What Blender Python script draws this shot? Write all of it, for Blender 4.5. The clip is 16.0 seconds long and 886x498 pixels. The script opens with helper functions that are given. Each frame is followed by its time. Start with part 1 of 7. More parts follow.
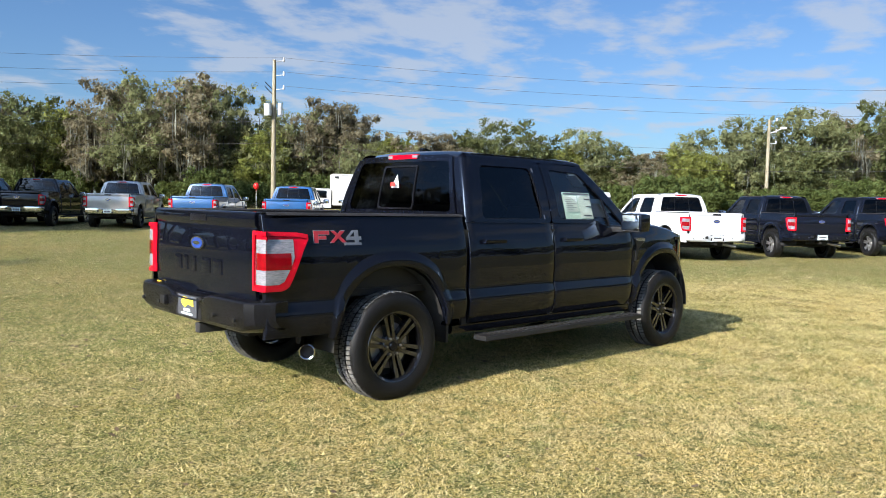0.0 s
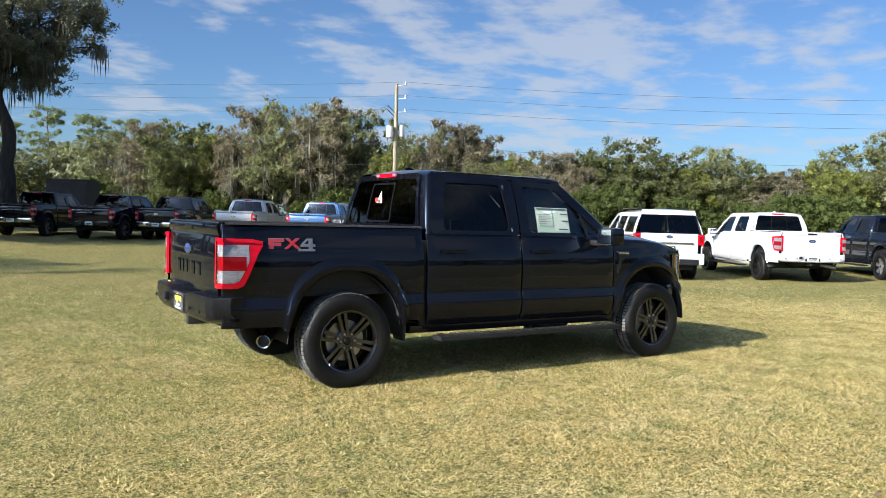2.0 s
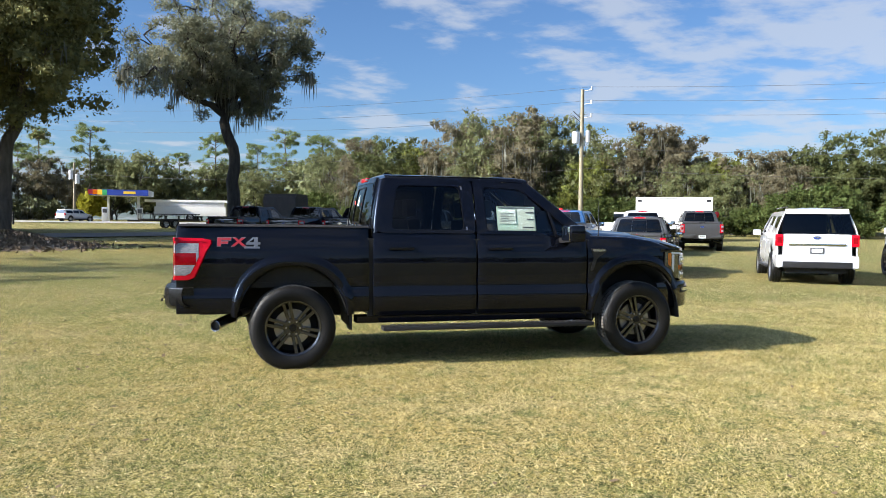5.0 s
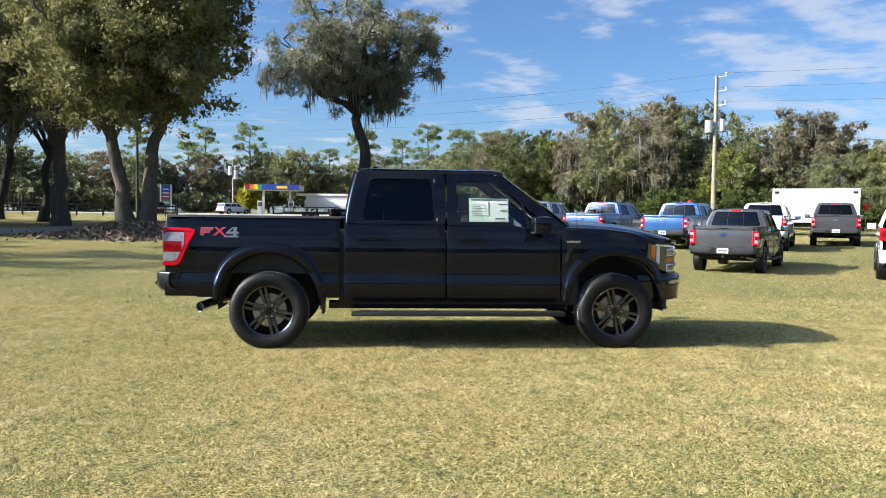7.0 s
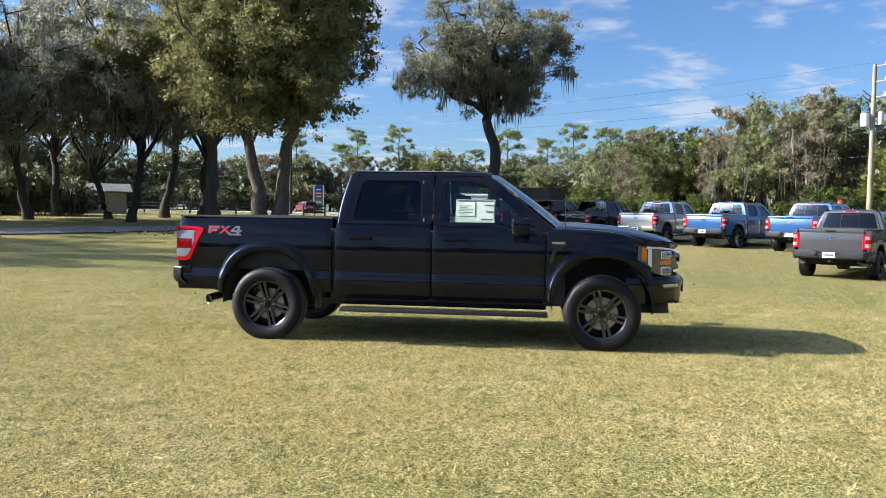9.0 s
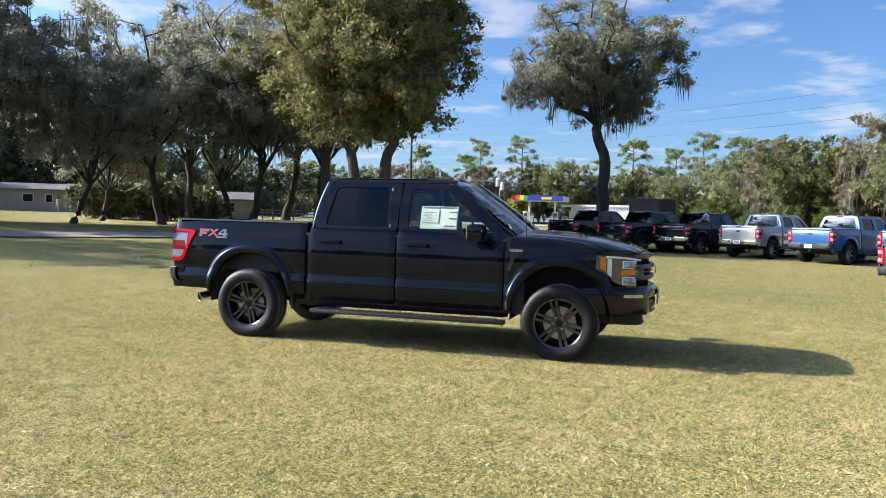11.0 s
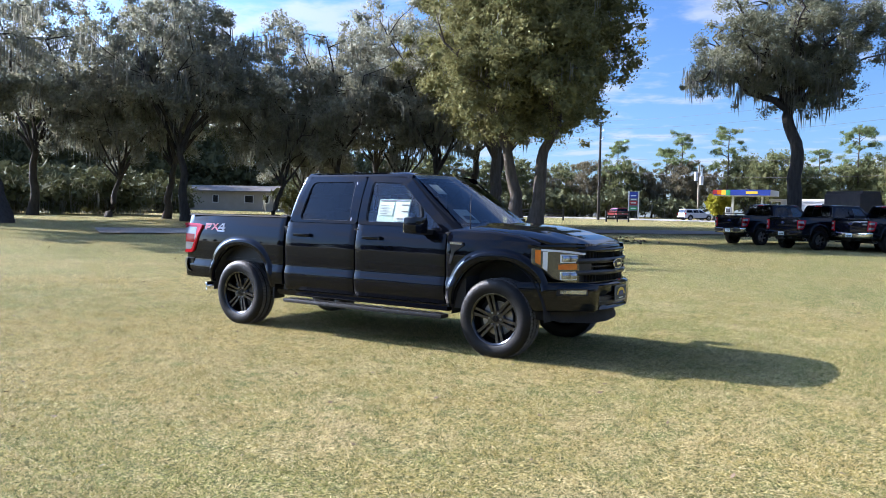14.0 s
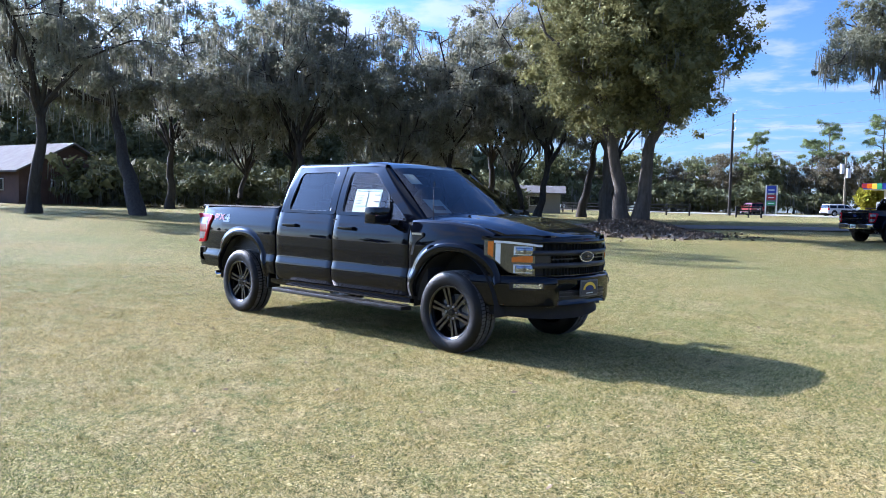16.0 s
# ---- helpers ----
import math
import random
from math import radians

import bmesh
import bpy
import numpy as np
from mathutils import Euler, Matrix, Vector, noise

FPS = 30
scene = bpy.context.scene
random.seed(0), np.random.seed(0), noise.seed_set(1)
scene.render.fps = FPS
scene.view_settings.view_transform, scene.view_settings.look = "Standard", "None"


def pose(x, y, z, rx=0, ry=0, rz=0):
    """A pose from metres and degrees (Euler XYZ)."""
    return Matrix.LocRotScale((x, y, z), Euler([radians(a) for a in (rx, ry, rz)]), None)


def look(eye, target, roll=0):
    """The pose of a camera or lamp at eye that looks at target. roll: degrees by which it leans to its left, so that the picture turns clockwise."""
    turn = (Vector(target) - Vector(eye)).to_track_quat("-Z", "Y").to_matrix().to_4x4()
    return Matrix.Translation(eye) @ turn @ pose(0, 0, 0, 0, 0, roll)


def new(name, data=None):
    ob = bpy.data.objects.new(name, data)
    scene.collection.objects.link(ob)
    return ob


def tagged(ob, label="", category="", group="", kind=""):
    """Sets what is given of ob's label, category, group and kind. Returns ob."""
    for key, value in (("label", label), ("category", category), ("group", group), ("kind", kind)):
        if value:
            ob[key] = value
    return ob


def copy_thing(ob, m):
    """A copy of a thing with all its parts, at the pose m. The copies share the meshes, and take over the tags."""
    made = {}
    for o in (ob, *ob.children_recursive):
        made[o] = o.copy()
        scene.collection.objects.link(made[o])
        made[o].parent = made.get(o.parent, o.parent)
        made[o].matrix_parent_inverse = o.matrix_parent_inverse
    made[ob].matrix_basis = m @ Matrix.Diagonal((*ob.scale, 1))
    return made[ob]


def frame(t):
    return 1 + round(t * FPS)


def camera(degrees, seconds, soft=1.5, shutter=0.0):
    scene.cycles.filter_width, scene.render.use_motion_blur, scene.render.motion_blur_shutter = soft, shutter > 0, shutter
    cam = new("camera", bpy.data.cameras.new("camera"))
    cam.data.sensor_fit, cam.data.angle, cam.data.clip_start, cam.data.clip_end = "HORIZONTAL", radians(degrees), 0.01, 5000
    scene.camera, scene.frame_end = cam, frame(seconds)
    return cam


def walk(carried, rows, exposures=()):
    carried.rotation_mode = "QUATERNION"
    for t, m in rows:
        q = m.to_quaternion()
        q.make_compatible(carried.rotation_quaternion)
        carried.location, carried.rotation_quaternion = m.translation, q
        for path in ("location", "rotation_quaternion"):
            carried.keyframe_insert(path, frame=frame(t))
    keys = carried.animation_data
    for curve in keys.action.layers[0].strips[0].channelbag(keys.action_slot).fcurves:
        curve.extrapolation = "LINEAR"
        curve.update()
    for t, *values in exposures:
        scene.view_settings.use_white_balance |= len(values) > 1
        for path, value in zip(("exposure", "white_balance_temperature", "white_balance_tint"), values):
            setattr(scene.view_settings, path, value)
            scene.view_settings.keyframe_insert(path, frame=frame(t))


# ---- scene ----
cam = camera(59.9, 16.0, 0.8)
PATH = [
    (0, (-3.61, -5.355, 1.464), (-2.252, -3.891, 1.347), 1.3),
    (0.5, (-3.528, -5.765, 1.462), (-2.218, -4.257, 1.353), 1.3),
    (1, (-3.334, -6.138, 1.46), (-2.094, -4.572, 1.362), 1.4),
    (1.5, (-3.129, -6.564, 1.462), (-1.971, -4.935, 1.377), 1.5),
    (2, (-2.83, -6.853, 1.449), (-1.756, -5.168, 1.373), 1.6),
    (2.5, (-2.519, -7.177, 1.429), (-1.523, -5.444, 1.365), 1.6),
    (3, (-2.154, -7.441, 1.414), (-1.237, -5.664, 1.353), 1.5),
    (3.5, (-1.784, -7.702, 1.412), (-0.951, -5.884, 1.352), 1.4),
    (4, (-1.413, -7.988, 1.409), (-0.675, -6.13, 1.348), 1.1),
    (6.5, (0.707, -8.9, 1.428), (0.959, -6.917, 1.346), 0.6),
    (7, (1.182, -9.058, 1.42), (1.338, -7.066, 1.331), 0.7),
    (7.5, (1.664, -9.122, 1.411), (1.72, -7.125, 1.318), 0.7),
    (8, (2.118, -9.229, 1.428), (2.07, -7.232, 1.332), 0.9),
    (8.5, (2.57, -9.265, 1.442), (2.417, -7.274, 1.344), 0.9),
    (9, (3.003, -9.237, 1.454), (2.758, -7.255, 1.359), 0.9),
    (11.5, (5.284, -8.857, 1.443), (4.617, -6.973, 1.372), 1.8),
    (12, (5.7, -8.672, 1.435), (4.946, -6.821, 1.366), 1.9),
    (12.5, (6.154, -8.51, 1.426), (5.317, -6.695, 1.354), 1.8),
    (13, (6.581, -8.27, 1.423), (5.665, -6.494, 1.345), 1.5),
    (13.5, (6.99, -8.032, 1.441), (5.994, -6.3, 1.354), 1.4),
    (14, (7.427, -7.791, 1.462), (6.35, -6.108, 1.368), 1.2),
    (14.5, (7.788, -7.488, 1.467), (6.631, -5.86, 1.367), 1.2),
    (15, (8.182, -7.187, 1.467), (6.951, -5.614, 1.363), 1.2),
    (15.5, (8.449, -6.852, 1.451), (7.155, -5.331, 1.342), 1.3),
    (16, (8.717, -6.533, 1.446), (7.363, -5.064, 1.332), 1.3),
]
EXPOSURE = [(0, 1.28, 6400, 10), (4, 1.36, 6400, 10), (7, 1.56, 6350, 11), (9, 1.60, 6300, 12), (12.5, 1.72, 6100, 15), (16, 1.78, 5350, 20)]
walk(cam, [(t, look(eye, target, roll)) for t, eye, target, roll in PATH], EXPOSURE)

# ---- world, sun ----
SUN_ELEV, SUN_AZ = radians(28.0), math.atan2(-0.13, -1.0)   # direction towards the sun, in the plan
world = bpy.data.worlds.new("sky")
scene.world = world
world.use_nodes = True
wn, wl = world.node_tree.nodes, world.node_tree.links
wn.clear()


def wnode(kind, **kw):
    n = wn.new(kind)
    for k, v in kw.items():
        if k in n.inputs:
            n.inputs[k].default_value = v
    return n


sky = wn.new("ShaderNodeTexSky")
sky.sky_type = "NISHITA"
sky.sun_disc = False
sky.sun_elevation = SUN_ELEV
sky.sun_rotation = math.pi / 2 - SUN_AZ
sky.air_density, sky.dust_density, sky.ozone_density = 1.0, 0.9, 2.0
tc = wn.new("ShaderNodeTexCoord")
sep = wn.new("ShaderNodeSeparateXYZ")
wl.new(tc.outputs["Generated"], sep.inputs[0])


def wmath(op, a, b=None):
    n = wn.new("ShaderNodeMath")
    n.operation = op
    for i, v in enumerate((a, b)):
        if v is None:
            continue
        if isinstance(v, (int, float)):
            n.inputs[i].default_value = v
        else:
            wl.new(v, n.inputs[i])
    return n.outputs[0]


# cloud sheet: the direction laid on a high flat layer
den = wmath("ADD", wmath("MAXIMUM", sep.outputs[2], 0.0), 0.10)
cx, cy = wmath("DIVIDE", sep.outputs[0], den), wmath("DIVIDE", sep.outputs[1], den)
comb = wn.new("ShaderNodeCombineXYZ")
wl.new(cx, comb.inputs[0])
wl.new(cy, comb.inputs[1])
mp = wn.new("ShaderNodeMapping")
mp.inputs["Rotation"].default_value = (0, 0, radians(-35))
mp.inputs["Scale"].default_value = (0.80, 0.92, 1.0)
mp.inputs["Location"].default_value = (7.9, 3.1, 0.0)
wl.new(comb.outputs[0], mp.inputs[0])
big = wnode("ShaderNodeTexNoise", Scale=0.55, Detail=3.0, Roughness=0.5)
fine = wnode("ShaderNodeTexNoise", Scale=3.3, Detail=8.0, Roughness=0.55, Distortion=0.1)
wl.new(mp.outputs[0], big.inputs["Vector"])
wl.new(mp.outputs[0], fine.inputs["Vector"])
cover = wmath("ADD", wmath("MULTIPLY", big.outputs["Fac"], 0.62), wmath("MULTIPLY", fine.outputs["Fac"], 0.93))
ramp = wn.new("ShaderNodeMapRange")
ramp.interpolation_type = "SMOOTHSTEP"
for k, v in (("From Min", 0.735), ("From Max", 0.91), ("To Min", 0.0), ("To Max", 0.62)):
    ramp.inputs[k].default_value = v
wl.new(cover, ramp.inputs["Value"])
cloud_mix = wn.new("ShaderNodeMix")
cloud_mix.data_type = "RGBA"
wl.new(ramp.outputs["Result"], cloud_mix.inputs["Factor"])
tint = wn.new("ShaderNodeMix")
tint.data_type, tint.blend_type = "RGBA", "MULTIPLY"
tint.inputs["Factor"].default_value = 1.0
tint.inputs["B"].default_value = (0.62, 0.82, 1.08, 1)
wl.new(sky.outputs[0], tint.inputs["A"])
haze = wn.new("ShaderNodeVectorMath")
haze.operation = "SCALE"
wl.new(tint.outputs["Result"], haze.inputs[0])
wl.new(haze.outputs[0], cloud_mix.inputs["A"])
# clouds shine where the sun stands behind them
toward = wn.new("ShaderNodeVectorMath")
toward.operation = "DOT_PRODUCT"
wl.new(tc.outputs["Generated"], toward.inputs[0])
toward.inputs[1].default_value = (math.cos(SUN_AZ) * math.cos(SUN_ELEV), math.sin(SUN_AZ) * math.cos(SUN_ELEV), math.sin(SUN_ELEV))
glow = wmath("POWER", wmath("MAXIMUM", toward.outputs["Value"], 0.0), 5.0)
# and the hazy air round the sun is bright
halo = wmath("POWER", wmath("MAXIMUM", toward.outputs["Value"], 0.0), 48.0)
wl.new(wmath("ADD", wmath("ADD", wmath("MULTIPLY", glow, 3.2), wmath("MULTIPLY", halo, 30.0)), 1.0), haze.inputs["Scale"])
cloud_col = wn.new("ShaderNodeMix")
cloud_col.data_type = "RGBA"
wl.new(glow, cloud_col.inputs["Factor"])
cloud_col.inputs["A"].default_value, cloud_col.inputs["B"].default_value = (4.8, 5.1, 5.6, 1), (17.0, 16.5, 16.0, 1)
wl.new(cloud_col.outputs["Result"], cloud_mix.inputs["B"])
bg = wnode("ShaderNodeBackground", Strength=0.052)
wl.new(cloud_mix.outputs["Result"], bg.inputs["Color"])
wo = wn.new("ShaderNodeOutputWorld")
wl.new(bg.outputs[0], wo.inputs[0])

sun = new("sun", bpy.data.lights.new("sun", "SUN"))
sun.data.energy, sun.data.angle, sun.data.color = 5.0, radians(0.55), (1.0, 0.90, 0.76)
to_sun = Vector((math.cos(SUN_AZ) * math.cos(SUN_ELEV), math.sin(SUN_AZ) * math.cos(SUN_ELEV), math.sin(SUN_ELEV)))
sun.matrix_world = look(to_sun * 60, (0, 0, 0))

# ---- materials ----
def nodes_of(name):
    m = bpy.data.materials.new(name)
    m.use_nodes = True
    nt = m.node_tree
    b = nt.nodes["Principled BSDF"]
    return m, nt, b


def surface(name, c1, c2=None, rough=0.6, metal=0.0, scale=8.0, fine_scale=90.0, bump=0.1, coat=0.0, spec=0.5, stretch=(1, 1, 1),
            rough_var=0.1, island=0.0, random_ob=0.0, transl=0.0, coat_ior=1.5):
    """A noisy two-scale surface: c1 and c2 blend by stains and grain."""
    m, nt, b = nodes_of(name)
    n, l = nt.nodes, nt.links
    c2 = c2 or tuple(min(1.0, v * 1.25 + 0.004) for v in c1)
    tcn = n.new("ShaderNodeTexCoord")
    mpn = n.new("ShaderNodeMapping")
    mpn.inputs["Scale"].default_value = stretch
    l.new(tcn.outputs["Object"], mpn.inputs[0])
    a = n.new("ShaderNodeTexNoise")
    a.inputs["Scale"].default_value, a.inputs["Detail"].default_value = scale, 5
    f = n.new("ShaderNodeTexNoise")
    f.inputs["Scale"].default_value, f.inputs["Detail"].default_value = fine_scale, 3
    l.new(mpn.outputs[0], a.inputs["Vector"])
    l.new(mpn.outputs[0], f.inputs["Vector"])
    s = n.new("ShaderNodeMath")
    s.operation = "MULTIPLY_ADD"
    l.new(a.outputs["Fac"], s.inputs[0])
    s.inputs[1].default_value = 1.4
    s.inputs[2].default_value = -0.55
    s2 = n.new("ShaderNodeMath")
    s2.operation = "MULTIPLY_ADD"
    l.new(f.outputs["Fac"], s2.inputs[0])
    s2.inputs[1].default_value = 0.7
    l.new(s.outputs[0], s2.inputs[2])
    fac = s2.outputs[0]
    for kind, out, amount in (("ShaderNodeNewGeometry", "Random Per Island", island), ("ShaderNodeObjectInfo", "Random", random_ob)):
        if not amount:
            continue
        g = n.new(kind)
        s3 = n.new("ShaderNodeMath")
        s3.operation = "MULTIPLY_ADD"
        l.new(g.outputs[out], s3.inputs[0])
        s3.inputs[1].default_value = amount
        l.new(fac, s3.inputs[2])
        fac = s3.outputs[0]
    mx = n.new("ShaderNodeMix")
    mx.data_type = "RGBA"
    mx.clamp_factor = True
    l.new(fac, mx.inputs["Factor"])
    mx.inputs["A"].default_value, mx.inputs["B"].default_value = (*c1, 1), (*c2, 1)
    l.new(mx.outputs["Result"], b.inputs["Base Color"])
    b.inputs["Metallic"].default_value = metal
    b.inputs["Specular IOR Level"].default_value = spec
    r = n.new("ShaderNodeMath")
    r.operation = "MULTIPLY_ADD"
    r.use_clamp = True
    l.new(f.outputs["Fac"], r.inputs[0])
    r.inputs[1].default_value, r.inputs[2].default_value = rough_var, rough - rough_var / 2
    l.new(r.outputs[0], b.inputs["Roughness"])
    if coat:
        b.inputs["Coat Weight"].default_value, b.inputs["Coat Roughness"].default_value = coat, 0.015
        b.inputs["Coat IOR"].default_value = coat_ior
    if bump:
        bp = n.new("ShaderNodeBump")
        bp.inputs["Strength"].default_value, bp.inputs["Distance"].default_value = bump, 0.02
        l.new(f.outputs["Fac"], bp.inputs["Height"])
        l.new(bp.outputs[0], b.inputs["Normal"])
    if transl:
        t = n.new("ShaderNodeBsdfTranslucent")
        l.new(mx.outputs["Result"], t.inputs["Color"])
        ms = n.new("ShaderNodeMixShader")
        ms.inputs[0].default_value = transl
        l.new(b.outputs[0], ms.inputs[1])
        l.new(t.outputs[0], ms.inputs[2])
        l.new(ms.outputs[0], n["Material Output"].inputs[0])
    return m


def paint(name, c, flake=0.0, rough=0.35):
    """Car paint: pigment under clear coat, with a little dust."""
    m = surface(name, c, tuple(v * 1.12 + 0.001 for v in c), rough, flake, 1.6, 600.0, 0.0, coat=1.0, coat_ior=1.36 if max(c) < 0.05 else 1.45, rough_var=0.06, spec=0.0 if max(c) < 0.05 else 0.4)
    return m


def pane(name, tint, gloss_rough=0.0, ior=1.75):
    m = bpy.data.materials.new(name)
    m.use_nodes = True
    n, l = m.node_tree.nodes, m.node_tree.links
    n.clear()
    o = n.new("ShaderNodeOutputMaterial")
    t = n.new("ShaderNodeBsdfTransparent")
    t.inputs[0].default_value = (*tint, 1)
    gl = n.new("ShaderNodeBsdfGlossy")
    gl.inputs["Roughness"].default_value = gloss_rough
    fr = n.new("ShaderNodeFresnel")
    fr.inputs[0].default_value = ior
    mx = n.new("ShaderNodeMixShader")
    l.new(fr.outputs[0], mx.inputs[0])
    l.new(t.outputs[0], mx.inputs[1])
    l.new(gl.outputs[0], mx.inputs[2])
    l.new(mx.outputs[0], o.inputs[0])
    return m


M = {}
M["black_paint"] = paint("black_paint", (0.0022, 0.0028, 0.0055))
M["white_paint"] = paint("white_paint", (0.40, 0.41, 0.42))
M["blue_paint"] = paint("blue_paint", (0.0005, 0.042, 0.135), 0.1)
M["red_paint"] = paint("red_paint", (0.16, 0.02, 0.02), 0.1)
M["grey_paint"] = paint("grey_paint", (0.044, 0.045, 0.046), 0.25)
M["silver_paint"] = paint("silver_paint", (0.24, 0.235, 0.225), 0.3)
M["navy_paint"] = paint("navy_paint", (0.003, 0.004, 0.008))
M["trim_black"] = surface("trim_black", (0.006, 0.006, 0.007), (0.013, 0.013, 0.014), 0.5, 0, 6, 300, 0.08, spec=0.35)
M["rail_plastic"] = surface("rail_plastic", (0.012, 0.012, 0.013), (0.024, 0.024, 0.025), 0.85, 0, 6, 300, 0.1, spec=0.15)
M["satin_black"] = surface("satin_black", (0.003, 0.003, 0.004), (0.006, 0.006, 0.007), 0.28, 0, 6, 300, 0.02, spec=0.3)
M["charcoal"] = surface("charcoal", (0.02, 0.02, 0.021), (0.04, 0.04, 0.042), 0.38, 0.5, 6, 300, 0.03)
M["rubber"] = surface("rubber", (0.003, 0.003, 0.003), (0.009, 0.0088, 0.0085), 0.5, 0, 5, 120, 0.15, spec=0.2)
M["tread"] = surface("tread", (0.020, 0.020, 0.020), (0.17, 0.165, 0.155), 0.8, 0, 9, 60, 0.5, spec=0.3)
M["rim_black"] = surface("rim_black", (0.006, 0.006, 0.007), (0.012, 0.012, 0.013), 0.22, 0.6, 8, 200, 0.0, coat=0.6)
M["rim_edge"] = surface("rim_edge", (0.060, 0.060, 0.064), (0.10, 0.10, 0.105), 0.2, 0.9, 8, 200, 0.0)
# brighter metal stands for the highlight round the rim's lip
M["rim_lip"] = surface("rim_lip", (0.09, 0.09, 0.095), (0.14, 0.14, 0.145), 0.2, 0.95, 8, 200, 0.0)
M["rim_silver"] = surface("rim_silver", (0.38, 0.38, 0.39), (0.5, 0.5, 0.5), 0.28, 0.9, 8, 200, 0.0)
M["steel"] = surface("steel", (0.25, 0.24, 0.23), (0.4, 0.39, 0.38), 0.35, 0.9, 9, 200, 0.05)
M["chrome"] = surface("chrome", (0.62, 0.62, 0.63), (0.7, 0.7, 0.7), 0.09, 1.0, 9, 200, 0.0, rough_var=0.03)
M["red_lens"] = surface("red_lens", (0.30, 0.001, 0.008), (0.42, 0.003, 0.014), 0.12, 0, 20, 300, 0.0, coat=0.5, spec=0.15, coat_ior=1.35)
M["dark_red_lens"] = surface("dark_red_lens", (0.11, 0.001, 0.003), (0.20, 0.0015, 0.005), 0.12, 0, 20, 300, 0.0, coat=0.5, spec=0.15, coat_ior=1.35)
M["white_lens"] = surface("white_lens", (0.62, 0.67, 0.76), (0.74, 0.78, 0.86), 0.15, 0.0, 20, 300, 0.0, coat=1.0)
M["clear_lens"] = surface("clear_lens", (0.10, 0.10, 0.11), (0.27, 0.27, 0.29), 0.15, 0.1, 30, 300, 0.0, coat=0.6, stretch=(1, 1, 6))
M["amber_lens"] = surface("amber_lens", (0.48, 0.10, 0.004), (0.70, 0.18, 0.012), 0.15, 0, 20, 300, 0.0, coat=1.0)
M["lamp_glass"] = surface("lamp_glass", (0.20, 0.22, 0.26), (0.36, 0.40, 0.46), 0.12, 0.7, 14, 60, 0.0, coat=1.0)
M["lamp_chrome"] = surface("lamp_chrome", (0.78, 0.81, 0.86), (0.86, 0.88, 0.92), 0.22, 0.9, 14, 60, 0.0)
M["lamp_dark"] = surface("lamp_dark", (0.07, 0.072, 0.078), (0.14, 0.142, 0.15), 0.2, 0.8, 14, 60, 0.0, coat=1.0, coat_ior=1.35)
M["glint_strip"] = surface("glint_strip", (0.22, 0.22, 0.23), (0.34, 0.34, 0.35), 0.25, 0.8, 8, 200, 0.0)
M["badge_silver"] = surface("badge_silver", (0.24, 0.25, 0.26), (0.34, 0.35, 0.36), 0.25, 0.5, 10, 120, 0.0)
M["privacy_glass"] = pane("privacy_glass", (0.13, 0.14, 0.15), 0.0, 1.45)
M["rear_glass"] = pane("rear_glass", (0.05, 0.055, 0.06), 0.0, 1.4)
M["clear_glass"] = pane("clear_glass", (0.80, 0.86, 0.84), 0.0, 1.75)
M["screen_glass"] = pane("screen_glass", (0.72, 0.79, 0.78), 0.0, 2.0)
M["interior"] = surface("interior", (0.018, 0.018, 0.019), (0.035, 0.034, 0.033), 0.8, 0, 6, 120, 0.1)
M["underbody"] = surface("underbody", (0.006, 0.006, 0.006), (0.014, 0.013, 0.012), 0.85, 0, 6, 60, 0.1)
M["paper"] = surface("paper", (0.50, 0.58, 0.56), (0.58, 0.65, 0.62), 0.6, 0, 10, 120, 0.0)
M["paper_mint"] = surface("paper_mint", (0.40, 0.55, 0.49), (0.47, 0.61, 0.55), 0.6, 0, 10, 120, 0.0)
M["ink"] = surface("ink", (0.03, 0.035, 0.04), (0.06, 0.06, 0.07), 0.6, 0, 10, 120, 0.0)
M["badge_red"] = surface("badge_red", (0.22, 0.012, 0.018), (0.28, 0.018, 0.024), 0.3, 0, 10, 120, 0.0)
M["badge_grey"] = surface("badge_grey", (0.09, 0.10, 0.12), (0.14, 0.15, 0.17), 0.3, 0.3, 10, 120, 0.0)
M["badge_blue"] = surface("badge_blue", (0.012, 0.03, 0.14), (0.02, 0.045, 0.18), 0.3, 0, 10, 120, 0.0, spec=0.2)
M["plate_yellow"] = surface("plate_yellow", (0.70, 0.48, 0.03), (0.8, 0.56, 0.05), 0.4, 0, 10, 120, 0.0)
M["sticker_red"] = surface("sticker_red", (0.6, 0.03, 0.02), (0.7, 0.05, 0.04), 0.5, 0, 10, 120, 0.0)

# ---- mesh helpers ----
def finish(me, angle=35):
    me.polygons.foreach_set("use_smooth", [True] * len(me.polygons))
    if angle < 180:
        me.set_sharp_from_angle(angle=radians(angle))
    me.update()


def link(name, me, material, parent=None, label=""):
    for x in (material if isinstance(material, (list, tuple)) else [material]):
        me.materials.append(x)
    ob = new(name, me)
    if parent is not None:
        ob.parent = parent
    if label:
        ob["label"] = label
    return ob


def face_out(bm):
    """Turn an open panel so that it faces away from the middle of its thing."""
    if not any(e.is_boundary for e in bm.edges) or max(max(abs(c) for c in v.co) for v in bm.verts) < 0.45:
        return
    total = 0.0
    for f in bm.faces:
        c = f.calc_center_median()
        ref = Vector((min(max(c.x, 0.9), 2.4), 0, min(c.z, 1.0)))
        total += f.calc_area() * f.normal.dot(c - ref)
    if total < 0:
        bmesh.ops.reverse_faces(bm, faces=bm.faces)


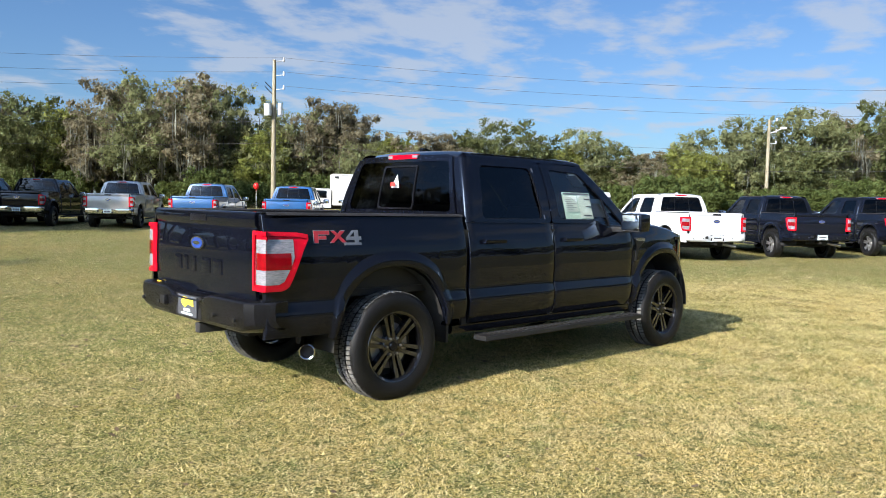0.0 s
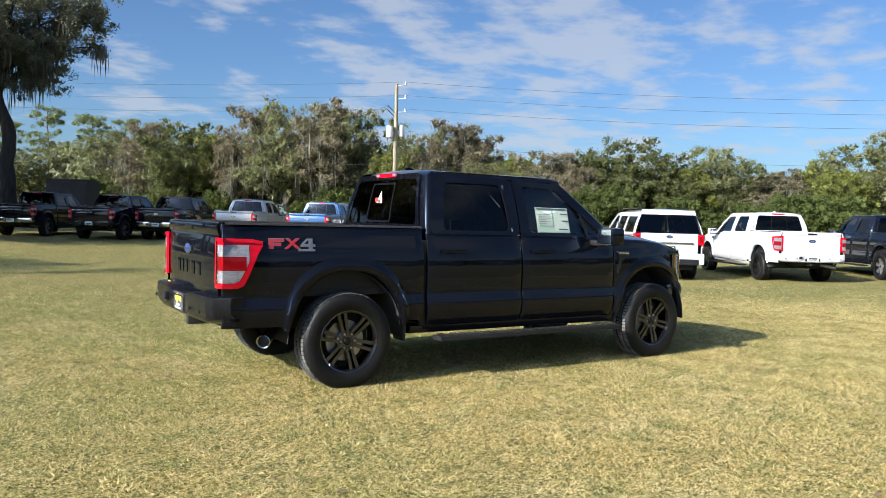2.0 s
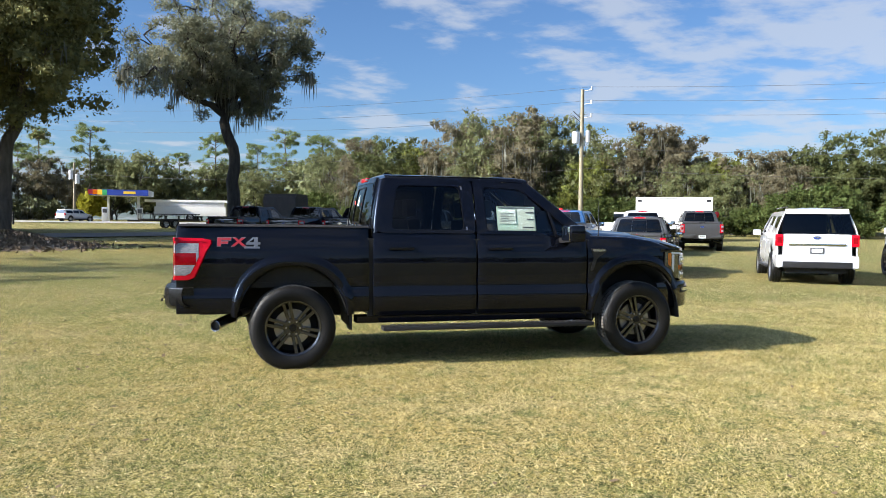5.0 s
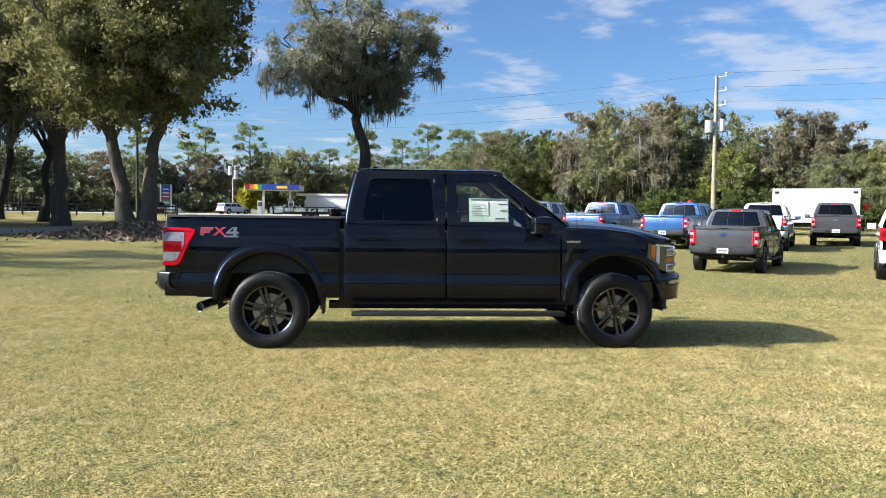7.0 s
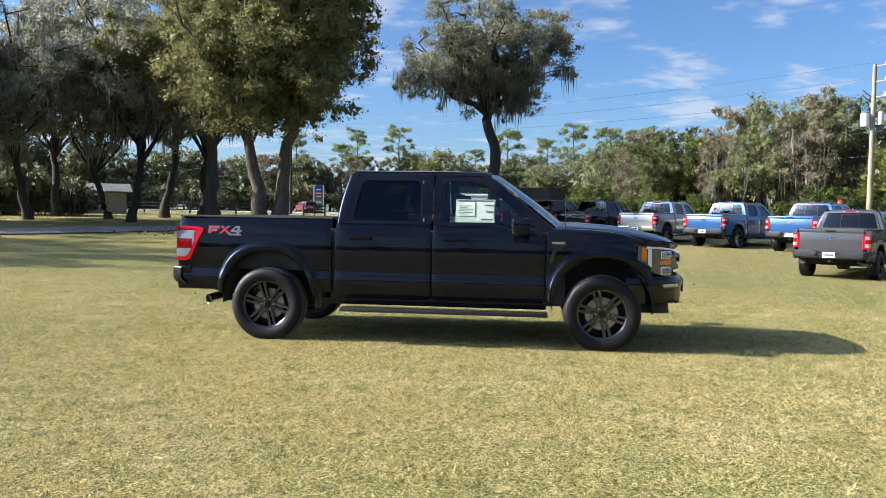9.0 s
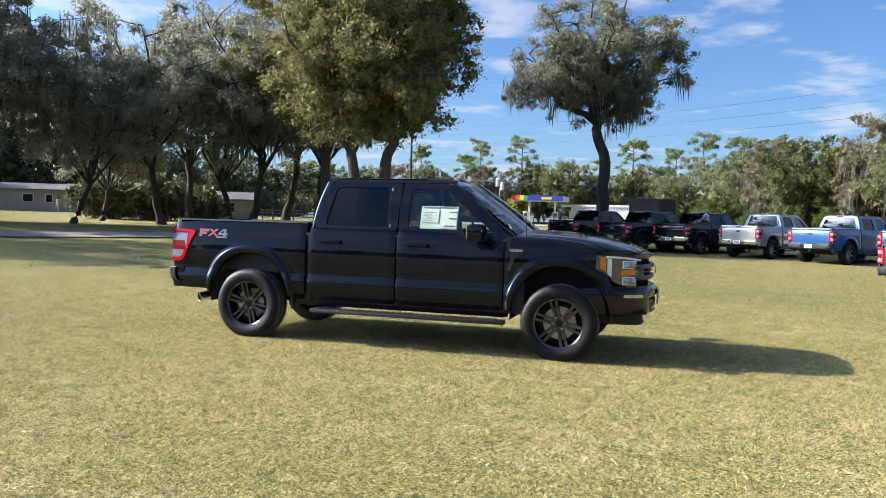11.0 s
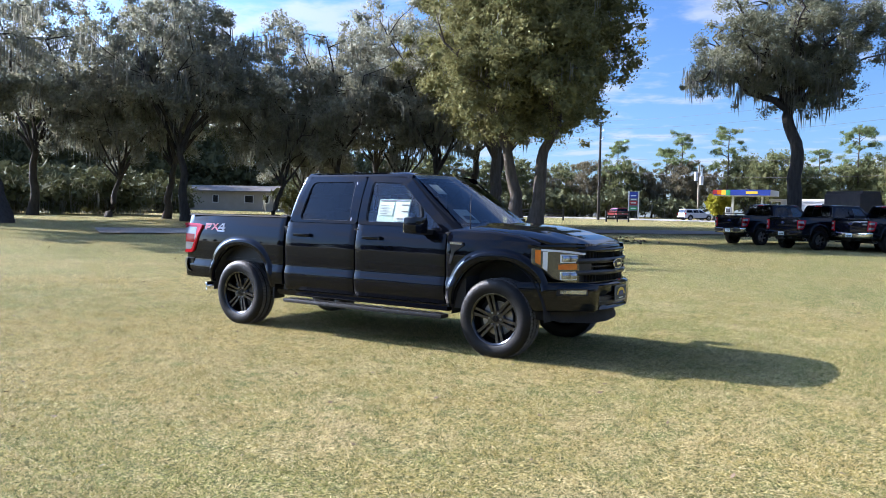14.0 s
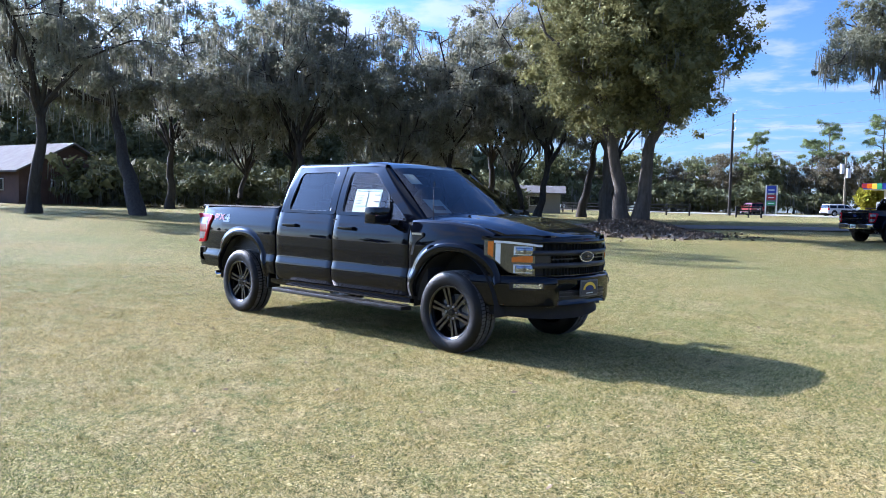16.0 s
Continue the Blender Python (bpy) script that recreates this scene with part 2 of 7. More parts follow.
def part(name, bm, material, parent=None, label="", angle=35, recalc=True):
    if recalc:
        bmesh.ops.recalc_face_normals(bm, faces=bm.faces)
        face_out(bm)
    me = bpy.data.meshes.new(name)
    bm.to_mesh(me)
    bm.free()
    finish(me, angle)
    return link(name, me, material, parent, label)


def mesh_np(name, verts, faces, material, parent=None, label="", smooth=False):
    """A mesh from arrays; faces all have the same number of corners."""
    verts, faces = np.asarray(verts, np.float32), np.asarray(faces, np.int32)
    me = bpy.data.meshes.new(name)
    me.vertices.add(len(verts))
    me.vertices.foreach_set("co", verts.ravel())
    k = faces.shape[1]
    me.loops.add(faces.size)
    me.loops.foreach_set("vertex_index", faces.ravel())
    me.polygons.add(len(faces))
    me.polygons.foreach_set("loop_start", np.arange(0, faces.size, k, dtype=np.int32))
    me.polygons.foreach_set("loop_total", np.full(len(faces), k, np.int32))
    if smooth:
        me.polygons.foreach_set("use_smooth", np.ones(len(faces), bool))
    me.update(calc_edges=True)
    return link(name, me, material, parent, label)


def thing(name, label, category, m=None, group="", kind=""):
    ob = new(name)
    if m is not None:
        ob.matrix_world = m
    return tagged(ob, label, category, group, kind)


def box(bm, x0, x1, y0, y1, z0, z1, bevel=0.0, m=None):
    vs = bmesh.ops.create_cube(bm, size=1.0)["verts"]
    for v in vs:
        v.co = Vector((x0 + (v.co.x + 0.5) * (x1 - x0), y0 + (v.co.y + 0.5) * (y1 - y0), z0 + (v.co.z + 0.5) * (z1 - z0)))
    if m is not None:
        for v in vs:
            v.co = m @ v.co
    if bevel:
        es = list({e for v in vs for e in v.link_edges})
        bmesh.ops.bevel(bm, geom=es, offset=bevel, segments=2, profile=0.7, affect="EDGES")
    return bm


def box_bm(*a, **k):
    return box(bmesh.new(), *a, **k)


def cyl(bm, p, q, r0, r1=None, seg=16, caps=True):
    """A tapered round bar from p to q."""
    p, q = Vector(p), Vector(q)
    r1 = r0 if r1 is None else r1
    d = (q - p)
    turn = d.to_track_quat("Z", "Y").to_matrix()
    rings = []
    for c, r in ((p, r0), (q, r1)):
        rings.append([bm.verts.new(c + turn @ Vector((r * math.cos(2 * math.pi * k / seg), r * math.sin(2 * math.pi * k / seg), 0))) for k in range(seg)])
    for k in range(seg):
        bm.faces.new((rings[0][k], rings[0][(k + 1) % seg], rings[1][(k + 1) % seg], rings[1][k]))
    if caps:
        bm.faces.new(rings[0][::-1])
        bm.faces.new(rings[1])
    return bm


def lathe(bm, profile, seg=48, axis="y", centre=(0, 0, 0)):
    """Rings of (radius, along) turned round the axis."""
    rings = []
    for r, a in profile:
        ring = []
        for k in range(seg):
            c, s = r * math.cos(2 * math.pi * k / seg), r * math.sin(2 * math.pi * k / seg)
            co = (c, a, s) if axis == "y" else (c, s, a)
            ring.append(bm.verts.new(Vector(co) + Vector(centre)))
        rings.append(ring)
    for i in range(len(rings) - 1):
        for k in range(seg):
            bm.faces.new((rings[i][k], rings[i][(k + 1) % seg], rings[i + 1][(k + 1) % seg], rings[i + 1][k]))
    return bm, rings


def sheet(bm, grid, thick=0.0, inward=(0, 0, 0)):
    """A quad sheet from rows of points; its free edges are folded inward by a vector to give an edge thickness."""
    vs = [[bm.verts.new(p) for p in row] for row in grid]
    for i in range(len(vs) - 1):
        for j in range(len(vs[0]) - 1):
            bm.faces.new((vs[i][j], vs[i + 1][j], vs[i + 1][j + 1], vs[i][j + 1]))
    if any(inward):
        rim = [vs[i][0] for i in range(len(vs))] + vs[-1][1:] + [vs[i][-1] for i in range(len(vs) - 2, -1, -1)] + vs[0][-2:0:-1]
        inner = [bm.verts.new(v.co + Vector(inward)) for v in rim]
        for k in range(len(rim)):
            j = (k + 1) % len(rim)
            bm.faces.new((rim[k], rim[j], inner[j], inner[k]))
    return bm


def prism(bm, outline, to3, depth):
    """A plate from a flat outline; to3 lays (u, v) in space and depth is the vector of its thickness."""
    a = [bm.verts.new(to3(u, v)) for u, v in outline]
    b = [bm.verts.new(v.co + Vector(depth)) for v in a]
    bm.faces.new(a)
    bm.faces.new(b[::-1])
    for k in range(len(a)):
        j = (k + 1) % len(a)
        bm.faces.new((a[k], b[k], b[j], a[j]))
    return bm


def rounded(corners, r, n=4):
    """A polygon's corners cut round by r."""
    out = []
    c = [Vector((*p, 0)) for p in corners]
    for k in range(len(c)):
        p, a, b = c[k], c[k - 1], c[(k + 1) % len(c)]
        da, db = (a - p), (b - p)
        ra, rb = min(r, da.length * 0.45), min(r, db.length * 0.45)
        s, e = p + da.normalized() * ra, p + db.normalized() * rb
        for i in range(n + 1):
            t = i / n
            q = (1 - t) ** 2 * s + 2 * t * (1 - t) * p + t * t * e
            out.append((q.x, q.y))
    return out

# ---- ground ----
GROUND_R, GROUND_Z = [0, 15, 21, 27, 34, 50, 90, 140, 4000], [0, 0, 0.08, 0.20, 0.32, 0.62, 1.15, 1.45, 1.45]


def gz(x, y):
    """Height of the field: level round the truck, rising gently far out."""
    r = math.hypot(x - 2.0, y)
    return float(np.interp(r, GROUND_R, GROUND_Z))


def ground_material(name="lawn", blade=False):
    m, nt, b = nodes_of(name)
    n, l = nt.nodes, nt.links
    tcn = n.new("ShaderNodeTexCoord")

    def noise(scale, detail=4, rough=0.5):
        q = n.new("ShaderNodeTexNoise")
        q.inputs["Scale"].default_value, q.inputs["Detail"].default_value, q.inputs["Roughness"].default_value = scale, detail, rough
        l.new(tcn.outputs["Object"], q.inputs["Vector"])
        return q.outputs["Fac"]

    def mix(fac, a, bb, lo, hi):
        r = n.new("ShaderNodeMapRange")
        r.inputs["From Min"].default_value, r.inputs["From Max"].default_value = lo, hi
        l.new(fac, r.inputs["Value"])
        x = n.new("ShaderNodeMix")
        x.data_type = "RGBA"
        l.new(r.outputs["Result"], x.inputs["Factor"])
        for k, v in (("A", a), ("B", bb)):
            if isinstance(v, tuple):
                x.inputs[k].default_value = (*v, 1)
            else:
                l.new(v, x.inputs[k])
        return x.outputs["Result"]
    patch = mix(noise(0.16, 5, 0.62), (0.172, 0.200, 0.040), (0.41, 0.30, 0.092), 0.40, 0.63)
    patch2 = mix(noise(0.9, 5, 0.6), patch, (0.56, 0.43, 0.22), 0.49, 0.78)
    patch2 = mix(noise(3.1, 4, 0.65), patch2, (0.135, 0.165, 0.036), 0.49, 0.33)
    patch2 = mix(noise(4.3, 4, 0.65), patch2, (0.56, 0.425, 0.195), 0.54, 0.72)
    # dark clumps stand for self-shadow, pale specks for sunlit blades and straw
    patch2 = mix(noise(8.5, 4, 0.7), patch2, (0.085, 0.100, 0.026), 0.46, 0.36)
    tufts_shaded = mix(noise(30, 6, 0.75), patch2, (0.040, 0.045, 0.014), 0.52, 0.41)
    tufts_shaded = mix(noise(56, 3, 0.8), tufts_shaded, (0.70, 0.57, 0.27), 0.54, 0.68)
    tufts_shaded = mix(noise(12, 4, 0.7), tufts_shaded, (0.070, 0.088, 0.020), 0.47, 0.33)
    tufts_shaded = mix(noise(19, 4, 0.7), tufts_shaded, (0.50, 0.42, 0.22), 0.56, 0.74)
    def streak(turn):
        """Fine blades lying one way."""
        mpn = n.new("ShaderNodeMapping")
        mpn.inputs["Rotation"].default_value = (0, 0, turn)
        mpn.inputs["Scale"].default_value = (42, 210, 1)
        warp = n.new("ShaderNodeTexNoise")
        warp.inputs["Scale"].default_value, warp.inputs["Detail"].default_value = 9.0, 2
        l.new(tcn.outputs["Object"], warp.inputs["Vector"])
        shift = n.new("ShaderNodeVectorMath")
        shift.operation = "MULTIPLY_ADD"
        l.new(warp.outputs["Color"], shift.inputs[0])
        shift.inputs[1].default_value = (0.14, 0.14, 0)
        l.new(tcn.outputs["Object"], shift.inputs[2])
        l.new(shift.outputs[0], mpn.inputs[0])
        q = n.new("ShaderNodeTexNoise")
        q.inputs["Scale"].default_value, q.inputs["Detail"].default_value = 1.0, 1.5
        l.new(mpn.outputs[0], q.inputs["Vector"])
        return q.outputs["Fac"]

    def larger(a, b):
        q = n.new("ShaderNodeMath")
        q.operation = "MAXIMUM"
        l.new(a, q.inputs[0])
        l.new(b, q.inputs[1])
        return q.outputs[0]
    mat_ = larger(larger(streak(0.3), streak(1.4)), larger(streak(2.3), streak(-0.6)))
    # pale streaks as blades, the dark between them painted as their shade
    blades = mix(mat_, tufts_shaded, (0.74, 0.61, 0.32), 0.63, 0.74)
    blades = mix(mat_, (0.030, 0.034, 0.012), blades, 0.52, 0.625)
    if blade:
        g = n.new("ShaderNodeNewGeometry")
        # clump self-shadow painted into the blades as dark spots, with straw-pale ones
        patch2 = mix(noise(12, 4, 0.7), patch2, (0.060, 0.074, 0.018), 0.49, 0.36)
        patch2 = mix(noise(19, 4, 0.7), patch2, (0.56, 0.45, 0.23), 0.53, 0.68)
        blades = mix(g.outputs["Random Per Island"], patch2, (0.62, 0.50, 0.245), 0.35, 1.0)
        blades = mix(g.outputs["Random Per Island"], (0.045, 0.058, 0.014), blades, 0.05, 0.36)
    l.new(blades, b.inputs["Base Color"])
    b.inputs["Roughness"].default_value = 0.9
    if blade:
        b.inputs["Roughness"].default_value = 0.6
        b.inputs["Specular IOR Level"].default_value = 0.06
        t = n.new("ShaderNodeBsdfTranslucent")
        l.new(blades, t.inputs["Color"])
        ms = n.new("ShaderNodeMixShader")
        ms.inputs[0].default_value = 0.20
        l.new(b.outputs[0], ms.inputs[1])
        l.new(t.outputs[0], ms.inputs[2])
        l.new(ms.outputs[0], n["Material Output"].inputs[0])
        return m
    b.inputs["Specular IOR Level"].default_value = 0.03
    bp = n.new("ShaderNodeBump")
    bp.inputs["Strength"].default_value, bp.inputs["Distance"].default_value = 0.6, 0.03
    add = n.new("ShaderNodeMath")
    add.operation = "ADD"
    l.new(noise(26, 6, 0.7), add.inputs[0])
    l.new(mat_, add.inputs[1])
    l.new(add.outputs[0], bp.inputs["Height"])
    l.new(bp.outputs[0], b.inputs["Normal"])
    return m


M["lawn"] = ground_material()
rad = [0.0] + [1.5 * 1.13 ** k for k in range(64)]
rad = [r for r in rad if r < 3000] + [3000]
gv, gf = [], []
NA = 96
for r in rad:
    for k in range(NA):
        a = 2 * math.pi * k / NA
        x, y = 2.0 + r * math.cos(a), r * math.sin(a)
        gv.append((x, y, gz(x, y) + (0.02 * noise.noise(Vector((x * 0.12, y * 0.12, 0))) if 8 < r < 60 else 0.0)))
for i in range(len(rad) - 1):
    for k in range(NA):
        j = (k + 1) % NA
        gf.append((i * NA + k, (i + 1) * NA + k, (i + 1) * NA + j, i * NA + j))
ground = mesh_np("ground", gv, gf, M["lawn"], smooth=True)
tagged(ground, "mown lawn, green with dry straw-coloured patches", "lawn", kind="structure")

# short grass blades where the walk passes
M["grass_blade"] = ground_material("grass_blade", True)
rngg = np.random.default_rng(3)


def blades(n, x0, x1, y0, y1, h, w, fade):
    x, y = rngg.uniform(x0, x1, n), rngg.uniform(y0, y1, n)
    tuft = np.array([noise.noise(Vector((a * 2.3, b * 2.3, 1.0))) for a, b in zip(x, y)])
    clump = np.sin(x * 31 + 3 * np.sin(y * 17)) * np.sin(y * 29 + 3 * np.sin(x * 19)) + 0.6 * np.sin(x * 67 + 2 * np.sin(y * 41)) * np.sin(y * 71)
    tuft = tuft + 0.45 * clump
    far = np.hypot((x - 3.0) / 1.25, y + 4.0)
    keep = (rngg.uniform(-1.6, 0.15, n) < tuft) & (rngg.uniform(0, 1, n) < np.interp(far, [fade[0], fade[1]], [1.0, 0.0]))
    x, y, tuft = x[keep], y[keep], tuft[keep]
    n = len(x)
    a = rngg.uniform(0, 2 * math.pi, n)
    hh = h * rngg.uniform(0.45, 1.25, n) * (1 + 0.5 * tuft).clip(0.4, 1.7)
    ww = w * rngg.uniform(0.6, 1.3, n)
    lean = rngg.uniform(0.5, 2.4, n) * hh
    la = a + rngg.uniform(-1.2, 1.2, n)
    z = np.interp(np.hypot(x - 2.0, y), GROUND_R, GROUND_Z)
    dx, dy = np.cos(a) * ww, np.sin(a) * ww
    v = np.stack([np.stack([x - dx, y - dy, z - 0.003], 1), np.stack([x + dx, y + dy, z - 0.003], 1),
                  np.stack([x + np.cos(la) * lean, y + np.sin(la) * lean, z + hh], 1)], 1).reshape(-1, 3)
    return v


gvs = np.concatenate([blades(1700000, -9, 15, -6.6, 4.0, 0.017, 0.0017, (3.5, 10.5)), blades(300000, -18, 24, -6.8, 15, 0.024, 0.0048, (6, 19))])
grass = mesh_np("grass", gvs, np.arange(len(gvs)).reshape(-1, 3), M["grass_blade"])
tagged(grass, "short mown grass blades, green mixed with dry straw", "grass", kind="stuff")

# fallen oak leaves strewn over the lawn
M["dead_leaf"] = surface("dead_leaf", (0.045, 0.030, 0.018), (0.13, 0.085, 0.045), 0.8, 0, 3, 40, 0.1, island=0.6)
n_dead = 2600
dx_, dy_ = rngg.normal(-6.0, 7.5, n_dead), rngg.normal(4.5, 8.5, n_dead)
dz_ = np.array([gz(a, b) for a, b in zip(dx_, dy_)]) + rngg.uniform(0.012, 0.03, n_dead)
da_, ds_ = rngg.uniform(0, 6.283, n_dead), rngg.uniform(0.014, 0.034, n_dead)
base_ = np.stack([dx_, dy_, dz_], 1)
e1 = np.stack([np.cos(da_), np.sin(da_), rngg.normal(0, 0.25, n_dead)], 1) * ds_[:, None]
e2 = np.stack([-np.sin(da_), np.cos(da_), rngg.normal(0, 0.25, n_dead)], 1) * ds_[:, None] * 0.55
dead = mesh_np("fallen_leaves", np.stack([base_ - e1, base_ + e2, base_ + e1, base_ - e2], 1).reshape(-1, 3), np.arange(4 * n_dead).reshape(-1, 4), M["dead_leaf"])
tagged(dead, "brown fallen oak leaves scattered on the grass", "leaves", kind="stuff")

# ---- pickup truck: x ahead from the rear axle, y to its left, z up ----
AXLES = (0.0, 3.693)
ARCH_A, ARCH_B, ARCH_Z = 0.525, 0.575, 0.42
SILL = 0.50


def side_y(x, z):
    y = np.interp(z, [0.36, 0.50, 0.56, 0.62, 0.68, 0.71, 0.78, 0.81, 0.90, 0.97, 1.03, 1.09, 1.14, 1.19, 1.25, 1.31, 1.37, 1.43],
                  [0.890, 0.932, 0.958, 0.970, 0.974, 0.971, 0.951, 0.952, 0.9565, 0.9585, 0.9575, 0.9535, 0.947, 0.9365, 0.9215, 0.9045, 0.886, 0.866])
    if x > 3.3:
        y -= 0.085 * ((x - 3.3) / 0.83) ** 2
    if x < -0.3:
        y -= 0.035 * ((-0.3 - x) / 0.85) ** 2
    return float(y)


def arch_z(x, grow=0.0):
    for a in AXLES:
        u = (x - a) / (ARCH_A + grow)
        if abs(u) < 1:
            return ARCH_Z + (ARCH_B + grow) * math.sqrt(1 - abs(u) ** 2.3)
    return 0.0


def columns(x0, x1, n):
    """Stations along the truck, crowded where a wheel arch begins."""
    xs = set(np.linspace(x0, x1, n).round(4))
    for a in AXLES:
        for s in (-1, 1):
            for k in np.linspace(0, math.pi / 2, 12):
                x = a + s * ARCH_A * math.sin(k)
                if x0 < x < x1:
                    xs.add(round(x, 4))
    return sorted(xs)


def side_panel(s, x0, x1, top, n=14, rows=24, low=SILL, lean=(0.0, 0.0)):
    grid = []
    xs = columns(x0, x1, n)
    tuck = {xs[0]: 0.007, xs[-1]: 0.007}
    xs[1:1] = [x0 + 0.003, x0 + 0.008]
    xs[-1:-1] = [x1 - 0.008, x1 - 0.003]
    tuck[x0 + 0.003] = tuck[x1 - 0.003] = 0.002
    for x in xs:
        lo, hi = max(low, arch_z(x)), top(x)
        row = []
        for j in range(rows + 1):
            z = lo + (hi - lo) * j / rows
            u = (z - low) / (hi - low)
            xx = x + (lean[0] * (1 - (x - x0) / (x1 - x0)) + lean[1] * (x - x0) / (x1 - x0)) * u
            row.append((xx, s * (side_y(xx, z) - tuck.get(x, 0.0)), z))
        grid.append(row)
    return sheet(bmesh.new(), grid, inward=(0, -s * 0.03, 0))


def glass_y(x, z):
    u = (z - 1.34) / 0.54
    return 0.908 - 0.115 * u - 0.080 * u * u - (0.02 * ((x - 2.3) / 0.8) ** 2 if x > 2.3 else 0)


def ring_between(bm, outer, inner, f, push):
    """A frame between two outlines with the same count of corners, on the surface f, with an edge folded inward."""
    def dense(poly):
        out = []
        for k in range(len(poly)):
            a, b = poly[k], poly[(k + 1) % len(poly)]
            for i in range(6):
                t = i / 6
                out.append((a[0] + (b[0] - a[0]) * t, a[1] + (b[1] - a[1]) * t))
        return out
    o, i = dense(outer), dense(inner)
    vo, vi = [bm.verts.new(f(*p)) for p in o], [bm.verts.new(f(*p)) for p in i]
    wi = [bm.verts.new(v.co + Vector(push)) for v in vi]
    wo = [bm.verts.new(v.co + Vector(push)) for v in vo]
    n = len(o)
    for k in range(n):
        j = (k + 1) % n
        bm.faces.new((vo[k], vo[j], vi[j], vi[k]))
        bm.faces.new((vi[k], vi[j], wi[j], wi[k]))
        bm.faces.new((vo[j], vo[k], wo[k], wo[j]))
    return bm


FRONT_Y = [0, 0.3, 0.5, 0.66, 0.78, 0.88, 0.93, 0.97]
FRONT_X = [4.60, 4.575, 4.52, 4.43, 4.31, 4.14, 4.01, 3.88]


def nose_x(y):
    y = abs(y)
    return float(np.interp(y, FRONT_Y, FRONT_X))


def nose_strip(y0, y1, zf, off, n=24, rows=6, bulge=0.0, inward=0.04):
    """A band of the front end between two heights; zf gives the lower and the upper edge at y."""
    grid = []
    for k in range(n + 1):
        y = y0 + (y1 - y0) * k / n
        lo, hi = zf(y)
        grid.append([(nose_x(y) + off + bulge * math.sin(math.pi * j / rows), y, lo + (hi - lo) * j / rows) for j in range(rows + 1)])
    return sheet(bmesh.new(), grid, inward=(-inward, 0, 0))


def wheel(parent, x, y, s, rim_mat, edge_mat, fine):
    """A tyre on a six twin-spoke alloy rim; s points outward."""
    R, W = 0.408, 0.135
    w = part("tyre", tyre_bm(R, W, fine), M["rubber"], parent, angle=40)
    w.location = (x, y, R - 0.012)
    if fine:
        bm = bmesh.new()
        for k in range(72):
            a = 2 * math.pi * k / 72
            for j, (y0, y1) in enumerate(((-0.098, -0.048), (-0.028, -0.002), (0.002, 0.028), (0.048, 0.098))):
                b0 = a + (0.03 if j % 2 else 0.0)
                p = [(math.cos(b0 + d) * (R + 0.003), yy, math.sin(b0 + d) * (R + 0.003)) for d, yy in ((0, y0), (0.062, y0), (0.062 + 0.012, y1), (0.012, y1))]
                vs = [bm.verts.new(q) for q in p] + [bm.verts.new((q[0] * 0.975, q[1], q[2] * 0.975)) for q in p]
                bm.faces.new(vs[:4])
                for i in range(4):
                    bm.faces.new((vs[i], vs[i + 4], vs[(i + 1) % 4 + 4], vs[(i + 1) % 4]))
        part("tread", bm, M["tread"], w)
    bm = bmesh.new()
    lathe(bm, [(0.262, -0.12), (0.262, 0.10), (0.272, 0.118), (0.262, 0.124), (0.247, 0.112), (0.240, 0.06), (0.235, -0.12)], 48 if fine else 24)
    rim = part("rim", bm, rim_mat, w, angle=30)
    bm = bmesh.new()
    lathe(bm, [(0.2715, 0.1185), (0.266, 0.1245), (0.258, 0.1225), (0.258, 0.121)], 64 if fine else 20)
    part("rim_lip", bm, M["rim_lip"] if fine else rim_mat, rim, angle=40)
    bm = bmesh.new()
    for k in range(6):
        for t in (-1, 1):
            a = 2 * math.pi * k / 6 + 0.26
            ax, sd = Vector((math.cos(a), 0, math.sin(a))), Vector((-math.sin(a), 0, math.cos(a))) * t
            p, q = ax * 0.05 + sd * 0.019 + Vector((0, 0.084, 0)), ax * 0.250 + sd * 0.030 + Vector((0, 0.100, 0))
            d = (q - p).normalized()
            side = d.cross(Vector((0, 1, 0))).normalized()
            pts = []
            for c, hw in ((p, 0.0145), (q, 0.020)):
                pts.append([c + side * hw + Vector((0, -0.05, 0)), c + side * hw * 0.8, c - side * hw * 0.8, c - side * hw + Vector((0, -0.05, 0))])
            vs = [[bm.verts.new(v) for v in r] for r in pts]
            for j in range(3):
                bm.faces.new((vs[0][j], vs[0][j + 1], vs[1][j + 1], vs[1][j]))
            bm.faces.new((vs[0][3], vs[0][0], vs[1][0], vs[1][3]))
    lathe(bm, [(0.001, 0.080), (0.086, 0.080), (0.092, 0.074), (0.094, 0.02)], 30)
    part("spokes", bm, edge_mat, rim, angle=25)
    bm = bmesh.new()
    lathe(bm, [(0.001, 0.096), (0.030, 0.095), (0.036, 0.088), (0.037, 0.078)], 20)
    part("centre_cap", bm, M["satin_black"], rim)
    if fine:
        for k in range(6):
            a = 2 * math.pi * k / 6
            bm = bmesh.new()
            c = Vector((math.cos(a) * 0.066, 0, math.sin(a) * 0.066))
            cyl(bm, c + Vector((0, 0.076, 0)), c + Vector((0, 0.10, 0)), 0.011, 0.009, 6)
            part("lug_nut", bm, M["steel"], rim)
    bm = bmesh.new()
    lathe(bm, [(0.06, 0.03), (0.175, 0.03), (0.175, 0.005), (0.06, 0.005)], 32)
    part("brake_disc", bm, M["steel"], w)
    bm = bmesh.new()
    lathe(bm, [(0.001, -0.02), (0.236, -0.02)], 32)
    part("rim_backing", bm, M["underbody"], rim)
    if s < 0:
        w.rotation_euler = (0, 0, math.pi)
    return w


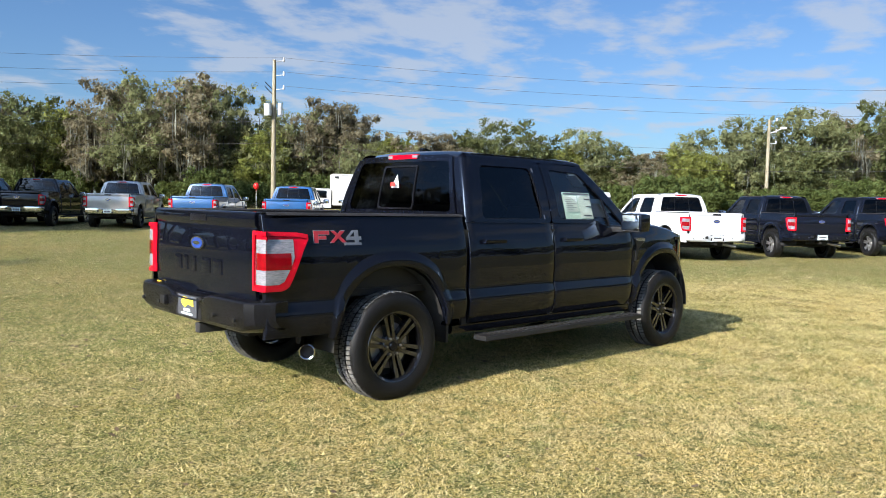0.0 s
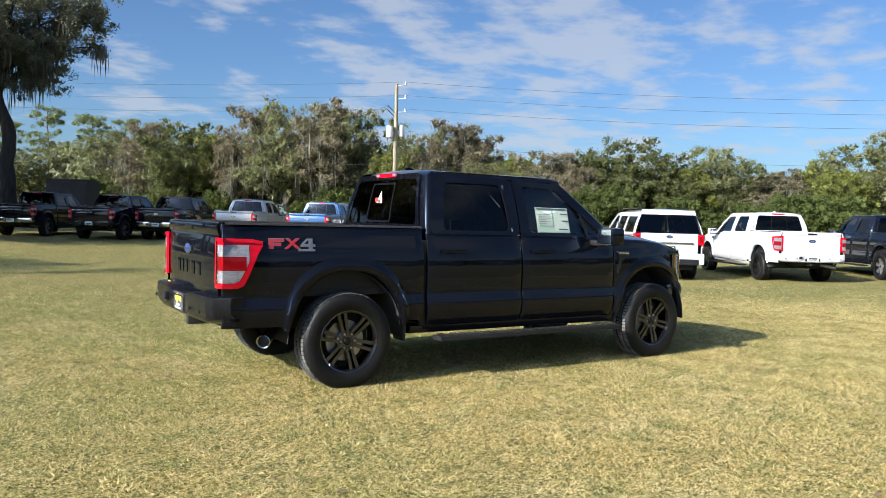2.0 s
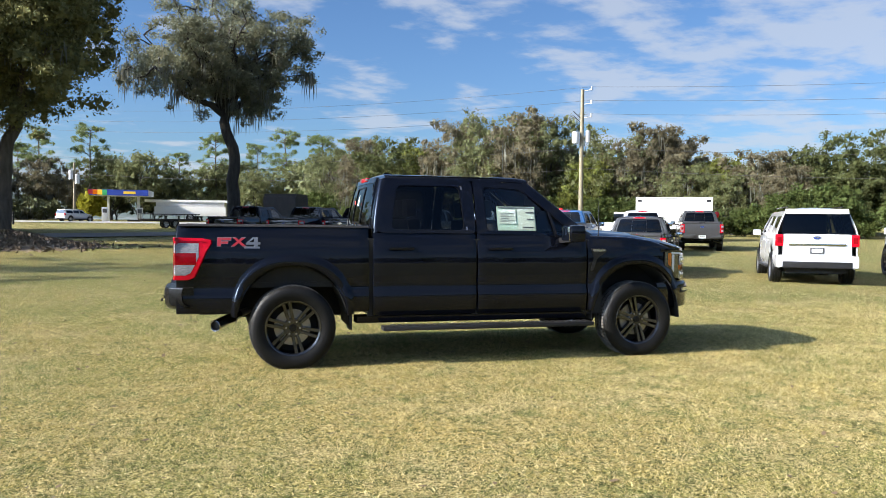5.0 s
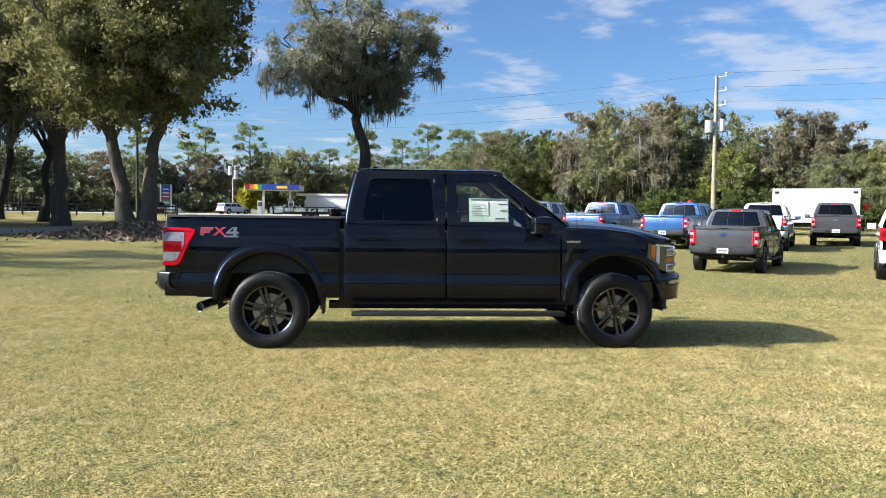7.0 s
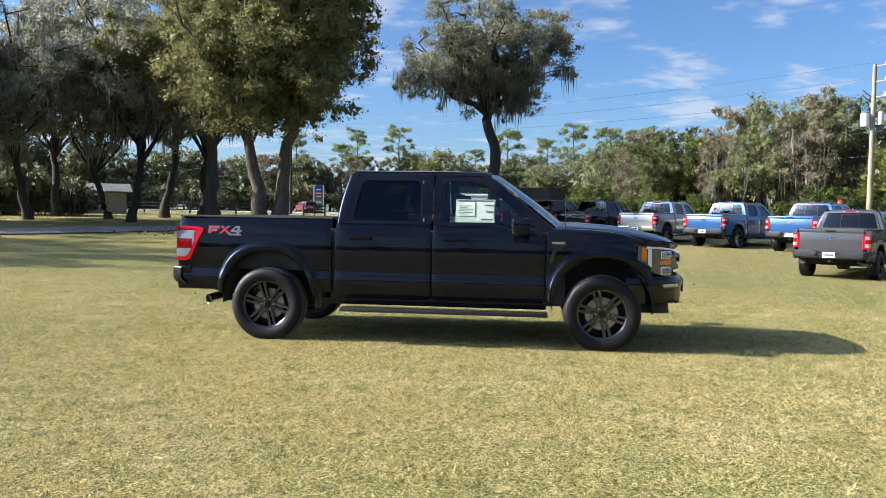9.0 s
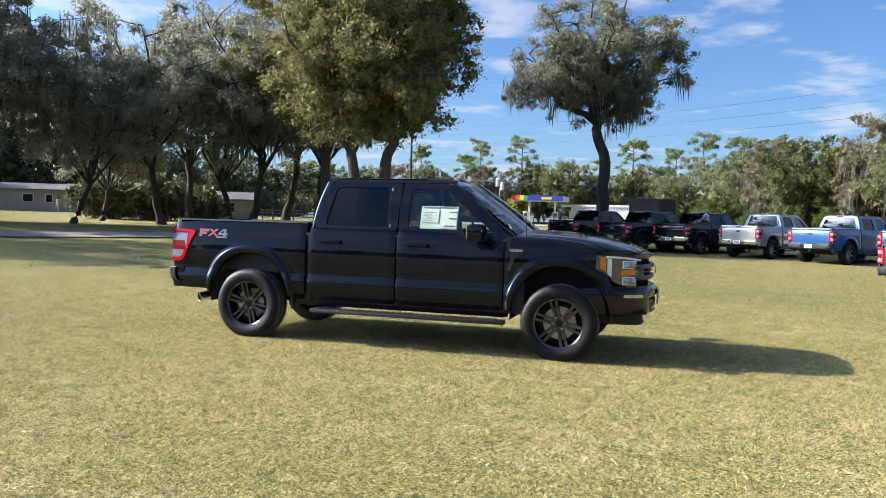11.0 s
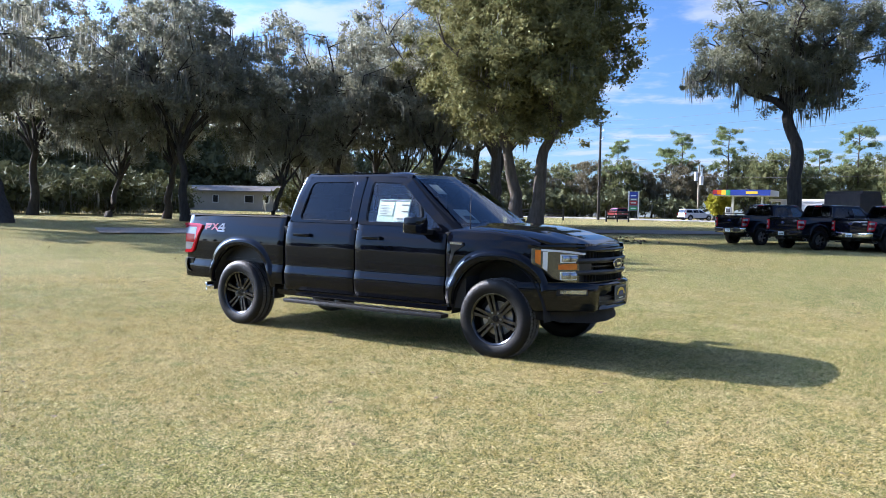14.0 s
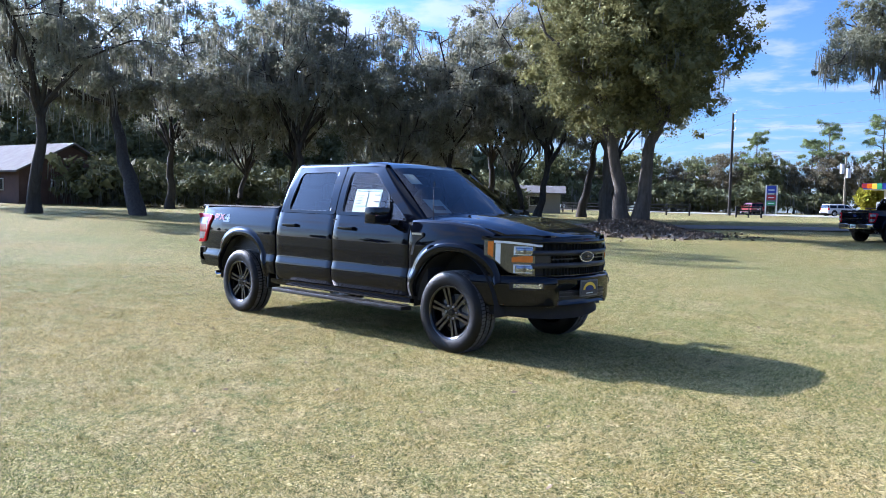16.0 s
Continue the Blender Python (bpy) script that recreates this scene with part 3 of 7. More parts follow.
def tyre_bm(R, W, fine):
    bm = bmesh.new()
    seg = 120 if fine else 28
    prof = [(0.258, -0.115), (0.285, -0.132), (0.335, -0.139), (0.372, -0.133), (0.392, -0.120), (R, -0.100), (R, -0.045), (R - 0.012, -0.042), (R - 0.012, -0.034), (R, -0.031),
            (R, 0.031), (R - 0.012, 0.034), (R - 0.012, 0.042), (R, 0.045), (R, 0.100), (0.392, 0.120), (0.372, 0.133), (0.335, 0.139), (0.285, 0.132), (0.262, 0.118)]
    _, rings = lathe(bm, prof, seg)
    if fine:
        for i in (4, 5, 6, 9, 10, 13, 14, 15):
            for k in range(seg):
                if (k + (i // 3)) % 3 == 0:
                    v = rings[i][k]
                    f = (R - 0.006) / R
                    v.co.x *= f
                    v.co.z *= f
    return bm


def pickup(name, label, m, paint_mat, fine=False, rims="rim_black", edges="rim_edge", chrome_bits="trim_black", group="", bumper=""):
    """A crew-cab pickup with its parts. fine: the small parts that only show close by."""
    t = thing(name, label, "pickup truck", m, group)
    P, B = M[paint_mat], M[chrome_bits]
    BP = M[bumper or paint_mat]
    bed_top = lambda x: 1.368
    NR = 30 if fine else 12
    belt = lambda x: float(np.interp(x, [0.8, 2.50, 2.66, 3.2], [1.315, 1.308, 1.25, 1.238]))
    wing_top = lambda x: float(np.interp(x, [2.9, 3.2, 3.6, 3.9, 4.05, 4.15], [1.250, 1.270, 1.260, 1.226, 1.190, 1.160]))
    for s in (-1, 1):
        bed = part("bed_side", side_panel(s, -1.135, 0.735, bed_top, 20, rows=NR, low=0.548), P, t)
        rear = part("rear_door", side_panel(s, 0.775, 1.845, belt, 12, rows=NR, low=SILL), P, t)
        front = part("front_door", side_panel(s, 1.860, 3.080, belt, 14, rows=NR, low=SILL), P, t)
        wing = part("front_wing", side_panel(s, 3.095, 4.135, wing_top, 14, rows=NR), P, t)
        # rolled top of the wing, up to the bonnet
        grid = []
        for x in np.linspace(3.10, 4.13, 14):
            wt = wing_top(x)
            yw = side_y(x, wt)
            rise = float(np.interp(x, [3.1, 3.9, 4.13], [0.034, 0.030, 0.016]))
            grid.append([(x, s * (yw - 0.001), wt - 0.002), (x, s * (yw - 0.010), wt + rise * 0.40), (x, s * (yw - 0.032), wt + rise * 0.80), (x, s * (yw - 0.065), wt + rise), (x, s * (yw - 0.13), wt + rise)])
        part("wing_shoulder", sheet(bmesh.new(), grid), P, wing, angle=70)
        # dark strips added behind the panel gaps to stop light leaking through
        for gx in (0.755, 1.8525, 3.0875):
            part("door_seal", box_bm(gx - 0.03, gx + 0.03, s * 0.91 - 0.012, s * 0.91 + 0.012, 0.47, 1.26), M["trim_black"], t)
        # sill under the doors and the side of the body behind the rear wheel
        grid = [[(x, s * 0.905, 0.42), (x, s * 0.922, 0.445), (x, s * 0.925, 0.488)] for x in np.linspace(0.62, 3.10, 8)]
        part("sill", sheet(bmesh.new(), grid, inward=(0, -s * 0.2, 0)), P, t)
        # raised wheel-arch lips
        for a in AXLES:
            grid = []
            th0 = math.asin(((0.505 - ARCH_Z) / ARCH_B) ** (2.3 / 2))
            NA_ = 40 if fine else 14
            for k in range(NA_ + 1):
                tf = th0 if a == 0.0 else math.asin(((0.70 - ARCH_Z) / ARCH_B) ** (2.3 / 2))
                th = tf + (math.pi - th0 - tf) * k / NA_
                wide = 0.55 + 0.45 * math.sin(math.pi * k / NA_) ** 0.6
                row = []
                for g, o in ((0.0, -0.04), (0.0, 0.010), (0.006, 0.018), (0.020, 0.021), (0.050, 0.021), (0.070, 0.019), (0.078, 0.013), (0.092, 0.005), (0.112, 0.0015), (0.128, -0.003)):
                    g *= wide
                    ex = 2 / 2.3
                    cx, sx = math.cos(th), math.sin(th)
                    x = a + (ARCH_A + g) * math.copysign(abs(cx) ** ex, cx)
                    z = ARCH_Z + (ARCH_B + g) * abs(sx) ** ex
                    row.append((x, s * (side_y(min(x, 4.16), max(z, SILL)) + o), z))
                grid.append(row)
            part("arch_lip", sheet(bmesh.new(), grid), P, t, angle=70)
            # dark liner in the arch
            grid = []
            for k in range(17):
                th = math.pi * k / 16
                x, z = a + (ARCH_A + 0.01) * math.cos(th), 0.40 + (ARCH_B + 0.02) * math.sin(th)
                grid.append([(x, s * 0.93, z), (x, s * 0.60, z), (x, s * 0.44, z), (x, s * 0.43, 0.45)])
            part("arch_liner", sheet(bmesh.new(), grid), M["underbody"], t)
            wheel(t, a, s * 0.857, s, M[rims], M[edges], fine)
        # door frames and side glass
        f = lambda x, z: Vector((x, s * glass_y(x, z), z))
        rd_o = [(0.82, 1.318), (1.845, 1.314), (1.845, 1.862), (0.98, 1.862)]
        rd_i = [(0.955, 1.348), (1.735, 1.346), (1.705, 1.802), (1.04, 1.800)]
        part("door_frame", ring_between(bmesh.new(), rounded(rd_o, 0.05), rounded(rd_i, 0.07), f, (0, -s * 0.03, 0)), P, rear)
        fd_o = [(1.860, 1.312), (2.50, 1.308), (2.66, 1.250), (3.20, 1.240), (2.47, 1.848), (1.860, 1.862)]
        fd_i = [(1.965, 1.345), (2.52, 1.341), (2.67, 1.282), (3.02, 1.274), (2.385, 1.785), (1.955, 1.803)]
        part("door_frame", ring_between(bmesh.new(), rounded(fd_o, 0.03), rounded(fd_i, 0.05), f, (0, -s * 0.03, 0)), P, front)
        for door, poly, gm in ((rear, rd_i, "privacy_glass"), (front, fd_i, "clear_glass")):
            c = rounded(poly, 0.06)
            bm = bmesh.new()
            bm.faces.new([bm.verts.new(f(*p) + Vector((0, -s * 0.014, 0))) for p in c])
            part("window", bm, M[gm], door).visible_shadow = False
            bm = bmesh.new()
            ring_between(bm, rounded(poly, 0.06),
                         rounded([(x * 0.975 + 0.025 * np.mean([p[0] for p in poly]), z * 0.975 + 0.025 * np.mean([p[1] for p in poly])) for x, z in poly], 0.055),
                         lambda x, z: f(x, z) + Vector((0, -s * 0.006, 0)), (0, -s * 0.008, 0))
            part("window_seal", bm, M["satin_black"], door)
        # pillar strip of the rear door, its pale metal standing for a sun-glint
        bm = bmesh.new()
        prism(bm, [(1.748, 1.35), (1.763, 1.35), (1.733, 1.802), (1.718, 1.802)], lambda u, v: f(u, v) + Vector((0, s * 0.004, 0)), (0, -s * 0.01, 0))
        part("pillar_strip", bm, M["glint_strip"], rear)
        bm = bmesh.new()
        prism(bm, [(2.735, 1.285), (2.765, 1.285), (2.690, 1.535), (2.665, 1.550)], lambda u, v: f(u, v) + Vector((0, s * 0.002, 0)), (0, -s * 0.012, 0))
        part("window_post", bm, M["satin_black"], front)
        for door, hx in ((rear, 0.93), (front, 1.98)):
            bm = bmesh.new()
            y = side_y(1.5, 1.165)
            box(bm, hx, hx + 0.25, s * (y + 0.035) - 0.009, s * (y + 0.035) + 0.009, 1.150, 1.183, 0.007)
            for q in (hx + 0.005, hx + 0.205):
                box(bm, q, q + 0.04, s * (y + 0.013) - 0.02, s * (y + 0.013) + 0.02, 1.148, 1.185, 0.005)
            part("door_handle", bm, P, door)
        # mirror
        bm = bmesh.new()
        box(bm, 2.745, 2.915, s * 1.15 - 0.12, s * 1.15 + 0.12, 1.235, 1.415, 0.05)
        mir = part("mirror", bm, P, front)
        bm = bmesh.new()
        box(bm, 2.77, 2.90, s * 0.985 - 0.085, s * 0.985 + 0.085, 1.225, 1.28, 0.015)
        part("mirror_arm", bm, M["trim_black"], mir)
        bm = bmesh.new()
        box(bm, 2.737, 2.746, s * 1.15 - 0.095, s * 1.15 + 0.095, 1.255, 1.395, 0.003)
        part("mirror_glass", bm, M["chrome"], mir)
        bm = bmesh.new()
        box(bm, 2.735, 2.76, s * 1.15 - 0.10, s * 1.15 + 0.10, 1.240, 1.251)
        part("mirror_rim", bm, M["trim_black"], mir)
        # vent behind the front wheel
        bm = bmesh.new()
        yv = side_y(3.2, 1.05) + 0.006
        prism(bm, rounded([(3.13, 1.165), (3.30, 1.165), (3.31, 1.13), (3.20, 1.06), (3.155, 0.93), (3.125, 0.93), (3.16, 1.07)], 0.012), lambda u, v: Vector((u, s * yv, v)), (0, -s * 0.02, 0))
        vent = part("wing_vent", bm, M["charcoal"], wing)
        bm = bmesh.new()
        box(bm, 3.15, 3.29, s * (yv + 0.004) - 0.003, s * (yv + 0.004) + 0.003, 1.135, 1.158)
        part("vent_badge", bm, M["lamp_glass"], vent)
        # tail lamp, wrapped round the corner
        lamp_corner(t, s)
        # side step
        bm = bmesh.new()
        box(bm, 0.86, 3.12, s * 1.0 - 0.075, s * 1.0 + 0.075, 0.355, 0.400, 0.016)
        step = part("side_step", bm, M["trim_black"], t)
        bm = bmesh.new()
        for k in range(30 if fine else 8):
            x = 0.95 + 2.08 * k / (29 if fine else 7)
            box(bm, x, x + 0.045, s * 1.0 - 0.055, s * 1.0 + 0.055, 0.4005, 0.406)
        part("step_tread", bm, M["charcoal"], step)
        for x in (1.0, 2.0, 2.95):
            part("step_bracket", box_bm(x - 0.03, x + 0.03, s * 0.89 - 0.06, s * 0.89 + 0.06, 0.362, 0.392, 0.008), M["trim_black"], step)
        # flap ahead of and behind the rear wheel
        part("wheel_flap", box_bm(0.545, 0.575, s * 0.84 - 0.09, s * 0.84 + 0.09, 0.36, 0.60, 0.008), M["trim_black"], t)
        if fine:
            badge(t, s)
        # bed rail cap
        grid = [[(x, s * 0.900, 1.365), (x, s * 0.892, 1.381), (x, s * 0.85, 1.384), (x, s * 0.81, 1.365)] for x in np.linspace(-1.12, 0.735, 6)]
        part("rail_cap", sheet(bmesh.new(), grid), M["rail_plastic"], t, angle=60)
        part("bed_inner_wall", box_bm(-1.10, 0.72, s * 0.81 - 0.02, s * 0.81 + 0.02, 0.80, 1.372), M["trim_black"], t)
        # A pillar
        grid = []
        for k in range(9):
            u = k / 8
            x0, z0 = 3.20 - 0.73 * u, 1.240 + 0.608 * u
            a = f(x0, z0)
            wx = 3.17 - 0.72 * u
            grid.append([tuple(a + Vector((0, -s * 0.002, 0))), (0.65 * x0 + 0.35 * (3.215 - 0.77 * u), a.y - s * 0.014, z0 + 0.016), (3.205 - 0.768 * u, s * (0.825 - 0.165 * u), z0 + 0.034), (3.21 - 0.77 * u, s * (0.79 - 0.165 * u), 1.300 + 0.580 * u)])
        part("windscreen_pillar", sheet(bmesh.new(), grid), P, t, angle=60)
        # C pillar and cab back corner
        grid = []
        for k in range(11):
            u = k / 10
            z = 1.318 + 0.544 * u
            x1 = 0.82 + 0.16 * u
            x0 = 0.775 + 0.10 * u ** 1.5
            grid.append([tuple(f(x1, z)), (0.6 * x1 + 0.4 * x0, s * (glass_y(1, z) - 0.001), z), *[(x0 + 0.045 * (1 - math.sin(q)), s * (glass_y(1, z) - 0.002 - 0.045 * (1 - math.cos(q))), z) for q in np.linspace(0, math.pi / 2, 8)], (x0 - 0.002, s * (glass_y(1, z) - 0.11), z)])
        part("rear_pillar", sheet(bmesh.new(), grid), P, t, angle=60)
        # cantrail
        grid = []
        for k in range(13):
            x = 0.93 + 1.55 * k / 12
            zc = 1.860 - (0.016 if k == 12 else 0.0)
            grid.append([tuple(f(x, zc)), (x, s * (glass_y(x, zc) - 0.012), zc + 0.028), (x, s * (glass_y(x, zc) - 0.05), zc + 0.045), (x, s * 0.60, zc + 0.055)])
        part("cantrail", sheet(bmesh.new(), grid), P, t, angle=60)
    # roof
    grid = []
    for k in range(17):
        x = 0.86 + 1.66 * k / 16
        drop = 0.045 * max(0, (1.02 - x) / 0.16) ** 2 + 0.075 * max(0, (x - 2.10) / 0.42) ** 2
        grid.append([(x - 0.05 * (abs(y) / 0.72) ** 2 * (1 if x > 1.8 else -0.6), y, 1.936 - 0.034 * (abs(y) / 0.72) ** 2.6 - drop) for y in np.linspace(-0.71, 0.71, 15)])
    roof = part("roof", sheet(bmesh.new(), grid, inward=(0, 0, -0.03)), P, t, angle=60)
    if fine:
        bm = bmesh.new()
        cyl(bm, (3.29, -0.80, 1.10), (3.29, -0.80, 1.32), 0.012, 0.009, 10)
        cyl(bm, (3.29, -0.80, 1.32), (3.29, -0.80, 1.68), 0.0045, 0.003, 8)
        part("whip_antenna", bm, M["trim_black"], t)
    # roof antenna fin
    bm = bmesh.new()
    prism(bm, rounded([(1.05, 1.923), (1.22, 1.923), (1.20, 1.943), (1.09, 1.973), (1.06, 1.968)], 0.01), lambda u, v: Vector((u, -0.018, v)), (0, 0.036, 0))
    part("antenna_fin", bm, P, roof)
    # windscreen
    grid = []
    for k in range(9):
        u = k / 8
        row = []
        for y in np.linspace(-1, 1, 13):
            w = 0.80 - 0.165 * u
            row.append((3.33 - 0.80 * u - (0.12 - 0.03 * u) * y * y + 0.02 * math.sin(math.pi * u), w * y, 1.30 + 0.580 * u + 0.016 * (1 - y * y)))
        grid.append(row)
    part("windscreen", sheet(bmesh.new(), grid), M["screen_glass"], t).visible_shadow = False
    # cowl
    grid = [[(3.40 - 0.10 * y * y, 0.83 * y, 1.285), (3.16 - 0.10 * y * y, 0.83 * y, 1.275)] for y in np.linspace(-1, 1, 9)]
    part("cowl", sheet(bmesh.new(), grid), M["trim_black"], t)
    if fine:
        for y0 in (-0.55, 0.1):
            bm = bmesh.new()
            cyl(bm, (3.33, y0, 1.305), (3.20, y0 + 0.55, 1.36), 0.008, 0.006, 8)
            part("wiper", bm, M["trim_black"], t)
    # bonnet with its raised middle
    grid = []
    for k in range(19):
        u = k / 18
        row = []
        for y in np.linspace(-1, 1, 25):
            half = 0.845 - 0.055 * u
            yy = half * y
            x1 = min(nose_x(yy) - 0.055, 4.52)
            x0 = 3.30 - 0.10 * y * y
            x = x0 + (x1 - x0) * u
            z = float(np.interp(x, [3.1, 3.4, 3.8, 4.1, 4.30, 4.42, 4.50, 4.56], [1.345, 1.343, 1.318, 1.272, 1.225, 1.190, 1.152, 1.12]))
            e = abs(y)
            z += 0.022 * (1 / (1 + math.exp((e - 0.60) * 38)))
            z -= (0.046 + 0.012 * u) * max(0, (e - 0.62) / 0.38) ** 2
            row.append((x, yy, z))
        grid.append(row)
    hood = part("bonnet", sheet(bmesh.new(), grid, inward=(0, 0, -0.025)), P, t, angle=40)
    part("bonnet_lip", nose_strip(-0.70, 0.70, lambda y: (1.100, 1.168 - 0.03 * (abs(y) / 0.7) ** 2), -0.052, 20, 4, 0.012), P, hood, angle=60)
    # cab back wall with rear window
    back = lambda y, z: Vector((0.775 + 0.10 * max(0, (z - 1.355) / 0.525) ** 1.5 - 0.03 * (1 - (y / 0.8) ** 2), y, z))
    outer = [(-0.80, 1.30), (0.80, 1.30), (0.62, 1.885), (-0.62, 1.885)]
    inner = [(-0.715, 1.40), (0.715, 1.40), (0.60, 1.83), (-0.60, 1.83)]
    part("cab_back", ring_between(bmesh.new(), rounded(outer, 0.05), rounded(inner, 0.06), back, (0.03, 0, 0)), P, t)
    grid = [[tuple(back((0.715 - 0.115 * v) * u, 1.40 + 0.43 * v) + Vector((0.006, 0, 0))) for v in np.linspace(0, 1, 5)] for u in np.linspace(-1, 1, 11)]
    rw = part("rear_window", sheet(bmesh.new(), grid), M["rear_glass"], t)
    part("slider_frame", ring_between(bmesh.new(), rounded([(-0.25, 1.41), (0.25, 1.41), (0.23, 1.80), (-0.23, 1.80)], 0.03), rounded([(-0.235, 1.425), (0.235, 1.425), (0.215, 1.785), (-0.215, 1.785)], 0.03),
                                      lambda y, z: back(y, z) + Vector((-0.003, 0, 0)), (0.01, 0, 0)), M["satin_black"], rw)
    part("cab_lower_back", box_bm(0.765, 0.79, -0.86, 0.86, 0.50, 1.36), P, t)
    bm = bmesh.new()
    box(bm, 0.835, 0.875, -0.20, 0.20, 1.855, 1.897, 0.01)
    br = part("high_brake_light", bm, M["red_lens"], t)
    for y in (-0.17, 0.17):
        part("cargo_lens", box_bm(0.830, 0.86, y - 0.032, y + 0.032, 1.864, 1.888, 0.006), M["clear_lens"], br)
    # bed floor, head board, tailgate
    part("bed_floor", box_bm(-1.10, 0.73, -0.84, 0.84, 0.78, 0.83), M["trim_black"], t)
    part("bed_front_wall", box_bm(0.70, 0.735, -0.84, 0.84, 0.80, 1.365), P, t)
    grid = []
    for y in np.linspace(-0.795, 0.795, 13):
        e = 0.018 * (abs(y) / 0.795) ** 4
        grid.append([(xx + e, y, z) for xx, z in ((-1.10, 1.382), (-1.155, 1.380), (-1.168, 1.364), (-1.165, 1.300), (-1.150, 1.277), (-1.158, 1.258), (-1.163, 1.08), (-1.163, 0.95), (-1.150, 0.78), (-1.135, 0.66))])
    gate = part("tailgate", sheet(bmesh.new(), grid, inward=(0.03, 0, 0)), P, t, angle=50)
    bm = bmesh.new()
    box(bm, -1.172, -1.16, -0.13, 0.13, 1.305, 1.352, 0.01)
    part("gate_handle", bm, M["satin_black"], gate)
    emblem(gate, (-1.166, 0, 1.14), -1, 0.105, 0.048)
    if fine:
        for y0, w in ((0.40, 0.12), (0.235, 0.06), (0.09, 0.05), (-0.06, 0.13), (-0.24, 0.13)):
            bm = bmesh.new()
            box(bm, -1.168, -1.16, y0 - w, y0, 0.93, 1.04, 0.006)
            part("raised_bar", bm, P, gate)
        part("small_badge", box_bm(-1.168, -1.157, -0.72, -0.56, 0.715, 0.742, 0.003), M["lamp_glass"], gate)
        part("round_sticker", box_bm(-1.168, -1.150, 0.68, 0.74, 0.72, 0.80, 0.004), M["plate_yellow"], gate)
    # rear bumper
    grid = []
    for k in range(29):
        y = -0.965 + 1.93 * k / 28
        e = (abs(y) / 0.965)
        xb = -1.262 + 0.030 * e ** 2 + 0.15 * max(0, (e - 0.88) / 0.12) ** 1.6
        dip = 0.050 * (1 / (1 + math.exp((abs(y) - 0.27) * 55)))
        rise = 0.05 * max(0, (e - 0.75) / 0.25)
        grid.append([(-1.02, y, 0.790), (xb + 0.050, y, 0.794 - dip), (xb + 0.012, y, 0.792 - dip), (xb, y, 0.782 - dip), (xb - 0.006 + 0.5 * dip, y, 0.735), (xb + 0.004 + 0.4 * dip, y, 0.615 + rise), (xb + 0.030, y, 0.585 + rise), (xb + 0.075, y, 0.568 + rise), (-1.02, y, 0.56 + rise)])
    bmp = part("rear_bumper", sheet(bmesh.new(), grid, inward=(0.0, 0, 0)), M["chrome"] if bumper == "chrome" else (M["satin_black"] if fine else BP), t, angle=24)
    for s in (-1, 1):
        grid = [[(x, s * (side_y(x, 0.7) - 0.004), 0.61 + 0.185 * v) for v in np.linspace(0, 1, 5)] for x in np.linspace(-1.10, -0.98, 4)]
        part("bumper_end", sheet(bmesh.new(), grid, inward=(0, -s * 0.1, 0)), M["satin_black"] if fine else BP, bmp)
    part("plate_recess", box_bm(-1.240, -1.22, -0.21, 0.21, 0.60, 0.76, 0.01), M["trim_black"], bmp)
    pl = part("number_plate", box_bm(-1.250, -1.240, -0.155, 0.155, 0.605, 0.755, 0.004), M["ink"] if fine else M["paper"], bmp)
    if fine:
        bm = bmesh.new()
        prism(bm, rounded([(-0.10, 0.735), (0.06, 0.745), (0.10, 0.70), (0.03, 0.665), (-0.02, 0.695), (-0.11, 0.68)], 0.01), lambda u, v: Vector((-1.250, u, v)), (-0.003, 0, 0))
        part("plate_shape", bm, M["plate_yellow"], pl)
    for y0, y1, z0, z1 in ((-0.05, 0.05, 0.640, 0.660), (-0.09, 0.09, 0.616, 0.630)) if fine else ((-0.12, 0.12, 0.655, 0.70), (-0.10, 0.10, 0.62, 0.635)):
        part("plate_bar", box_bm(-1.2525, -1.250, y0, y1, z0, z1), M["paper"] if fine else M["ink"], pl)
    part("tow_hitch", box_bm(-1.17, -0.95, -0.036, 0.036, 0.475, 0.547, 0.008), M["underbody"], t)
    part("plug_socket", box_bm(-1.29, -1.25, 0.31, 0.39, 0.66, 0.73, 0.008), M["trim_black"], bmp)
    for y in (-0.75, 0.75, -0.45, 0.45):
        bm = bmesh.new()
        cyl(bm, (-1.278, y, 0.67), (-1.262, y, 0.67), 0.015, seg=12)
        part("parking_sensor", bm, M["charcoal"], bmp)
    # exhaust
    bm = bmesh.new()
    lathe(bm, [(0.045, -0.40), (0.055, -0.03), (0.057, 0.0), (0.053, 0.004), (0.048, 0.0), (0.046, -0.20), (0.001, -0.20)], 28, "y")
    ex = part("exhaust_tip", bm, M["chrome"] if fine else M["steel"], t)
    ex.matrix_basis = Matrix.Translation((-0.72, -0.885, 0.425)) @ Vector((-0.32, -0.48, -0.10)).to_track_quat("Y", "Z").to_matrix().to_4x4()
    # dark disc added near the mouth, standing for the shade inside the pipe
    bm = bmesh.new()
    lathe(bm, [(0.001, -0.03), (0.0465, -0.03), (0.047, -0.004)], 24, "y")
    part("exhaust_bore", bm, M["underbody"], ex)
    bm = bmesh.new()
    cyl(bm, (-0.52, -0.58, 0.490), (-0.30, -0.25, 0.54), 0.036, seg=12)
    part("exhaust_pipe", bm, M["steel"], t)
    # front end
    part("grille_backing", nose_strip(-0.60, 0.60, lambda y: (0.79, 1.125), -0.075, 16, 2), M["underbody"], t)
    gr = part("grille_frame", nose_strip(-0.66, 0.66, lambda y: (1.095, 1.135), -0.01, 20, 3, 0.01), P, t)
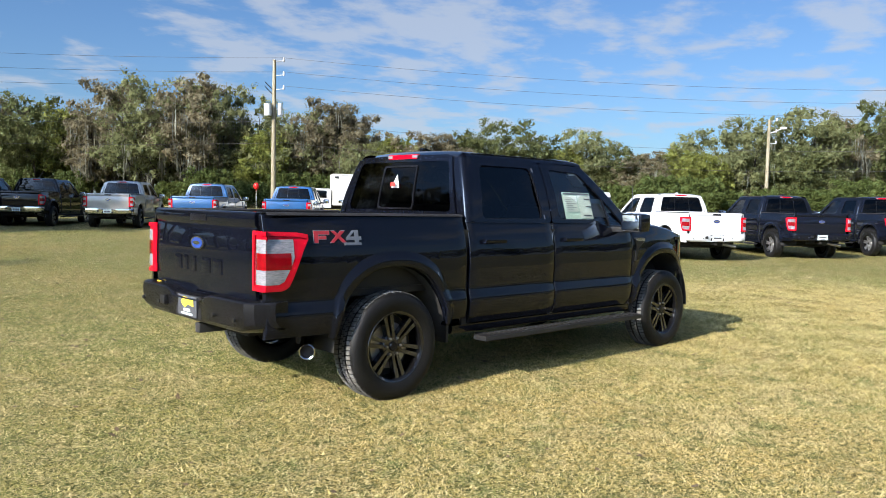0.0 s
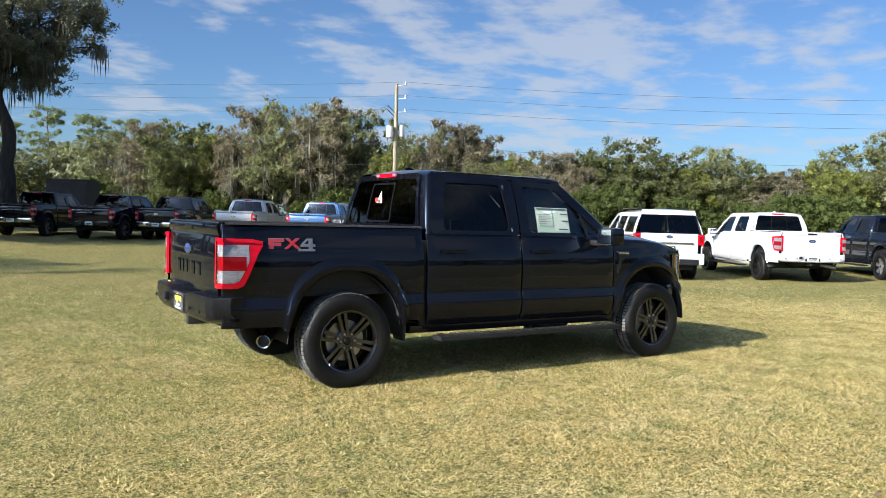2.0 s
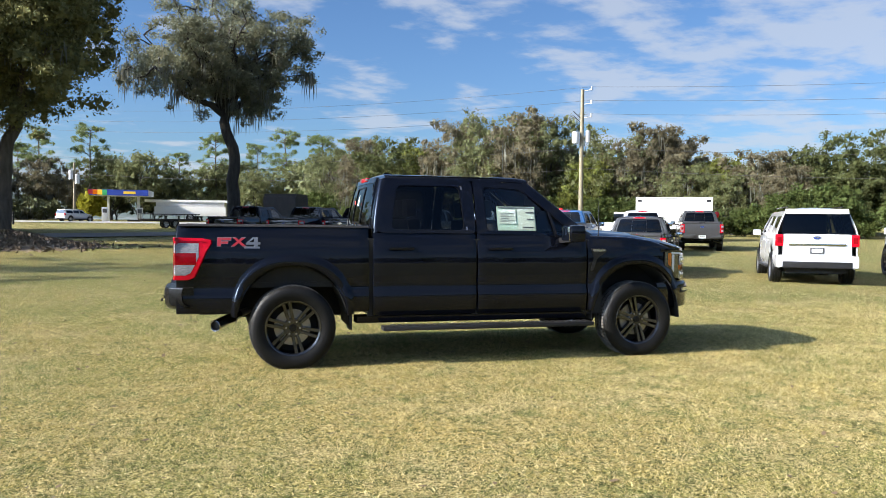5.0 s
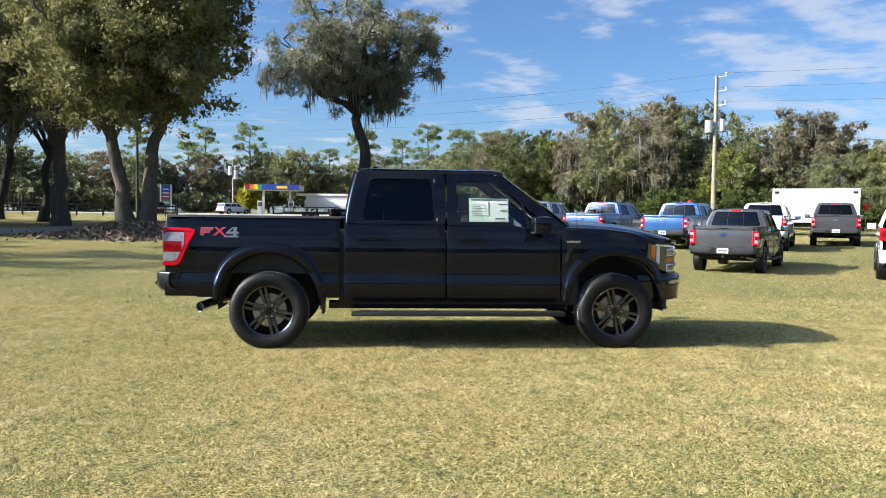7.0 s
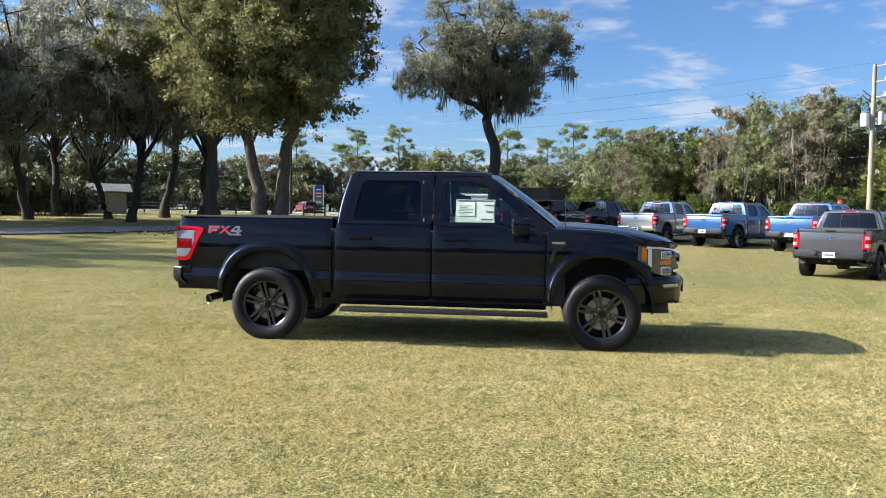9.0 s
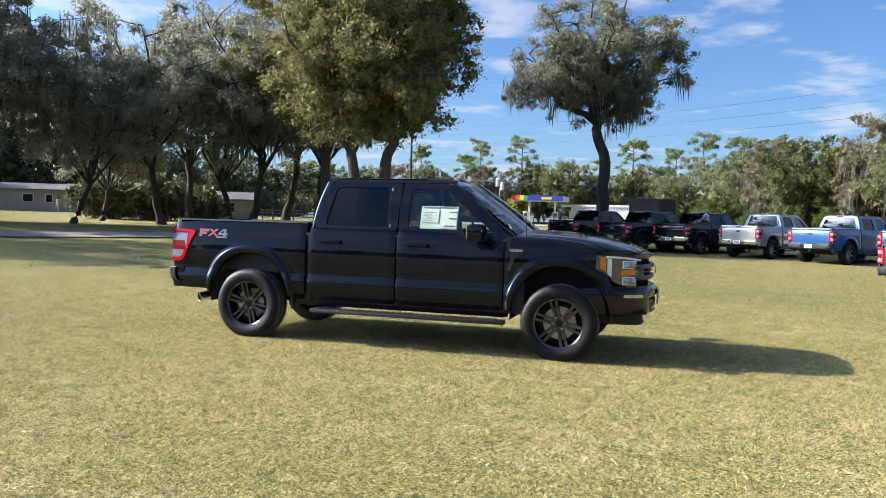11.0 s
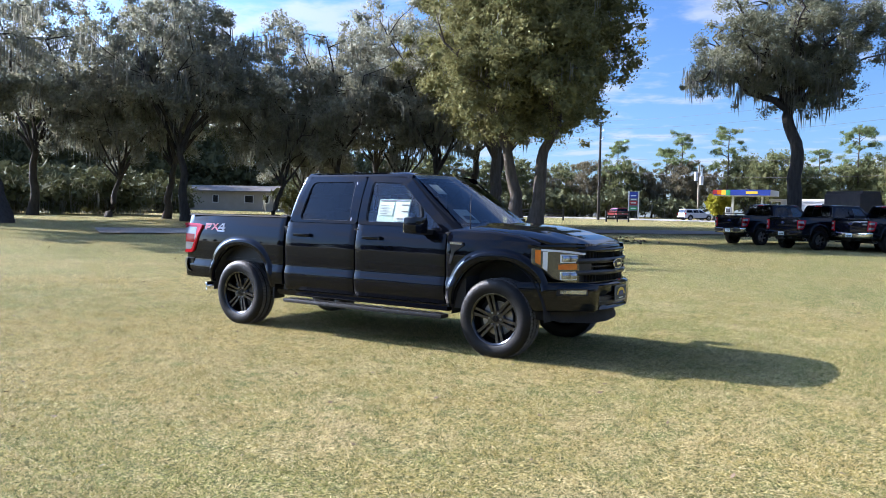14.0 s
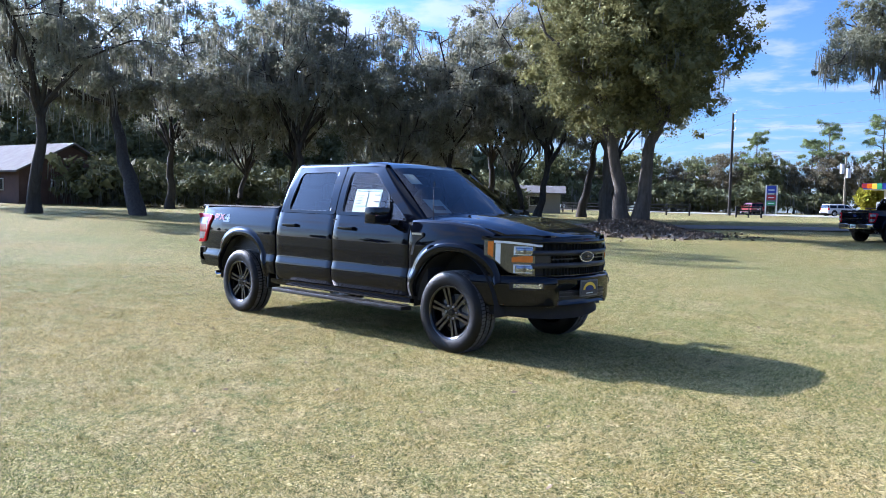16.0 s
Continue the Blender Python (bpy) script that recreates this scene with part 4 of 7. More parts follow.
    part("grille_lower_rim", nose_strip(-0.64, 0.64, lambda y: (0.775, 0.800), 0.0, 20, 2), P, gr)
    for z0, z1 in ((0.985, 1.035), (0.865, 0.915)):
        part("grille_bar", nose_strip(-0.655, 0.655, lambda y: (z0, z1), 0.0, 20, 3, 0.012), M["charcoal"], gr)
    part("grille_bar", nose_strip(-0.655, 0.655, lambda y: (0.945, 0.957), -0.012, 20, 2), M["charcoal"], gr)
    for s in (-1, 1):
        part("grille_side", nose_strip(s * 0.47, s * 0.655, lambda y: (0.865, 1.035), -0.006, 4, 3), M["charcoal"], gr)
    bm = bmesh.new()
    for y in np.linspace(-0.58, 0.58, 25 if fine else 9):
        x = nose_x(y) - 0.06
        box(bm, x - 0.01, x + 0.01, y - 0.004, y + 0.004, 0.79, 1.12)
    part("grille_mesh", bm, M["underbody"], gr)
    emblem(gr, (4.622, 0, 0.972), 1, 0.125, 0.055, "charcoal", "lamp_chrome")
    for s in (-1, 1):
        headlamp(t, s, P)
        part("front_corner", nose_strip(s * 0.64, s * 0.895, lambda y: (0.70, 0.80), 0.0, 10, 3), P, t)
    grid = []
    for k in range(41):
        y = -0.955 + 1.91 * k / 40
        e = abs(y)
        x = nose_x(y) + 0.055 - 0.05 * max(0, (e - 0.8) / 0.155)
        notch = 0.03 * (1 / (1 + math.exp((e - 0.42) * 40)))
        grid.append([(x - 0.10, y, 0.788), (x - 0.03, y, 0.79), (x, y, 0.765), (x + 0.004, y, 0.70), (x - notch, y, 0.66), (x - notch, y, 0.55), (x - 0.01, y, 0.515), (x - 0.06, y, 0.50), (x - 0.10, y, 0.50)])
    fb = part("front_bumper", sheet(bmesh.new(), grid), P if fine else BP, t, angle=45)
    part("air_dam", nose_strip(-0.88, 0.88, lambda y: (0.355 + 0.07 * (abs(y) / 0.9) ** 2, 0.51), -0.075, 24, 4, -0.02), M["underbody"], t)
    part("lower_intake", nose_strip(-0.40, 0.40, lambda y: (0.56, 0.65), 0.034, 14, 2), M["trim_black"], fb)
    for z in (0.585, 0.62):
        part("intake_slat", nose_strip(-0.40, 0.40, lambda y: (z, z + 0.012), 0.042, 14, 1), M["charcoal"], fb)
    for s in (-1, 1):
        fg = part("fog_lamp", nose_strip(s * 0.60, s * 0.80, lambda y: (0.688 - 0.10 * (0.8 - abs(y)) * 0.4, 0.722), 0.066, 10, 2), M["lamp_glass"], fb)
        part("fog_bezel", nose_strip(s * 0.58, s * 0.815, lambda y: (0.668, 0.735), 0.062, 10, 2), M["trim_black"], fb)
        part("tow_hook", box_bm(4.48, 4.57, s * 0.46 - 0.015, s * 0.46 + 0.015, 0.49, 0.53, 0.01), M["satin_black"], t)
    fp = part("front_plate", box_bm(4.655, 4.668, -0.155, 0.155, 0.585, 0.745, 0.004), M["badge_grey"] if fine else M["ink"], fb)
    part("plate_face", box_bm(4.668, 4.671, -0.14, 0.14, 0.60, 0.73), M["ink"], fp)
    if fine:
        bm = bmesh.new()
        pts = [(0.115 * math.cos(a), 0.64 + 0.085 * math.sin(a)) for a in np.linspace(0.15, math.pi - 0.15, 14)]
        pts += [(0.085 * math.cos(a), 0.64 + 0.055 * math.sin(a)) for a in np.linspace(math.pi - 0.15, 0.15, 14)]
        prism(bm, pts, lambda u, v: Vector((4.671, u, v)), (0.002, 0, 0))
        part("plate_arc", bm, M["plate_yellow"], fp)
        part("plate_bar", box_bm(4.671, 4.673, -0.06, 0.06, 0.645, 0.685), M["badge_blue"], fp)
        part("plate_bar", box_bm(4.671, 4.673, -0.06, 0.06, 0.612, 0.622), M["paper"], fp)
    # underside, frame, cabin
    part("underbody", box_bm(-0.95, 4.25, -0.36, 0.36, 0.47, 0.66, 0.02), M["underbody"], t)
    part("cabin_floor", box_bm(0.80, 3.30, -0.88, 0.88, 0.46, 0.98), M["interior"], t)
    part("engine_block", box_bm(3.2, 4.45, -0.60, 0.60, 0.55, 1.10), M["underbody"], t)
    for a in AXLES:
        bm = bmesh.new()
        cyl(bm, (a, -0.80, 0.40), (a, 0.80, 0.40), 0.055, seg=10)
        part("axle", bm, M["underbody"], t)
    for x, rows_ in ((1.30, (-0.45, 0.0, 0.45)), (2.15, (-0.42, 0.42))):
        for y in rows_:
            bm = bmesh.new()
            box(bm, x - 0.12, x + 0.02, y - 0.24, y + 0.24, 0.95, 1.46, 0.05, pose(0, 0, 0, 0, 0, 0))
            st = part("seat_back", bm, M["interior"], t)
            bm = bmesh.new()
            box(bm, x - 0.11, x + 0.0, y - 0.13, y + 0.13, 1.48, 1.67, 0.04)
            part("headrest", bm, M["interior"], st)
    part("dashboard", box_bm(2.85, 3.25, -0.78, 0.78, 0.98, 1.27, 0.05), M["interior"], t)
    bm = bmesh.new()
    lathe(bm, [(0.19, 0.0), (0.18, 0.015), (0.165, 0.0), (0.18, -0.015), (0.19, 0.0)], 24, "y")
    sw = part("steering_wheel", bm, M["interior"], t)
    sw.matrix_basis = pose(2.70, 0.42, 1.22, 25, 0, 90)
    # short tail: draw the overhang in
    for o in t.children_recursive:
        if o.name.split(".")[0] in ("tyre", "exhaust_tip", "exhaust_bore") or o.parent.name.split(".")[0] in ("tyre", "rim"):
            continue
        for v in o.data.vertices:
            if v.co.x < -0.5:
                v.co.x += 0.07 * min(1.0, (-0.5 - v.co.x) / 0.45)
    return t


def emblem(parent, c, d, a, b, face="badge_blue", ring="chrome"):
    for k, (f, mat, nm) in enumerate(((1.0, ring, "emblem"), (0.82, face, "emblem_face"), (0.5, "chrome", "emblem_bar"))):
        bm = bmesh.new()
        pts = [(a * f * math.cos(t), b * (f if k < 2 else 0.28) * math.sin(t)) for t in np.linspace(0, 2 * math.pi, 24, endpoint=False)]
        prism(bm, pts, lambda u, v: Vector((c[0], c[1] + u, c[2] + v)), (d * (0.010 + 0.0025 * k), 0, 0))
        part(nm, bm, M[mat], parent)


def lamp_corner(t, s):
    """Tail lamp: a red shell on the bed's corner with clear and dark red fields."""
    def at(u, v, o):
        """u runs from the back face (negative) round the corner and along the side."""
        if u < 0:
            return Vector((-1.142 - o, s * (0.90 + u), v))
        if u < 0.05:
            k = u / 0.05
            return Vector((-1.142 - o + (0.042 + 0) * (1 - math.cos(k * math.pi / 2)) , s * (0.90 + (0.035 + o) * math.sin(k * math.pi / 2)), v))
        x = -1.10 + (u - 0.05)
        return Vector((x - o * max(0.0, 1 - (u - 0.05) / 0.05), s * (side_y(x, min(v, 1.3)) + o), v))

    def field(name, us, lo, hi, o, mat, parent):
        grid = []
        for u in us:
            a, b = lo(u), hi(u)
            grid.append([tuple(at(u, a + (b - a) * j / 8, o)) for j in range(9)])
        return part(name, sheet(bmesh.new(), grid, inward=(0.012, -s * 0.02, 0)), M[mat], parent, angle=50)
    lo = lambda u: float(np.interp(u, [-0.1, 0.12, 0.17, 0.29, 0.345], [0.865, 0.865, 0.885, 1.125, 1.205]))
    hi = lambda u: float(np.interp(u, [-0.1, 0.25, 0.345], [1.262, 1.252, 1.238]))
    sh = field("tail_lamp", list(np.linspace(-0.10, 0.05, 8)) + list(np.linspace(0.06, 0.345, 12)), lo, hi, 0.014, "red_lens", t)
    ring = list(np.linspace(-0.10, 0.05, 8)) + list(np.linspace(0.06, 0.345, 16))
    field("lens_ridge", ring, lambda u: hi(u) - 0.028, hi, 0.024, "red_lens", sh)
    field("lens_ridge", ring, lo, lambda u: min(lo(u) + float(np.interp(u, [0.12, 0.17, 0.345], [0.028, 0.06, 0.03])), hi(u)), 0.024, "red_lens", sh)
    field("lens_ridge", [-0.10, -0.09, -0.08, -0.072], lambda u: 0.89, lambda u: 1.235, 0.024, "red_lens", sh)
    field("lamp_frame", list(np.linspace(-0.066, 0.05, 6)) + [0.07, 0.10, 0.14, 0.17, 0.20, 0.215], lambda u: float(np.interp(u, [-0.1, 0.13, 0.17, 0.225], [0.908, 0.908, 0.985, 1.10])), lambda u: 1.206, 0.0165, "clear_lens", sh)
    us = list(np.linspace(-0.06, 0.05, 6)) + [0.07, 0.10, 0.12]
    cut = lambda z0, z1: (lambda u: z0, lambda u: z1)
    a, b = cut(1.132, 1.195)
    field("reverse_lens", us + [0.16, 0.19], a, b, 0.018, "clear_lens", sh)
    a, b = cut(1.005, 1.115)
    field("brake_lens", us + [0.165, 0.19], a, b, 0.017, "dark_red_lens", sh)
    a, b = cut(0.918, 0.980)
    field("reverse_lens", us, a, b, 0.018, "clear_lens", sh)


def headlamp(t, s, paint_mat):
    top = lambda y: float(np.interp(abs(y), [0.60, 0.66, 0.80, 0.895], [1.095, 1.105, 1.122, 1.128]))
    lo = lambda y: float(np.interp(abs(y), [0.60, 0.70, 0.80, 0.895], [0.795, 0.795, 0.83, 0.98]))
    brow = lambda y: float(np.interp(abs(y), [0.55, 0.70, 0.885], [1.166, 1.176, 1.162]))
    part("lamp_brow", nose_strip(s * 0.55, s * 0.888, lambda y: (top(y) - 0.004, brow(y)), -0.012, 14, 3, 0.006, 0.10), paint_mat, t, angle=60)
    h = part("headlamp", nose_strip(s * 0.62, s * 0.897, lambda y: (lo(y), top(y)), 0.0, 14, 6), M["lamp_dark"], t)
    part("lamp_top_strip", nose_strip(s * 0.56, s * 0.872, lambda y: (top(y) - 0.023, top(y) - 0.002), 0.006, 14, 2), M["white_lens"], h)
    part("daytime_strip", nose_strip(s * 0.842, s * 0.864, lambda y: (lo(y) + 0.008, top(y) - 0.028), 0.006, 6, 3), M["white_lens"], h)
    part("side_marker", nose_strip(s * 0.877, s * 0.896, lambda y: (lo(y) + 0.012, top(y) - 0.012), 0.006, 6, 3), M["amber_lens"], h)
    part("turn_lens", nose_strip(s * 0.648, s * 0.785, lambda y: (0.925, 0.984 - 0.12 * max(0.0, abs(y) - 0.70)), 0.007, 8, 2), M["amber_lens"], h)
    for z in (0.83, 1.0):
        part("projector", nose_strip(s * 0.655, s * 0.765, lambda y: (z, z + 0.065), 0.006, 6, 3, 0.012), M["lamp_glass"], h)
        part("projector_surround", nose_strip(s * 0.645, s * 0.775, lambda y: (z - 0.008, z + 0.074), 0.003, 6, 3), M["white_lens"], h)
        part("projector_divider", nose_strip(s * 0.703, s * 0.717, lambda y: (z, z + 0.065), 0.0125, 2, 3, 0.008), M["lamp_dark"], h)


def badge(t, s):
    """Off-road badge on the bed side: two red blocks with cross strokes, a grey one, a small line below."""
    fx = lambda u, v: Vector((u, s * (side_y(u, v) + 0.002), v))
    z0, z1 = 1.180, 1.260

    def stroke(pts, mat, nm="badge_stroke", o=0.0):
        bm = bmesh.new()
        pts = [(-0.525 + s * -1 * (u + 0.525), v) for u, v in pts]
        mu, mv_ = sum(u for u, v in pts) / len(pts), sum(v for u, v in pts) / len(pts)
        rim = bmesh.new()
        prism(rim, [(u + math.copysign(0.0035, u - mu), v + math.copysign(0.0035, v - mv_)) for u, v in pts], lambda u, v: fx(u, v) + Vector((0, -s * 0.0012, 0)), (0, s * 0.0022, 0))
        part("badge_outline", rim, M["badge_silver"], t)
        prism(bm, pts, lambda u, v: fx(u, v) + Vector((0, s * o, 0)), (0, s * 0.0025, 0))
        return part(nm, bm, M[mat], t)
    stroke([(-0.740, z0), (-0.700, z0), (-0.695, z1), (-0.735, z1)], "badge_red")
    stroke([(-0.693, z1 - 0.024), (-0.592, z1 - 0.024), (-0.588, z1), (-0.692, z1)], "badge_red")
    stroke([(-0.695, z0 + 0.024), (-0.625, z0 + 0.024), (-0.622, z0 + 0.044), (-0.694, z0 + 0.044)], "badge_red")
    stroke([(-0.590, z0), (-0.552, z0), (-0.445, z1), (-0.483, z1)], "badge_red", o=0.001)
    stroke([(-0.475, z0), (-0.437, z0), (-0.535, z1), (-0.573, z1)], "badge_red")
    stroke([(-0.440, z0 + 0.018), (-0.312, z0 + 0.018), (-0.312, z0 + 0.036), (-0.418, z0 + 0.036)], "badge_grey")
    stroke([(-0.365, z0), (-0.335, z0), (-0.332, z1), (-0.362, z1)], "badge_grey", o=0.001)
    stroke([(-0.440, z0 + 0.030), (-0.418, z0 + 0.030), (-0.360, z1), (-0.385, z1)], "badge_grey")
    stroke([(-0.455, z0 - 0.018), (-0.315, z0 - 0.018), (-0.315, z0 - 0.006), (-0.455, z0 - 0.006)], "badge_grey")


hero = pickup("pickup_truck", "glossy black crew-cab pickup with black alloy wheels on mown grass",
              pose(0, 0, 0), "black_paint", fine=True)


def window_papers(t):
    """Price sheet in the side window, papers in the windscreen and on the rear glass."""
    f = lambda x, z: Vector((x, -glass_y(x, z) + 0.028, z))

    def sheet_at(x0, x1, z0, z1, mat, o, name, parent, label=""):
        bm = bmesh.new()
        prism(bm, [(x0, z0), (x1, z0), (x1, z1), (x0, z1)], lambda u, v: f(u, v) + Vector((0, -0.0015 * o, 0)), (0, 0.001, 0))
        return part(name, bm, M[mat], parent, label)
    sh = sheet_at(2.10, 2.53, 1.350, 1.600, "paper_mint", 0, "price_sheet", t, "printed price sheet in the side window")
    sheet_at(2.115, 2.31, 1.42, 1.57, "paper", 1, "paper_field", sh)
    sheet_at(2.33, 2.52, 1.36, 1.575, "paper", 1, "paper_field", sh)
    sheet_at(2.12, 2.51, 1.582, 1.594, "badge_grey", 2, "print_bar", sh)
    for x0, x1, z in ((2.42, 2.51, 1.535), (2.43, 2.51, 1.465), (2.38, 2.50, 1.38)):
        sheet_at(x0, x1, z, z + 0.010, "ink", 2, "print_bar", sh)
    for k in range(6):
        sheet_at(2.13, 2.13 + 0.10 + 0.06 * (k % 2), 1.44 + 0.018 * k, 1.443 + 0.018 * k, "badge_grey", 2, "print_bar", sh)
    w = lambda u, y: Vector((3.33 - 0.80 * u - (0.12 - 0.03 * u) * (y / 0.75) ** 2 - 0.03, y, 1.30 + 0.597 * u))
    for u0, u1, y0, y1, mat in ((0.10, 0.34, -0.62, -0.40, "paper"), (0.62, 0.80, -0.58, -0.44, "paper"), (0.15, 0.22, -0.58, -0.44, "ink")):
        bm = bmesh.new()
        k = 0.004 if mat == "ink" else 0.0
        a = [bm.verts.new(w(u, y) + Vector((k, 0, k))) for u, y in ((u0, y0), (u1, y0), (u1, y1), (u0, y1))]
        bm.faces.new(a)
        part("windscreen_paper", bm, M[mat], t)
    bm = bmesh.new()
    prism(bm, [(-0.055, 1.60), (0.055, 1.60), (0.0, 1.72)], lambda y, z: Vector((0.79 + 0.10 * ((z - 1.355) / 0.525) ** 1.5 - 0.042, y + 0.03, z)), (0.002, 0, 0))
    tri_ = part("warning_sticker", bm, M["paper"], t, "white triangular sticker with a red mark")
    part("sticker_mark", box_bm(0.752, 0.7545, 0.0, 0.06, 1.612, 1.65), M["sticker_red"], tri_)


window_papers(hero)

# ---- other vehicles ----
def place(x, y, heading, sx=1.0, sy=1.0, sz=1.0):
    """A pose on the ground from the middle of the rear bumper."""
    h = radians(heading)
    ax, ay = x + 1.27 * sx * math.cos(h), y + 1.27 * sx * math.sin(h)
    return pose(ax, ay, gz(ax, ay) - 0.012, 0, 0, heading) @ Matrix.Diagonal((sx, sy, sz, 1))


ROW = "vehicles parked on the field"
pickup("pickup_truck", "white crew-cab pickup with black wheels parked on grass", place(16.48, 5.05, 60.3), "white_paint", group=ROW)
pickup("pickup_truck", "black crew-cab pickup with polished wheels parked on grass", place(20.0, 3.6, 54), "navy_paint", rims="rim_black", edges="rim_silver", group=ROW)
pickup("pickup_truck", "black crew-cab pickup with polished wheels parked on grass", place(23.5, 2.0, 51), "navy_paint", edges="rim_silver", group=ROW)
pickup("pickup_truck", "small grey crew-cab pickup parked on grass", place(9.82, 9.96, 54.7, 0.86, 0.90, 0.88), "grey_paint", edges="charcoal", group=ROW, bumper="trim_black")
pickup("pickup_truck", "bright blue crew-cab pickup parked on grass", place(12.23, 20.78, 50), "blue_paint", edges="rim_silver", group=ROW, bumper="trim_black")
pickup("pickup_truck", "bright blue crew-cab pickup parked on grass", place(9.65, 23.55, 48), "blue_paint", edges="rim_silver", group=ROW, bumper="trim_black")
pickup("pickup_truck", "silver pickup with a chrome bumper parked on grass", place(7.21, 25.76, 54), "silver_paint", edges="rim_silver", group=ROW, bumper="chrome")
pickup("pickup_truck", "black crew-cab pickup with a chrome bumper parked on grass", place(4.39, 27.45, 54), "navy_paint", edges="rim_silver", group=ROW, bumper="chrome")
pickup("pickup_truck", "black crew-cab pickup parked on grass", place(1.80, 27.6, 53), "navy_paint", edges="rim_silver", group=ROW)
pickup("pickup_truck", "black crew-cab pickup with a chrome bumper parked on grass", place(-0.89, 29.88, 56), "navy_paint", edges="rim_silver", group=ROW, bumper="chrome")
pickup("pickup_truck", "grey crew-cab pickup parked on grass", place(20.6, 22.6, 60), "grey_paint", edges="rim_silver", group=ROW)
pickup("pickup_truck", "white crew-cab pickup with wide mirrors parked on grass", place(15.6, 19.5, 58), "white_paint", edges="rim_silver", group=ROW)


def suv(name, label, m, paint_mat, group=""):
    """A long wagon-backed car. The body is drawn on a pickup's wheelbase and drawn in lengthwise by the pose."""
    t = thing(name, label, "SUV", m, group)
    P = M[paint_mat]
    belt = lambda x: 1.23
    top = 1.93
    for s in (-1, 1):
        for nm, x0, x1 in (("rear_quarter", -1.05, 0.50), ("rear_door", 0.515, 1.70), ("front_door", 1.715, 2.93), ("front_wing", 2.945, 4.10)):
            tp = (lambda x: float(np.interp(x, [2.9, 3.6, 4.15], [1.22, 1.18, 1.08]))) if nm == "front_wing" else belt
            pn = part(nm, side_panel(s, x0, x1, tp, 12, 10, 0.42), P, t)
            if "door" in nm:
                part("door_handle", box_bm(x0 + 0.12, x0 + 0.36, s * 0.98 - 0.02, s * 0.98 + 0.02, 1.08, 1.12, 0.008), P, pn)
        f = lambda x, z: Vector((x, s * (0.945 - 0.22 * ((z - 1.23) / 0.65) ** 1.4), z))
        for nm, o, i in (("quarter_frame", [(-1.02, 1.235), (0.50, 1.235), (0.50, 1.86), (-0.86, 1.86)], [(-0.80, 1.30), (0.44, 1.30), (0.44, 1.74), (-0.72, 1.74)]),
                         ("rear_frame", [(0.515, 1.235), (1.70, 1.235), (1.70, 1.87), (0.515, 1.86)], [(0.58, 1.30), (1.64, 1.30), (1.62, 1.77), (0.58, 1.75)]),
                         ("front_frame", [(1.715, 1.235), (3.05, 1.235), (2.30, 1.85), (1.715, 1.87)], [(1.78, 1.30), (2.80, 1.30), (2.20, 1.76), (1.78, 1.77)])):
            fr = part(nm, ring_between(bmesh.new(), rounded(o, 0.04), rounded(i, 0.06), f, (0, -s * 0.03, 0)), P, t)
            bm = bmesh.new()
            bm.faces.new([bm.verts.new(f(*p) + Vector((0, -s * 0.012, 0))) for p in rounded(i, 0.06)])
            part("window", bm, M["privacy_glass"], fr)
        for a in AXLES:
            w = wheel(t, a, s * 0.857, s, M["rim_silver"], M["rim_silver"], False)
            w.scale = (1 / 0.90, 1, 1)
            grid = []
            for k in range(17):
                th = math.pi * k / 16
                grid.append([(a + 0.53 * math.cos(th), s * 0.93, 0.40 + 0.59 * math.sin(th)), (a + 0.53 * math.cos(th), s * 0.6, 0.40 + 0.59 * math.sin(th))])
            part("arch_liner", sheet(bmesh.new(), grid), M["underbody"], t)
        bm = bmesh.new()
        box(bm, -1.10, -0.86, s * 0.87 - 0.09, s * 0.87 + 0.09, 0.98, 1.28, 0.03)
        tl = part("tail_lamp", bm, M["red_lens"], t)
        part("lamp_core", box_bm(-1.108, -1.09, s * 0.87 - 0.05, s * 0.87 + 0.05, 1.06, 1.22, 0.004), M["dark_red_lens"], tl)
        part("roof_rail", box_bm(-0.6, 2.0, s * 0.64 - 0.015, s * 0.64 + 0.015, 1.97, 2.0, 0.008), M["satin_black"], t)
        bm = bmesh.new()
        box(bm, 2.72, 2.86, s * 1.10 - 0.11, s * 1.10 + 0.11, 1.22, 1.38, 0.03)
        part("mirror", bm, P, t)
        part("mirror_arm", box_bm(2.74, 2.84, s * 0.96 - 0.06, s * 0.96 + 0.06, 1.23, 1.28), M["trim_black"], t)
        part("side_step", box_bm(0.75, 2.95, s * 0.96 - 0.07, s * 0.96 + 0.07, 0.36, 0.42, 0.015), M["trim_black"], t)
    grid = []
    for k in range(15):
        x = -0.90 + 3.25 * k / 14
        drop = 0.07 * max(0, (x - 1.8) / 0.55) ** 2 + 0.03 * max(0, (-0.5 - x) / 0.4) ** 2
        grid.append([(x, y, 1.965 - 0.09 * (abs(y) / 0.73) ** 3 - drop) for y in np.linspace(-0.735, 0.735, 13)])
    part("roof", sheet(bmesh.new(), grid, inward=(0, 0, -0.03)), P, t, angle=60)
    part("windscreen", sheet(bmesh.new(), [[(3.12 - 0.80 * u - 0.1 * y * y, (0.80 - 0.1 * u) * y, 1.22 + 0.66 * u) for y in np.linspace(-1, 1, 9)] for u in np.linspace(0, 1, 6)]), M["privacy_glass"], t)
    part("bonnet", sheet(bmesh.new(), [[(3.05 + 1.25 * u - 0.15 * u * y * y, (0.86 - 0.06 * u) * y, 1.24 - 0.10 * u * u - 0.05 * abs(y) ** 3) for y in np.linspace(-1, 1, 13)] for u in np.linspace(0, 1, 8)], inward=(0, 0, -0.05)), P, t)
